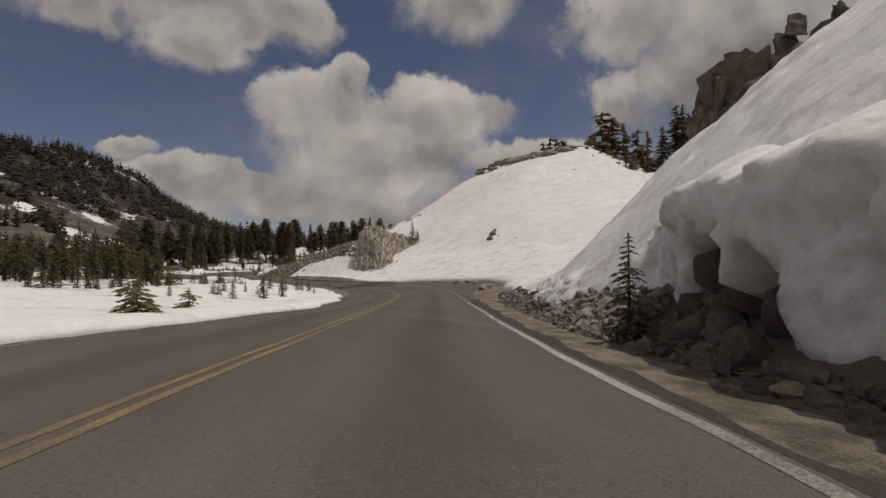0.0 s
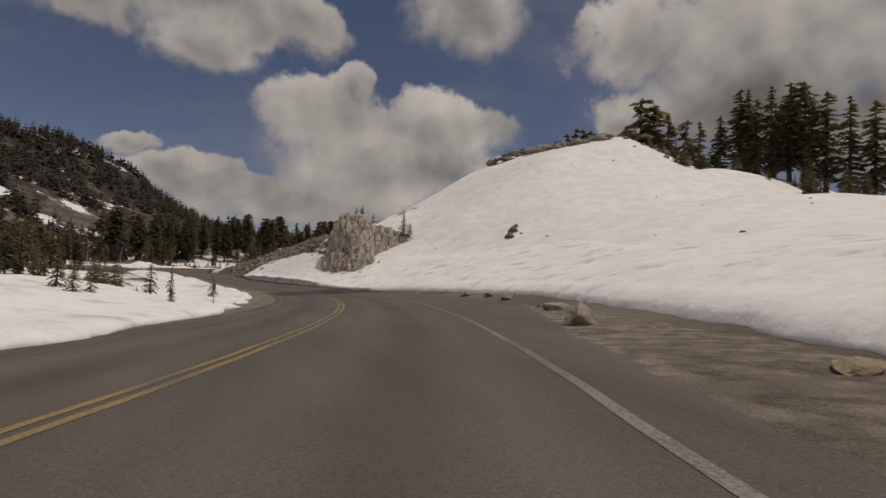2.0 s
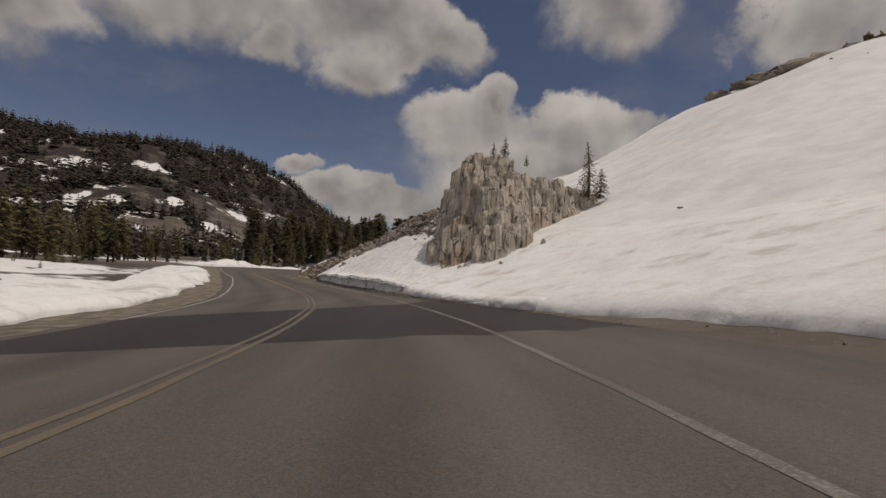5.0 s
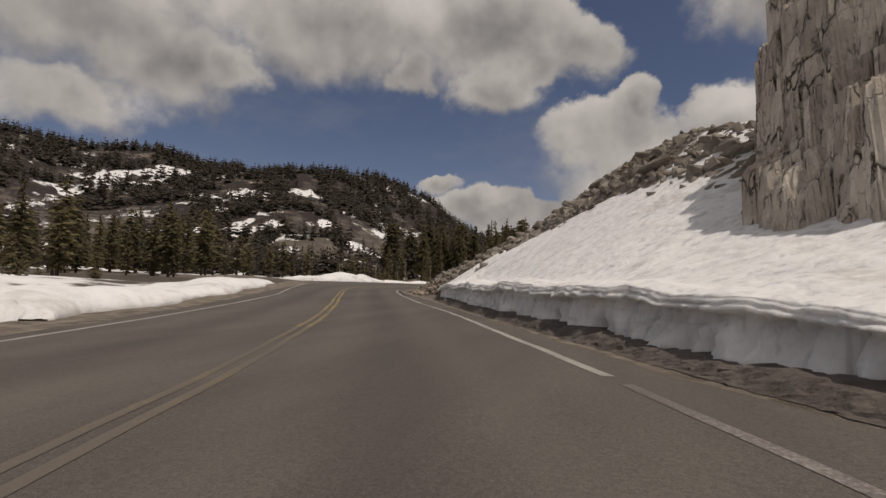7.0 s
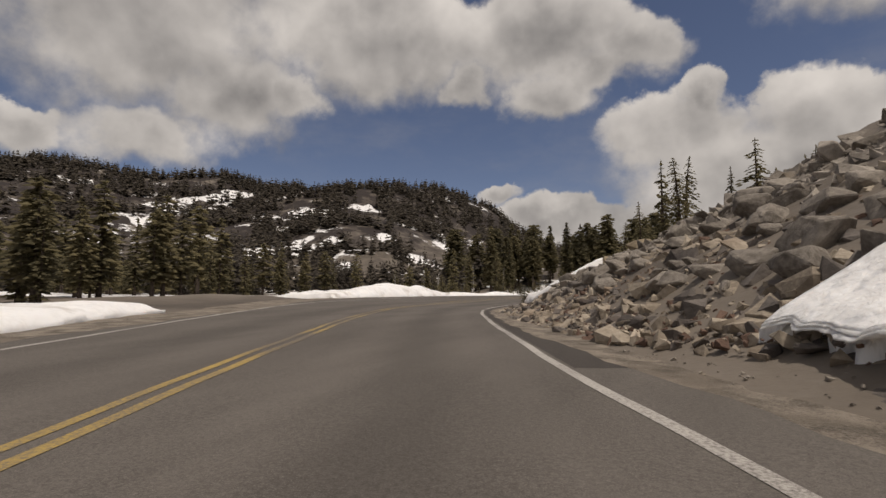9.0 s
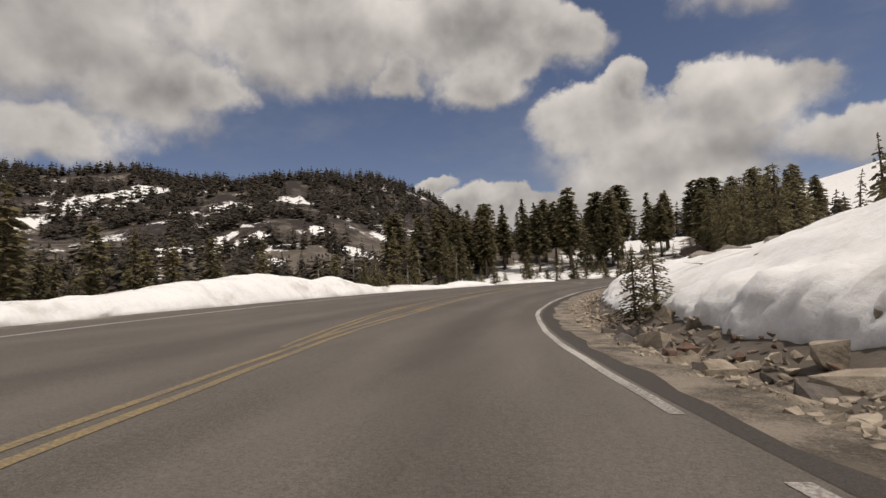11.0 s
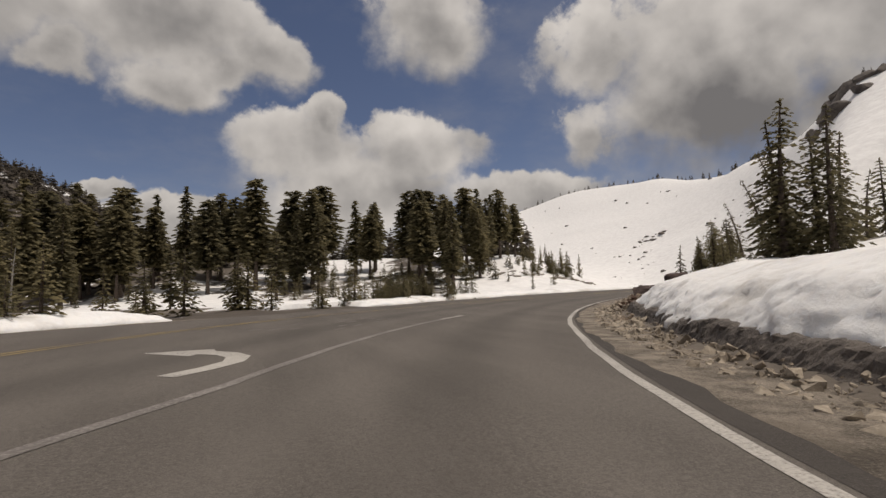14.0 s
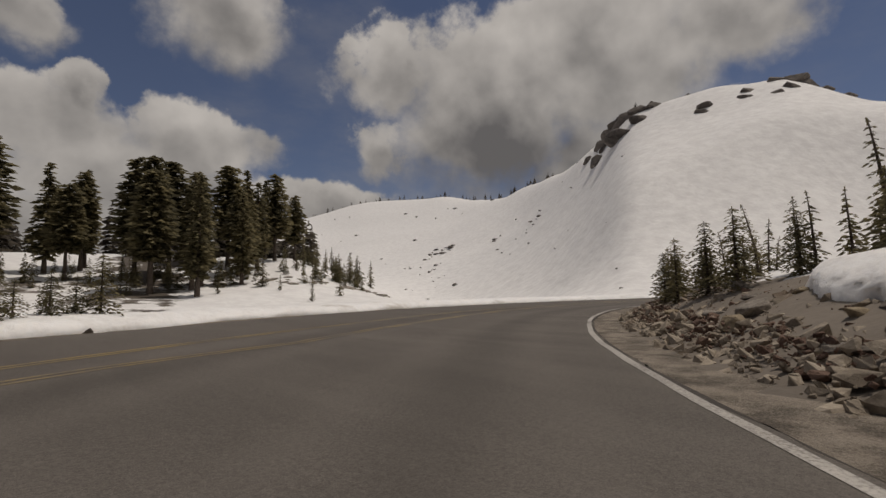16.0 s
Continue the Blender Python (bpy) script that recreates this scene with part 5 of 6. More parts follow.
# larger single blocks of the talus and the bend
rng = np.random.default_rng(21)
for i in range(110):
    s = rng.uniform(113, 138)
    lat = np.interp(s, [104, 116, 138], [8.0, 4.4, 3.9]) + abs(rng.normal(0, 2.2))
    x, y = on_road(s, lat)
    put_rock(ROCKS[int(rng.integers(10))], x, y, float(rng.uniform(0.5, 1.3)), float(rng.uniform(0, 360)), 0.15, (1, float(rng.uniform(0.7, 1)), float(rng.uniform(0.7, 1.1))), float(rng.uniform(-20, 20)), label="angular grey block lying in the talus", group="blocks of the talus")
for i in range(64):
    s = rng.uniform(96, 130)
    lat = np.interp(s, [96, 108, 120, 130], [11.8, 11.2, 10.0, 8.4]) + rng.normal(0, 0.7)
    x, y = on_road(s, lat)
    put_rock(ROCKS[int(rng.integers(10))], x, y, float(rng.uniform(0.7, 1.6)), float(rng.uniform(0, 360)), 0.2, (1.4, 0.8, float(rng.uniform(0.45, 0.8))), float(rng.uniform(-30, 30)), label="large fractured block on the talus ridge", group="blocks of the talus ridge")
for i in range(46):
    s, lat = rng.uniform(129, 141.5), rng.uniform(7.2, 10.5)
    x, y = on_road(s, lat)
    put_rock((ROCKS + TANS)[int(rng.integers(13))], x, y, float(rng.uniform(0.6, 1.4)), float(rng.uniform(0, 360)), 0.15, (1.2, 0.9, 0.75), float(rng.uniform(-20, 20)), label="grey block on the slope above the bank", group="blocks above the bank")
for i in range(30):
    s = rng.uniform(138, 184)
    lat = 7.0 + rng.normal(0, 0.7)
    x, y = on_road(s, lat)
    put_rock(ROCKS[int(rng.integers(10))], x, y, float(rng.uniform(0.6, 1.5)), float(rng.uniform(0, 360)), 0.15, (1.2, 0.9, 0.7), float(rng.uniform(-15, 15)), label="grey block on the slope above the bank", group="blocks above the bank")
for i in range(24):
    s = rng.uniform(195, 214)
    lat = 3.5 + abs(rng.normal(0, 1.0))
    x, y = on_road(s, lat)
    put_rock((ROCKS + TANS)[int(rng.integers(13))], x, y, float(rng.uniform(0.3, 0.7)), float(rng.uniform(0, 360)), 0.12, (1.2, 0.9, 0.7), float(rng.uniform(-15, 15)), label="tan angular block on the rubble slope", group="blocks on the rubble slope")
for s, lat, size, st in [(193.6, 4.3, 0.9, (1.2, 1, 0.9)), (196.75, 4.0, 1.7, (0.95, 1.0, 1.15)), (197.3, 5.2, 1.4, (1.1, 1.0, 0.9)), (175.6, 6.5, 2.5, (1.2, 0.9, 0.75)), (173.4, 6.8, 1.5, (1.1, 1, 0.8)), (178.0, 6.6, 1.4, (1.2, 1, 0.7)), (187.5, 6.2, 1.2, (1.3, 1, 0.7)), (197.4, 5.2, 1.1, (1.2, 1, 0.7)), (145.0, 5.0, 0.9, (1, 1, 0.9))]:
    x, y = on_road(s, lat)
    put_rock(DARK_BOULDERS[int(rng.integers(4))], x, y, size, float(rng.uniform(0, 360)), 0.12, st, z=max(float(ground_z(x, y)), float(along(s, lat)[2]) + 0.1) + (0.55 if size > 2 else -0.3 if size > 1.6 else 0.0), label="dark purple-brown boulder between snow banks", group="dark boulders at the bend")
for s, lat, size, st, lift in [(181.2, 6.6, 1.4, (1.3, 1, 0.6), 0.2), (180.0, 6.9, 1.5, (1.3, 1, 0.6), 0.5), (182.2, 7.1, 1.2, (1.3, 1, 0.6), 0.3), (179.2, 6.5, 1.1, (1.2, 1, 0.7), 0.2), (182.8, 6.4, 0.9, (1.2, 1, 0.7), 0.1), (180.8, 7.4, 1.4, (1.4, 1, 0.5), 0.7), (171.4, 6.9, 1.2, (1.2, 1, 0.6), 0.2), (169.6, 7.2, 1.3, (1.3, 1, 0.6), 0.2), (184.2, 6.6, 0.8, (1.3, 1, 0.6), 0.1)]:
    x, y = on_road(s, lat)
    put_rock(BOULDERS[int(rng.integers(10))], x, y, size, float(rng.uniform(0, 360)), 0.15, st, float(rng.uniform(-10, 10)), z=float(ground_z(x, y)) + lift * 0.5, label="weathered grey slab piled above the snow bank", group="slabs above the bank")
# lone rocks on the snow hill
for x, y, size, st in [(33.0, 78.0, 2.6, (0.55, 0.6, 0.75)), (34.0, 79.2, 2.8, (0.5, 0.6, 0.8)), (34.8, 80.4, 1.6, (0.5, 0.6, 0.8)), (34.2, 77.6, 1.0, (0.7, 0.6, 0.5))]:
    put_rock(DARKS[1], x, y, size, 30, 0.2, st, label="dark rock poking through the snow hillside", group="rocks on the hill")


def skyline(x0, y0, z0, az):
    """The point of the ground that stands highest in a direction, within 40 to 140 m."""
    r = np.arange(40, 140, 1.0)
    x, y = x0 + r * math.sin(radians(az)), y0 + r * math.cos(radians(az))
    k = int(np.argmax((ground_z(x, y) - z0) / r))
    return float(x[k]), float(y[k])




def far_rocks(name, spots, sizes, temps, label, seed, flat=0.6):
    """Rocks too far off to pick apart, joined into one scatter."""
    rng = np.random.default_rng(seed)
    V, F, n = [], [], 0
    for (x, y), size in zip(spots, sizes):
        me = temps[int(rng.integers(len(temps)))]
        co = np.array([v.co[:] for v in me.vertices]) * np.array([1.3, 0.9, flat]) * rng.uniform(0.8, 1.2, 3) * size
        t = rng.uniform(0, 6.28)
        q = np.stack([co[:, 0] * math.cos(t) - co[:, 1] * math.sin(t) + x, co[:, 0] * math.sin(t) + co[:, 1] * math.cos(t) + y, co[:, 2] + float(ground_z(x, y)) - 0.1 * size], 1)
        V.append(q)
        F.extend([tuple(k + n for k in f.vertices) for f in me.polygons])
        n += len(q)
    tagged(new(name, mesh(name, np.concatenate(V), F, temps[0].materials[0])), label, "rocks", kind="stuff")


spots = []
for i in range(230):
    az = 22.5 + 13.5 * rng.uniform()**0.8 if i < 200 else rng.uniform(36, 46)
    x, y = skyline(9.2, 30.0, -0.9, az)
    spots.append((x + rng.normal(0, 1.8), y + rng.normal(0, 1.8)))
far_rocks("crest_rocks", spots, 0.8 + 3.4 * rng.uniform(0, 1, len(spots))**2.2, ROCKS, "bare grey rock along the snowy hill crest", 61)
spots, sizes = [], []
for cx, cy, count, most in [(175, 369, 9, 4.5), (168, 364, 6, 3.0), (149, 345, 7, 2.8), (175, 333, 5, 2.8), (156, 301, 5, 2.6), (162, 306, 3, 1.8), (123, 307, 2, 3.2), (117, 320, 3, 1.6), (150, 360, 5, 2.0), (138, 330, 4, 1.2)]:
    for k in range(count):
        spots.append((cx + rng.normal(0, 4) * (count > 2), cy + rng.normal(0, 2.5) * (count > 2)))
        sizes.append(most * rng.uniform(0.25, 1.0))
for i in range(46):
    a, f = rng.uniform(22, 66), rng.uniform(0.25, 0.97)
    dd = float(np.interp(a, EAST[1], EAST[3])) * f
    x, y = EAST[0][0] + dd * math.sin(radians(a)), EAST[0][1] + dd * math.cos(radians(a))
    if abs(float(near(x, y)[1][0])) > 16:
        spots.append((x, y))
        sizes.append(rng.uniform(0.003, 0.009) * dd)
far_rocks("slope_rocks", spots, sizes, DARKS, "dark rocks melting out of the snow slope", 62)
spots = []
for k in range(90):
    x = rng.uniform(24, 66)
    spots.append((x, 280 - 0.26 * (x - 13) + rng.normal(0, 1.6)))
far_rocks("ledge_rocks", spots, rng.uniform(0.5, 1.9, 90), ROCKS, "low grey rock ledge between snow and young firs", 64, 0.5)
spots = [(rng.uniform(24, 70), rng.uniform(50, 112)) for i in range(26)]
far_rocks("slope_rocks", spots, rng.uniform(0.15, 0.5, 26), DARKS, "small dark stones scattered on the snow hillside", 63, 0.5)

for a, f, size in [(62.2, 0.93, 9), (62.9, 0.97, 11), (63.6, 0.99, 9), (64.2, 0.97, 8), (61.4, 0.86, 6.5), (60.6, 0.8, 6), (59.6, 0.84, 4.5), (61.0, 0.9, 6.5), (63.2, 0.9, 9), (62.6, 0.87, 7), (65, 0.97, 8), (66, 0.99, 7), (65, 0.91, 6), (66.5, 0.97, 6), (69.5, 0.99, 3.5), (70.7, 0.86, 4), (71.2, 0.88, 4.5), (74.6, 0.9, 4), (75, 0.93, 3.5), (77.5, 0.98, 6), (78.6, 0.99, 7), (79.6, 0.99, 6), (78.2, 0.93, 4), (77.4, 0.9, 3), (81, 1.0, 4), (82.5, 1.0, 4)]:
    dd = float(np.interp(a, EAST[1], EAST[3])) * f
    put_rock(DARKS[int(rng.integers(6))], EAST[0][0] + dd * math.sin(radians(a)), EAST[0][1] + dd * math.cos(radians(a)), size, float(rng.uniform(0, 360)), 0.42, (1.3, 1.1, 1.0), float(rng.uniform(-15, 15)), name="crag", label="dark crag breaking through the snowy peak", group="crags on the snowy peak")


def cells(x, y, step, seed, squash=1.0):
    """Cells of a jittered grid: for each point its cell's seed point, a random number of the cell and the distance to its border."""
    rng = np.random.default_rng(seed)
    n = 96
    jx, jy, val = rng.uniform(-0.46, 0.46, (n, n)), rng.uniform(-0.46, 0.46, (n, n)), rng.normal(0, 1, (n, n))
    gx, gy = np.floor(x / step).astype(int), np.floor(y / step / squash).astype(int)
    d1, d2 = np.full(x.shape, 1e9), np.full(x.shape, 1e9)
    sx, sy, sv = np.zeros(x.shape), np.zeros(x.shape), np.zeros(x.shape)
    for a in (-1, 0, 1):
        for b in (-1, 0, 1):
            i, j = (gx + a) % n, (gy + b) % n
            px, py = (gx + a + 0.5 + jx[i, j]) * step, (gy + b + 0.5 + jy[i, j]) * step * squash
            dd = np.hypot(x - px, (y - py) / squash)
            closer = dd < d1
            d2 = np.where(closer, d1, np.minimum(d2, dd))
            sx, sy, sv = np.where(closer, px, sx), np.where(closer, py, sy), np.where(closer, val[i, j], sv)
            d1 = np.minimum(d1, dd)
    return sx, sy, sv, d2 - d1


def build_outcrop():
    """The fractured rock tower: broad foot, narrow crown set back, a lower wing; all split into upright columns."""
    rng = np.random.default_rng(77)
    root = new("rock_outcrop")
    cx, cy, zb = 18.3, 95.5, -3.2
    root.location = (cx, cy, zb)
    at = np.radians([0, 30, 60, 90, 125, 157, 191, 215, 242, 260, 281, 292, 308, 325, 343, 360])
    wide = [9.6, 8.0, 6.4, 6.0, 6.3, 5.6, 4.8, 5.4, 7.2, 8.5, 7.2, 4.6, 3.6, 3.8, 6.4, 9.6]
    tight = [8.4, 6.2, 4.0, 3.4, 3.3, 3.5, 3.3, 2.9, 2.2, 1.8, 1.6, 1.5, 1.6, 2.1, 4.6, 8.4]

    def crown(x, y):
        z = np.interp(x, [-5, -3.6, -2.4, 0.3, 1.2, 2.2, 5.0, 7, 8.5, 10], [8.8, 10.0, 10.7, 10.7, 10.0, 9.7, 9.1, 8.6, 8.0, 7.2])
        return z - 0.5 * np.clip(y - 5.0, 0, 6) + 0.25 * fbm(x, y, 1.1, 3)

    def tent(x, y):
        """Height of the rock mass over its plan; below the ground outside it."""
        best = np.full(x.shape, -1.0)
        for lean in np.linspace(0, 1, 34):
            yy = y - 1.4 * lean
            t = np.arctan2(yy, x) % (2 * np.pi)
            r = np.interp(t, at, wide) * (1 - lean) + np.interp(t, at, tight) * lean
            best = np.where(np.hypot(x, yy) <= r, lean, best)
        return np.where(best < 0, -1.5, crown(x, y) * np.clip(best, 0, 1)**0.6)

    xs, ys = np.arange(-6.6, 10.8, 0.05), np.arange(-9.2, 9.6, 0.055)
    X, Y = np.meshgrid(xs, ys, indexing="ij")
    wx, wy = X + 0.10 * fbm(X, Y, 0.8, 3), Y + 0.10 * fbm(Y, X, 0.8, 3, 2.0)
    ax, ay, av, _ = cells(wx, wy, 2.1, 5)
    bx, by, bv, edge = cells(wx, wy, 0.72, 6)
    _, _, ev, fine = cells(wx, wy, 0.30, 7)
    mass = tent(X, Y)
    Z = 0.40 * tent(ax, ay) + 0.45 * tent(bx, by) + 0.15 * mass + 0.22 * av + 0.26 * bv + 0.09 * ev
    Z = Z - 1.5 * np.clip(1 - edge / 0.07, 0, 1) - 0.35 * np.clip(1 - fine / 0.04, 0, 1)
    Z = Z + 0.25 * (X - bx) * bv + 0.25 * (Y - by) * av
    Z = np.where(mass < -1, -1.5, np.maximum(np.minimum(Z, crown(X, Y) - 0.1 + 0.16 * bv), -1.5))
    jig = rng.normal(0, 0.012, X.shape)
    v = np.stack([X + jig, Y + jig[::-1] + 0.19 * np.maximum(Z, 0), Z], -1)
    faces = quads(*X.shape)[:, ::-1]
    faces = faces[(Z.ravel()[faces] > -1.45).any(1)]
    part("block", mesh("block", v, faces, OUTCROP), root)
    # loose slabs at its foot
    slab = rock_mesh("slab", 301, OUTCROP, 1.0, 14)
    for k in range(22):
        t = rng.uniform(2.6, 4.9)
        r = float(np.interp(t, at, wide)) * rng.uniform(0.92, 1.0)
        x, y = r * math.cos(t), r * math.sin(t)
        ob = new("slab", slab)
        ob.parent = root
        ob.matrix_local = pose(x, y, float(ground_z(cx + x, cy + y)) - zb - 0.2, rng.normal(0, 8), rng.normal(0, 8), rng.uniform(0, 360)) @ Matrix.Diagonal((rng.uniform(0.3, 0.7), rng.uniform(0.3, 0.6), rng.uniform(0.5, 1.3), 1))
    tagged(root, "tall fractured grey-tan rock outcrop standing in the snow", "rock outcrop")


build_outcrop()

# ---------------------------------------------------------------- conifers


def clumps(rng, centres, outs, sizes):
    """Needle sprays: each a small folded diamond of four triangles, pointing outwards and drooping."""
    n = len(centres)
    outs = outs / np.maximum(np.linalg.norm(outs, axis=1), 1e-6)[:, None]
    side = np.cross(outs, rng.normal(0, 0.25, (n, 3)) + [0, 0, 1])
    side /= np.maximum(np.linalg.norm(side, axis=1), 1e-6)[:, None]
    up = np.cross(side, outs)
    s = sizes[:, None]
    a, b = centres - outs * s * 0.55, centres + outs * s * 0.75 - up * s * 0.12
    c, d = centres + side * s * 0.42 - up * s * 0.1, centres - side * s * 0.42 - up * s * 0.1
    e = centres + up * s * 0.2
    v = np.stack([a, b, c, d, e], 1).reshape(-1, 3)
    base = np.arange(n)[:, None] * 5
    f = np.concatenate([base + [0, 4, 2], base + [4, 1, 2], base + [0, 3, 4], base + [4, 3, 1]], 0)
    return v, f


def crown_arrays(rng, height, radius, whorls, arms, beads, bare, droop, lean=(0, 0), flat_top=0.0, size=1.0, gaps=0.1):
    cs, os, ss = [], [], []
    for k in range(whorls):
        u = (k + rng.uniform(-0.3, 0.3)) / whorls
        z = height * (bare + (1 - bare) * np.clip(u, 0, 1))
        taper = max(1e-3, 1 - u)**max(0.22, 0.75 - 0.35 * flat_top) * min(1.0, 0.45 + 2.2 * u)
        for j in range(max(3, int(arms * (1 - 0.45 * u)))):
            if rng.uniform() < gaps:
                continue
            a = rng.uniform(0, 2 * np.pi)
            r = radius * taper * rng.uniform(0.55, 1.15) + 0.03 * height * (1 - u)
            nb = max(1, int(round(beads * (0.35 + 0.65 * taper))))
            for b in range(nb):
                q = (b + 0.6) / nb
                d = r * q
                cs.append((np.cos(a) * d + lean[0] * z * z / height, np.sin(a) * d + lean[1] * z * z / height, z - droop * d * q + rng.normal(0, 0.012) * height * 0.4))
                os.append((np.cos(a + rng.normal(0, 0.35)), np.sin(a + rng.normal(0, 0.35)), -droop * 1.1 * q + 0.12))
                ss.append(size * (r / nb * 0.9 + 0.018 * height) * rng.uniform(0.8, 1.25))
    tip = height
    for q in range(3):
        cs.append((lean[0] * tip, lean[1] * tip, height * (0.975 - 0.02 * q)))
        os.append((rng.normal(0, 0.2), rng.normal(0, 0.2), 1.0))
        ss.append(0.035 * height * size)
    return clumps(rng, np.array(cs), np.array(os), np.array(ss))


def trunk_arrays(rng, height, r0, lean=(0, 0), sides=7, rows=7):
    zs = np.linspace(-0.02, 0.97, rows) * height
    a = np.arange(sides) * 2 * np.pi / sides
    v = []
    for z in zs:
        u = max(0, z / height)
        r = r0 * (1 - u)**0.85 + 0.01 + 0.35 * r0 * math.exp(-u * 40)
        v.append(np.stack([np.cos(a) * r + lean[0] * z * u, np.sin(a) * r + lean[1] * z * u, np.full(sides, z)], 1))
    v = np.concatenate(v)
    f = [(k * sides + i, k * sides + (i + 1) % sides, (k + 1) * sides + (i + 1) % sides, (k + 1) * sides + i) for k in range(rows - 1) for i in range(sides)]
    return v, f


def conifer(name, seed, height, radius, whorls, arms, beads, bare, droop, label, group, lean=(0, 0), flat_top=0.0, size=1.0, gaps=0.1):
    rng = np.random.default_rng(seed)
    root = new(name)
    v, f = trunk_arrays(rng, height, 0.018 * height + 0.01, lean)
    part("trunk", mesh("trunk", v, f, BARK, True), root, "brown scaly trunk")
    v, f = crown_arrays(rng, height, radius, whorls, arms, beads, bare, droop, lean, flat_top, size, gaps)
    part("crown", mesh("crown", v, f, NEEDLES), root, "dark green drooping needles")
    return tagged(root, label, "conifer", group)


def plant(proto, x, y, scale, turn, sink=0.1, tilt=(0, 0), z=None, first=set()):
    base = float(ground_z(x, y)) if z is None else z
    m = pose(x, y, base - sink, tilt[0], tilt[1], turn) @ Matrix.Scale(scale, 4)
    if proto.name not in first:
        first.add(proto.name)
        proto.matrix_basis = m
        return proto
    saved = proto.matrix_basis.copy()
    proto.matrix_basis = Matrix.Identity(4)
    ob = copy_thing(proto, m)
    proto.matrix_basis = saved
    return ob


STAND = "tall conifers beyond the bend"
TALL = [
    conifer("conifer", 1, 20, 3.5, 50, 12, 4, 0.27, 0.16, "tall dark hemlock with a bare lower trunk", STAND, flat_top=1.25, size=0.95, gaps=0.16),
    conifer("conifer", 2, 20, 2.8, 50, 11, 4, 0.14, 0.22, "tall slender fir with a pointed crown", STAND, flat_top=0.85, size=0.95, gaps=0.18),
    conifer("conifer", 3, 20, 3.8, 48, 13, 4, 0.30, 0.14, "broad dark pine with a rounded crown", STAND, flat_top=1.5, size=0.95, gaps=0.16),
    conifer("conifer", 4, 20, 2.5, 50, 10, 4, 0.16, 0.24, "narrow fir with drooping branches", STAND, flat_top=0.8, size=0.95, gaps=0.2),
]
SCATTER = "conifers scattered over the snow"
SLENDER = [
    conifer("conifer", 5, 10, 1.5, 30, 8, 3, 0.14, 0.2, "middle-sized conifer with a full olive-brown crown", SCATTER, flat_top=1.1, size=1.1, gaps=0.15),
    conifer("conifer", 6, 10, 1.2, 30, 7, 3, 0.08, 0.25, "slim middle-sized fir with a pointed top", SCATTER, flat_top=0.7, size=1.1, gaps=0.18),
    conifer("conifer", 7, 10, 1.7, 28, 8, 3, 0.2, 0.16, "rounded middle-sized pine over bare lower trunk", SCATTER, flat_top=1.4, size=1.1, gaps=0.16),
]
YOUNG = [
    conifer("young_fir", 11, 4, 0.95, 22, 9, 4, 0.03, 0.36, "young mountain hemlock with drooping branches", "young firs", size=0.85, flat_top=0.2),
    conifer("young_fir", 12, 4, 0.65, 22, 8, 3, 0.03, 0.5, "slim young fir with a thin leader", "young firs", size=0.9, gaps=0.2),
    conifer("young_fir", 13, 4, 1.2, 20, 10, 4, 0.02, 0.36, "bushy young fir with dense low branches", "young firs", size=0.78, flat_top=0.3),
    conifer("young_fir", 14, 4, 0.8, 20, 6, 3, 0.04, 0.45, "young hemlock bent sideways by creeping snow", "young firs", lean=(0.16, 0.05), size=0.9, gaps=0.2),
]
HEMLOCK = [
    conifer("hemlock", 31, 4, 1.05, 30, 12, 5, 0.02, 0.42, "dense dark mountain hemlock above the snow bank", "hemlocks at the bend", lean=(0.05, 0.02), size=0.62, flat_top=0.35, gaps=0.1),
    conifer("hemlock", 32, 4, 0.85, 30, 11, 5, 0.02, 0.5, "dense hemlock with drooping sprays and a thin leader", "hemlocks at the bend", lean=(-0.07, 0.03), size=0.62, flat_top=0.15, gaps=0.12),
    conifer("hemlock", 33, 4, 1.3, 26, 13, 5, 0.02, 0.36, "broad bushy hemlock spreading over rock", "hemlocks at the bend", size=0.66, flat_top=0.6, gaps=0.1),
    conifer("hemlock", 34, 4, 0.72, 26, 9, 4, 0.02, 0.5, "slender hemlock bent over by creeping snow", "hemlocks at the bend", lean=(0.2, 0.04), size=0.62, gaps=0.15),
]
SHRUB = [conifer("low_fir", 21, 1.2, 0.8, 9, 8, 3, 0.02, 0.2, "low spreading fir seedling in the snow", "seedlings", size=1.2, flat_top=0.9)]


FAR_YOUNG = []
# the stand: azimuth, elevation of the top and distance, round the end of the bend
rng = np.random.default_rng(5)
for k, (a, e, r) in enumerate([(-17.5, 10.2, 108), (-14, 12, 112), (-11, 11.5, 120), (-8.5, 12.6, 104), (-5, 12, 115), (-1.6, 13.9, 102), (2.6, 12.6, 110), (4.5, 12.9, 104), (5.8, 13.2, 112), (9.5, 11.6, 118), (11.8, 11.4, 125),
                              (15.6, 12.7, 112), (16.8, 12.9, 110), (18, 12.6, 116), (19.8, 12.1, 128), (22.4, 12.8, 125), (23.8, 12.6, 130), (25.4, 11.8, 135), (26.3, 12.4, 132), (28, 10.6, 140), (-20, 11, 125), (-23, 10, 130), (-26, 10.5, 140)]):
    x, y = VIEW[0] + r * math.sin(radians(a)), VIEW[1] + r * math.cos(radians(a))
    top = VIEW[2] + r * math.tan(radians(e))
    h = top - float(ground_z(x, y))
    plant(TALL[(0, 2, 1, 3, 0, 0, 2)[k % 7]], x, y, h / 20, float(rng.uniform(0, 360)), 0.1)
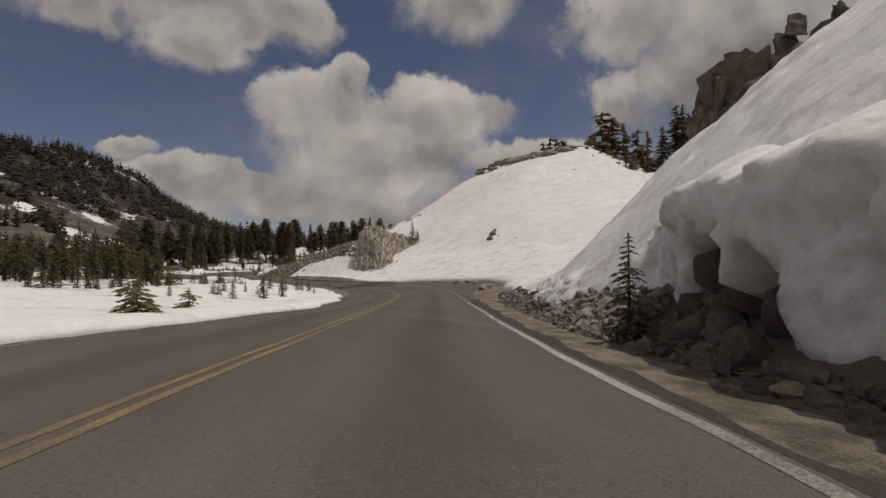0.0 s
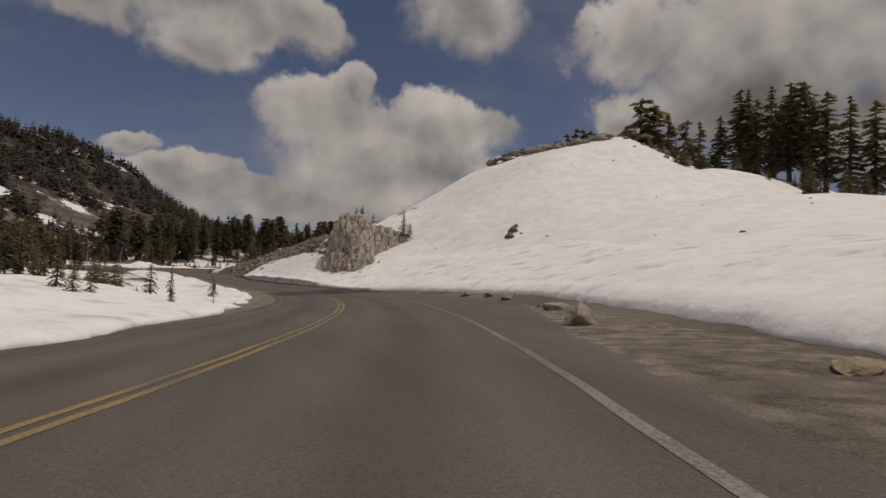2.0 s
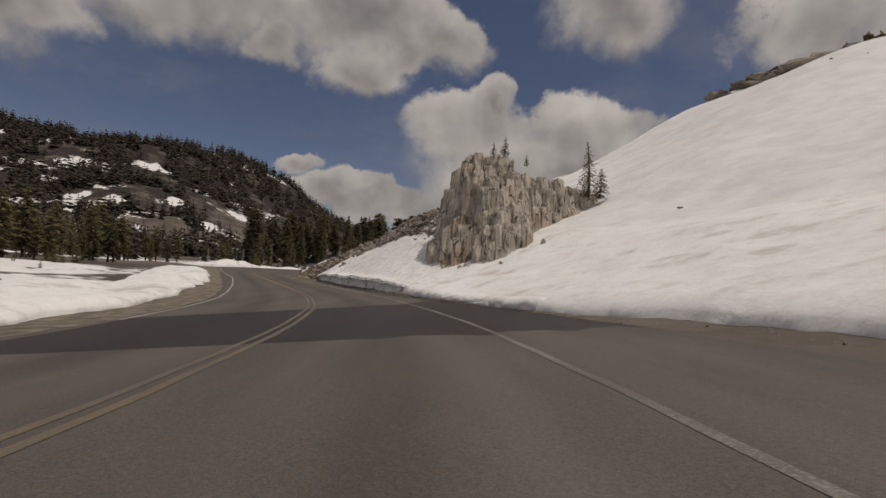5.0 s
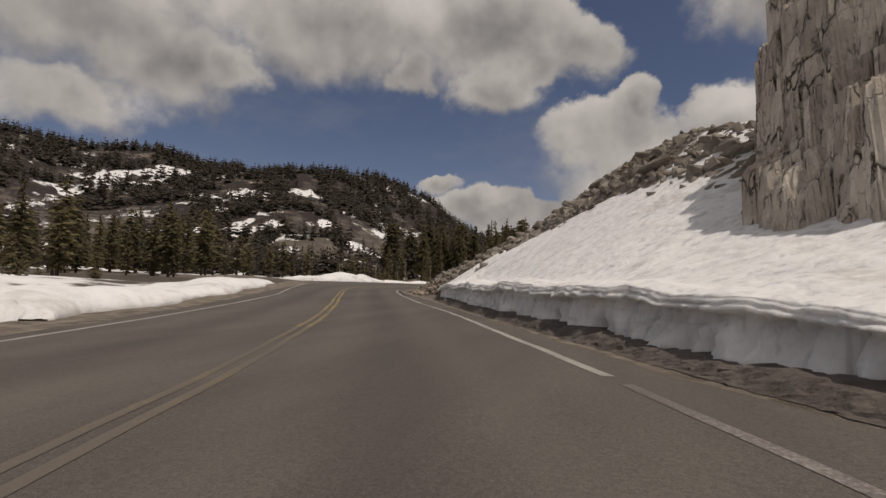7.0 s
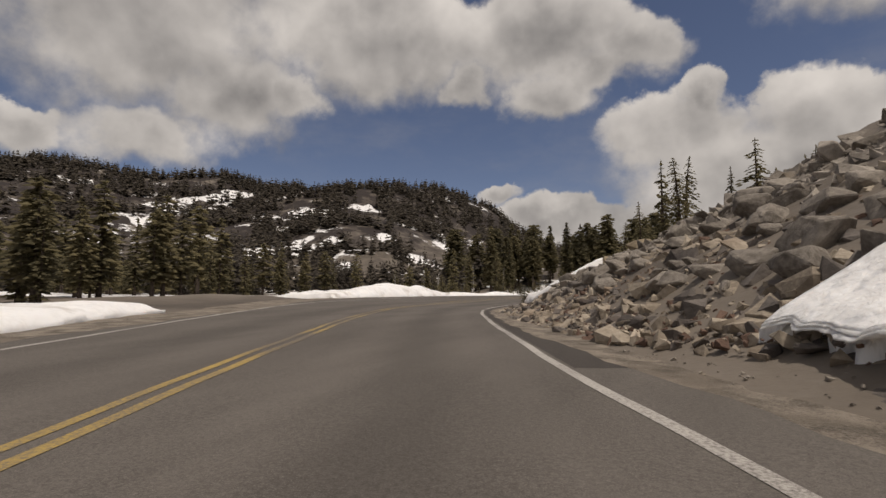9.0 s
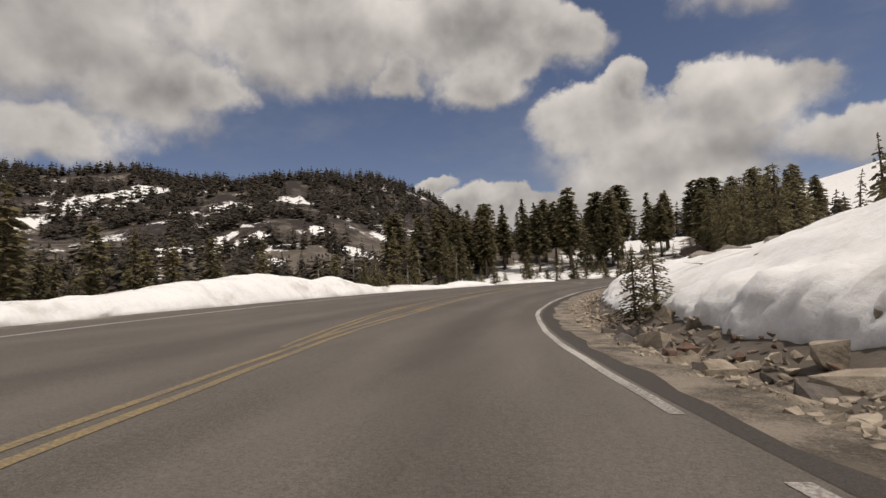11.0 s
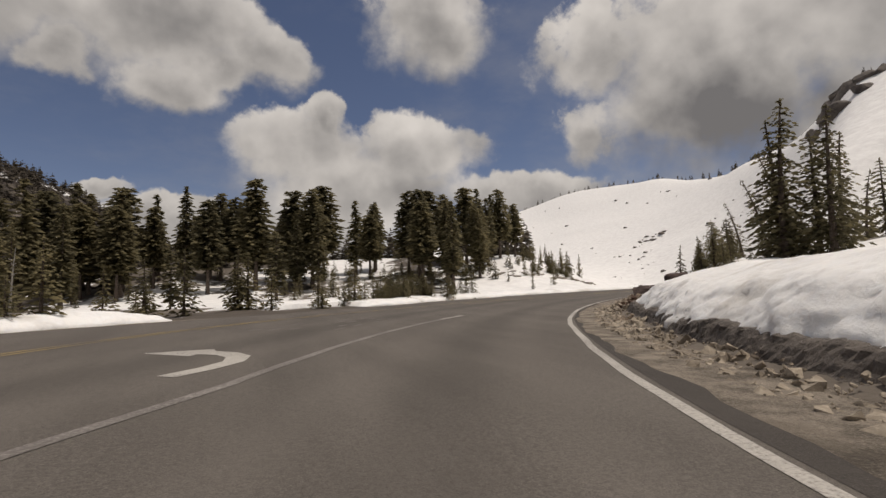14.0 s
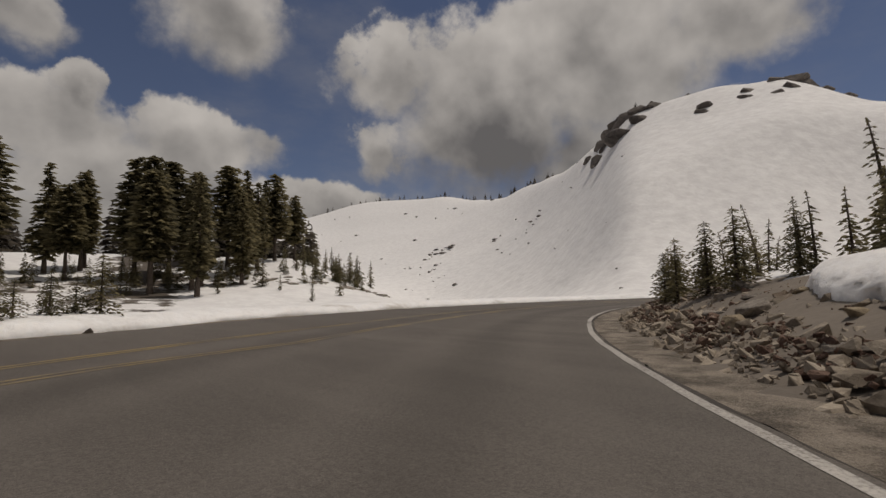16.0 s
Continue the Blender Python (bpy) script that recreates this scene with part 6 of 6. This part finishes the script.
for k in range(30):
    a, r = rng.uniform(-22, 27), rng.uniform(96, 118)
    if 6.2 < a < 9.2 or 12.8 < a < 15:
        continue
    x, y = VIEW[0] + r * math.sin(radians(a)), VIEW[1] + r * math.cos(radians(a))
    plant(TALL[int(rng.integers(4))], x, y, (VIEW[2] + r * math.tan(radians(rng.uniform(9.4, 12.2))) - float(ground_z(x, y))) / 20, float(rng.uniform(0, 360)))
for k in range(20):
    a, r = rng.uniform(-24, 29), rng.uniform(112, 165)
    if 6.6 < a < 9 or 13 < a < 14.8:
        continue
    x, y = VIEW[0] + r * math.sin(radians(a)), VIEW[1] + r * math.cos(radians(a))
    plant(TALL[int(rng.integers(4))], x, y, float(rng.uniform(0.6, 0.95)), float(rng.uniform(0, 360)))
for k in range(56):
    a, r = rng.uniform(-22, 33), rng.uniform(80, 150)
    x, y = VIEW[0] + r * math.sin(radians(a)), VIEW[1] + r * math.cos(radians(a))
    if abs(float(near(x, y)[1][0])) < 22:
        continue
    plant(YOUNG[int(rng.integers(3))], x, y, float(rng.uniform(0.5, 1.3)), float(rng.uniform(0, 360)))
# bushes along the edge outside the bend
for k in range(22):
    a, r = rng.uniform(28, 36.5), rng.uniform(118, 160)
    x, y = VIEW[0] + r * math.sin(radians(a)), VIEW[1] + r * math.cos(radians(a))
    plant(YOUNG[int(rng.integers(3))], x, y, float(rng.uniform(0.9, 1.6)), float(rng.uniform(0, 360)))
for k in range(42):
    s = rng.uniform(166, 202)
    lat = float(lane_left(np.array([s]))[0]) - 1.8 - abs(rng.normal(0, 1.6))
    x, y = on_road(s, lat)
    plant(YOUNG[2], x, y, float(rng.uniform(0.3, 0.75)), float(rng.uniform(0, 360)))
for s, lat, sc in [(214, 4.2, 0.5), (216, 4.0, 0.45), (218, 4.2, 0.5), (212, 4.7, 0.5), (220, 4.3, 0.5), (210.4, 5.0, 0.5), (222, 4.4, 0.45), (224.5, 4.2, 0.5)]:
    x, y = on_road(s, lat)
    plant(HEMLOCK[2], x, y, sc, float(rng.uniform(0, 360)))
for k in range(52):
    s = rng.uniform(199.5, 208.5)
    x, y = on_road(s, -9.9 - abs(rng.normal(0, 1.7)))
    plant(HEMLOCK[2], x, y, float(rng.uniform(0.3, 0.52)), float(rng.uniform(0, 360)), 0.15)
for k in range(34):
    x, y = on_road(rng.uniform(122, 152), rng.uniform(-48, -17))
    plant(SLENDER[int(rng.integers(3))], x, y, float(rng.uniform(0.35, 0.85)), float(rng.uniform(0, 360)))
for k in range(75):
    x = rng.uniform(8, 64)
    y = 284 - 0.26 * (x - 13) + rng.normal(0, 4.5)
    FAR_YOUNG.append((float(x), float(y), float(rng.uniform(1.8, 4.6))))
# seedlings on the snowfield beside the first straight
for k in range(34):
    s = rng.uniform(20, 66)
    lat = -9 - abs(rng.normal(0, 9))
    x, y = on_road(s, lat)
    plant(YOUNG[int(rng.integers(3))], x, y, float(rng.uniform(0.12, 0.42)), float(rng.uniform(0, 360)), 0.0, z=float(ground_z(x, y)) + 0.15)
for s, lat, sc in [(11.5, -6.6, 0.6), (14.5, -6.9, 0.55), (12.7, -7.4, 0.75)]:
    x, y = on_road(s, lat)
    plant(SHRUB[0], x, y, sc * 1.1, float(rng.uniform(0, 360)), 0.0, z=float(along(s, lat)[2]) + 0.1)
# trees on the crest of the snow hill: place, kind and height of the top
for x, y, k, top in [(79.9, 114.7, 2, 40.5), (81.5, 112.5, 0, 39.0), (83, 110, 1, 36.5), (70.8, 125.8, 1, 35.8), (72, 124.5, 1, 35.4), (69.4, 127, 1, 34.6), (73.4, 123.6, 3, 34.8), (86.5, 95.6, 0, 37.2), (87.7, 95.0, 1, 37.4), (88.9, 87.7, 0, 36.2), (90, 86, 2, 36.0), (88.0, 90.5, 1, 36.4), (85.5, 99, 3, 33.0), (91, 83, 0, 33.5), (92, 80, 1, 32.0), (87, 92.6, 0, 34.5), (90.5, 89, 2, 35.0), (93, 77, 0, 30.5), (94, 74, 3, 29.5), (92, 70, 1, 30.5), (95, 66, 0, 33.5), (93, 62, 1, 28), (96, 58, 2, 27), (92, 54, 1, 26), (89, 84, 1, 32), (86, 88, 3, 31), (94, 50, 0, 25), (90, 46, 1, 23), (84.5, 103, 1, 33), (84, 106, 3, 34)]:
    plant(SLENDER[k % 3], x, y, (top - float(ground_z(x, y))) / 10, float(rng.uniform(0, 360)))
for k in range(70):
    a = rng.uniform(0, 1)
    x, y = 76 + 14 * a + rng.normal(0, 2.5), 118 - 66 * a + rng.normal(0, 3)
    FAR_YOUNG.append((float(x), float(y), float(rng.uniform(2, 6))))
# tree beside and firs on the outcrop
plant(HEMLOCK[1], 24.6, 96.9, 1.0, 40, 0.0, z=5.0)
plant(HEMLOCK[2], 25.3, 96.4, 0.55, 80, 0.0, z=4.8)
plant(YOUNG[2], 18.6, 98.9, 0.40, 10, 0.0, z=7.9)
plant(YOUNG[2], 17.7, 98.7, 0.28, 60, 0.0, z=7.8)
plant(YOUNG[2], 20.3, 98.9, 0.22, 120, 0.0, z=7.3)
# small fir in front of the rock cut
p = along(7.6, 2.85)
plant(YOUNG[0], float(p[0]), float(p[1]), 0.42, 30, 0.05, z=float(p[2]))
# firs above the banks of the right-hand bend: distance along, to the right, kind, scale, lean
for s, lat, k, sc in [(136, 10.5, 0, 1.0), (138.5, 11.5, 1, 1.1), (141, 11.2, 0, 0.8), (143, 10.2, 1, 0.9), (146, 9.6, 0, 0.8), (147.2, 3.3, 2, 0.42), (148.0, 3.9, 2, 0.4),
                      (158, 9.6, 2, 0.7), (160.5, 9.4, 0, 0.8), (163.0, 9.2, 2, 0.8), (165.5, 9.4, 1, 0.9), (168.0, 9.0, 0, 0.9), (170.5, 9.2, 2, 0.9), (172.5, 8.6, 0, 0.95),
                      (174.4, 8.2, 1, 1.1), (175.4, 7.6, 0, 1.05), (176.7, 7.3, 2, 0.95), (177.6, 7.8, 1, 1.15), (178.8, 8.2, 0, 1.0), (176.2, 8.6, 0, 1.1), (180.4, 8.0, 3, 0.6), (182.0, 7.6, 1, 0.45), (183.2, 7.9, 3, 0.5),
                      (185.5, 6.9, 1, 0.85), (186.4, 6.3, 0, 1.0), (187.1, 6.5, 1, 0.9), (186.9, 7.2, 2, 0.75), (188.6, 7.0, 2, 0.6), (190, 7.6, 3, 0.8), (191.6, 7.4, 3, 0.7), (189.4, 8.6, 1, 0.8),
                      (196.5, 6.8, 2, 0.5), (198.2, 7.2, 1, 0.6), (199.4, 6.6, 2, 0.55), (200.5, 7.4, 0, 0.75), (201.8, 7.0, 2, 0.6), (203.2, 7.8, 3, 1.15), (204.6, 6.6, 2, 0.5), (206.2, 7.2, 1, 0.8), (207.4, 6.6, 2, 0.6), (208.6, 7.2, 3, 1.0), (210.2, 6.2, 2, 0.55), (211.6, 6.6, 0, 0.7), (213.2, 5.8, 2, 0.5), (214.6, 6.4, 3, 0.8), (216.4, 5.4, 2, 0.5), (218, 6.0, 3, 0.65), (220, 5.4, 2, 0.45), (222.5, 5.0, 0, 0.4), (209.6, 9.6, 3, 1.1), (205.2, 9.8, 3, 1.2), (212, 10.5, 3, 1.0), (198.4, 6.1, 2, 0.6), (199.0, 6.6, 2, 0.85), (200.9, 6.7, 2, 0.85), (202.6, 6.7, 2, 0.8), (204.0, 7.2, 2, 0.95)]:
    x, y = on_road(s, lat)
    plant(HEMLOCK[k], x, y, sc * (0.68 if s > 195 else 1.0), float(rng.uniform(0, 360)) if k < 3 else float(rng.uniform(105, 170)), 0.08)
for k in range(18):
    s, lat = rng.uniform(197, 222), rng.uniform(5.2, 7.6)
    x, y = on_road(s, lat)
    tl = float(rng.choice([0, 0, -8, -14]))
    plant(YOUNG[int(rng.choice([1, 3, 2]))], x, y, float(rng.uniform(0.25, 0.55)), 200.0 if tl else float(rng.uniform(0, 360)), 0.08, (0, tl))
for k in range(40):
    s = rng.uniform(128, 216)
    lat = rng.uniform(10, 20)
    x, y = on_road(s, lat)
    plant(YOUNG[int(rng.integers(4))], x, y, float(rng.uniform(0.4, 1.1)), float(rng.uniform(0, 360)))
# trees left of the road in the middle distance
for k in range(95):
    a, r = rng.uniform(-66, -4), rng.uniform(84, 220)
    x, y = 8.3 + r * math.sin(radians(a)), 96.6 + r * math.cos(radians(a))
    if abs(float(near(x, y)[1][0])) < 34 or rng.uniform() < (0.7 if y > 188 and x > -80 else 0.1):
        continue
    plant(SLENDER[int(rng.integers(3))], x, y, float(rng.uniform(0.56, 1.2)), float(rng.uniform(0, 360)))
for k in range(70):
    a, r = rng.uniform(-64, -8), rng.uniform(78, 135)
    x, y = 8.3 + r * math.sin(radians(a)), 96.6 + r * math.cos(radians(a))
    if abs(float(near(x, y)[1][0])) < 34 or (y > 188 and rng.uniform() < 0.6):
        continue
    plant(SLENDER[int(rng.integers(3))], x, y, float(rng.uniform(0.6, 0.95)), float(rng.uniform(0, 360)))
for k in range(60):
    a, r = rng.uniform(-80, -30), rng.uniform(60, 130)
    x, y = 16 + r * math.sin(radians(a)), 50 + r * math.cos(radians(a))
    if abs(float(near(x, y)[1][0])) < 24:
        continue
    plant(SLENDER[int(rng.integers(3))], x, y, float(rng.uniform(0.5, 1.0)), float(rng.uniform(0, 360)))
for k in range(26):
    s, lat = rng.uniform(92, 142), rng.uniform(-46, -22)
    x, y = on_road(s, lat)
    plant(SLENDER[int(rng.integers(3))], x, y, float(rng.uniform(0.35, 0.6)), float(rng.uniform(0, 360)))
for k in range(70):
    s = rng.uniform(56, 135)
    lat = rng.uniform(-40, -15)
    x, y = on_road(s, lat)
    FAR_YOUNG.append((x, y, float(rng.uniform(0.8, 3.6))))


def dead_snag(x, y, height, seed):
    """A bare bleached trunk with broken branch stubs."""
    rng = np.random.default_rng(seed)
    root = new("dead_snag")
    root.location = (x, y, float(ground_z(x, y)) - 0.1)
    v, f = trunk_arrays(rng, height, 0.14, (rng.normal(0, 0.03), rng.normal(0, 0.03)), 6, 6)
    part("trunk", mesh("trunk", v, f, SNAG, True), root)
    for k in range(9):
        z, t, l = height * rng.uniform(0.35, 0.92), rng.uniform(0, 6.28), rng.uniform(0.25, 0.9)
        q, g2 = trunk_arrays(rng, l, 0.035, sides=4, rows=3)
        stub = part("branch", mesh("branch", q, g2, SNAG), root)
        stub.matrix_local = pose(0, 0, z, 68, 0, math.degrees(t))
    tagged(root, "bare bleached dead conifer trunk among the firs", "dead tree", "dead snags")


for x, y, height in [(-43.0, 222.7, 6.0), (-37.4, 225.6, 5.2), (-35.3, 226.5, 8.0), (-28.6, 228.9, 7.6), (-50.0, 214.0, 5.5)]:
    dead_snag(x, y, height, int(x * 7) % 97 + 3)


def woods(name, spots, heights, templates, label, material):
    """Distant woods: small rough conifers joined into one body."""
    rng = np.random.default_rng(9)
    V, F, n = [], [], 0
    for (x, y, z), h in zip(spots, heights):
        v, f = templates[int(rng.integers(len(templates)))]
        a = rng.uniform(0, 6.28)
        c, s = math.cos(a), math.sin(a)
        w = h * rng.uniform(0.8, 1.25)
        V.append(np.stack([(v[:, 0] * c - v[:, 1] * s) * w + x, (v[:, 0] * s + v[:, 1] * c) * w + y, v[:, 2] * h + z], 1))
        F.append(f + n)
        n += len(v)
    tagged(new(name, mesh(name, np.concatenate(V), np.concatenate(F), material)), label, "woods", kind="stuff")


rng = np.random.default_rng(31)
FARS = [crown_arrays(np.random.default_rng(60 + k), 1.0, 0.20, 6, 4, 1, 0.05, 0.3, size=2.2, gaps=0.0) for k in range(5)]
MIDS = [crown_arrays(np.random.default_rng(70 + k), 1.0, 0.19, 14, 6, 2, 0.06, 0.35, size=1.5, flat_top=0.4 * (k % 2), gaps=0.05) for k in range(5)]
TWIGS = [crown_arrays(np.random.default_rng(80 + k), 1.0, 0.22, 18, 8, 3, 0.02, 0.4, size=0.95, flat_top=0.2 * (k % 3), gaps=0.1) for k in range(5)]
p = np.array(FAR_YOUNG)
woods("young_woods", np.stack([p[:, 0], p[:, 1], ground_z(p[:, 0], p[:, 1]) - 0.1], 1), p[:, 2], TWIGS, "young firs scattered over snow and rock", NEEDLES)
# on the western mountain
a, r = rng.uniform(-95, 6, 10500), 1 - rng.uniform(0, 0.66, 10500)**1.35
d = np.interp(a, WEST[1], WEST[3]) * r * 1.03
x, y = 5.3 + d * np.sin(np.radians(a)), 96.5 + d * np.cos(np.radians(a))
keep = (fbm(x, y, 60.0, 4, 5.0) > 0.10 - 0.45 * np.clip((r - 0.62) / 0.3, 0, 1)) & (np.interp(a, WEST[1], WEST[2]) > 1.5)
x, y = x[keep], y[keep]
free = np.ones(len(x), bool)
for mx, my, mr in MOUNTAIN_SNOW:
    free &= np.hypot(x - mx, (y - my) * 0.8) > 0.7 * mr * rng.uniform(0.6, 1.2, len(x))
x, y = x[free], y[free]
woods("mountain_woods", np.stack([x, y, ground_z(x, y) - 0.5], 1), rng.uniform(6, 17, len(x)), FARS, "dark conifer woods on a distant brown mountainside", FAR_NEEDLES)
# in the valley before it
a, r = rng.uniform(-75, 2, 900), rng.uniform(190, 430, 900)
x, y = 8.3 + r * np.sin(np.radians(a)), 96.6 + r * np.cos(np.radians(a))
keep = fbm(x, y, 45.0, 3, 8.0) > 0.0
x, y = x[keep], y[keep]
woods("valley_woods", np.stack([x, y, ground_z(x, y) - 0.3], 1), rng.uniform(8, 17, len(x)), MIDS, "mixed conifer woods in the snowy valley", FAR_NEEDLES)
# behind the stand and on the crest of the eastern snow mountain
a, r = rng.uniform(-30, 30, 420), rng.uniform(150, 330, 420)
x, y = VIEW[0] + r * np.sin(np.radians(a)), VIEW[1] + r * np.cos(np.radians(a))
keep = (a < 16) | (r < 210)
x, y = x[keep], y[keep]
woods("back_woods", np.stack([x, y, ground_z(x, y) - 0.3], 1), rng.uniform(6, 14, len(x)), MIDS, "darker conifers behind the roadside stand", FAR_NEEDLES)
a = np.concatenate([rng.uniform(28, 56, 70), 60 + np.abs(rng.normal(0, 3, 14))])
d = np.interp(a, EAST[1], EAST[3]) * rng.normal(1.0, 0.012, len(a))
x, y = 6.3 + d * np.sin(np.radians(a)), 188.1 + d * np.cos(np.radians(a))
woods("crest_woods", np.stack([x, y, ground_z(x, y) - 0.3], 1), rng.uniform(2.5, 7, len(x)) * np.where(a > 56, 0.5, 1.0), MIDS, "sparse dark conifers along a snowy crest", FAR_NEEDLES)


# ---------------------------------------------------------------- road furniture


def marker_post(s, lat, height, head, head_material, label):
    root = new("marker_post")
    p = along(s, lat)
    root.location = (float(p[0]), float(p[1]), max(float(p[2]), float(ground_z(p[0], p[1]))) - 0.05)
    root.rotation_euler = (0, 0, radians(-float(np.interp(s, S, HEAD))))
    bm = bmesh.new()
    bmesh.ops.create_cone(bm, cap_ends=True, segments=8, radius1=0.025, radius2=0.022, depth=height, matrix=Matrix.Translation((0, 0, height / 2)))
    me = bpy.data.meshes.new("post")
    bm.to_mesh(me)
    bm.free()
    me.materials.append(STEEL)
    part("post", me, root, "thin steel post")
    bm = bmesh.new()
    bmesh.ops.create_cube(bm, size=1.0, matrix=Matrix.Translation((0, -0.035, height - head[1] / 2)) @ Matrix.Diagonal((head[0], 0.012, head[1], 1)))
    bmesh.ops.bevel(bm, geom=list(bm.edges), offset=0.004, segments=1, affect="EDGES")
    me = bpy.data.meshes.new("plate")
    bm.to_mesh(me)
    bm.free()
    me.materials.append(head_material)
    part("plate", me, root, "small reflector plate")
    return tagged(root, label, "marker post")


marker_post(49.5, -7.9, 1.2, (0.13, 0.3), SIGN_RED, "red reflector marker on a thin post in the snow")
marker_post(182.3, -35.8, 4.4, (0.4, 0.4), SIGN_WHITE, "pale sign on a thin post beyond the junction")
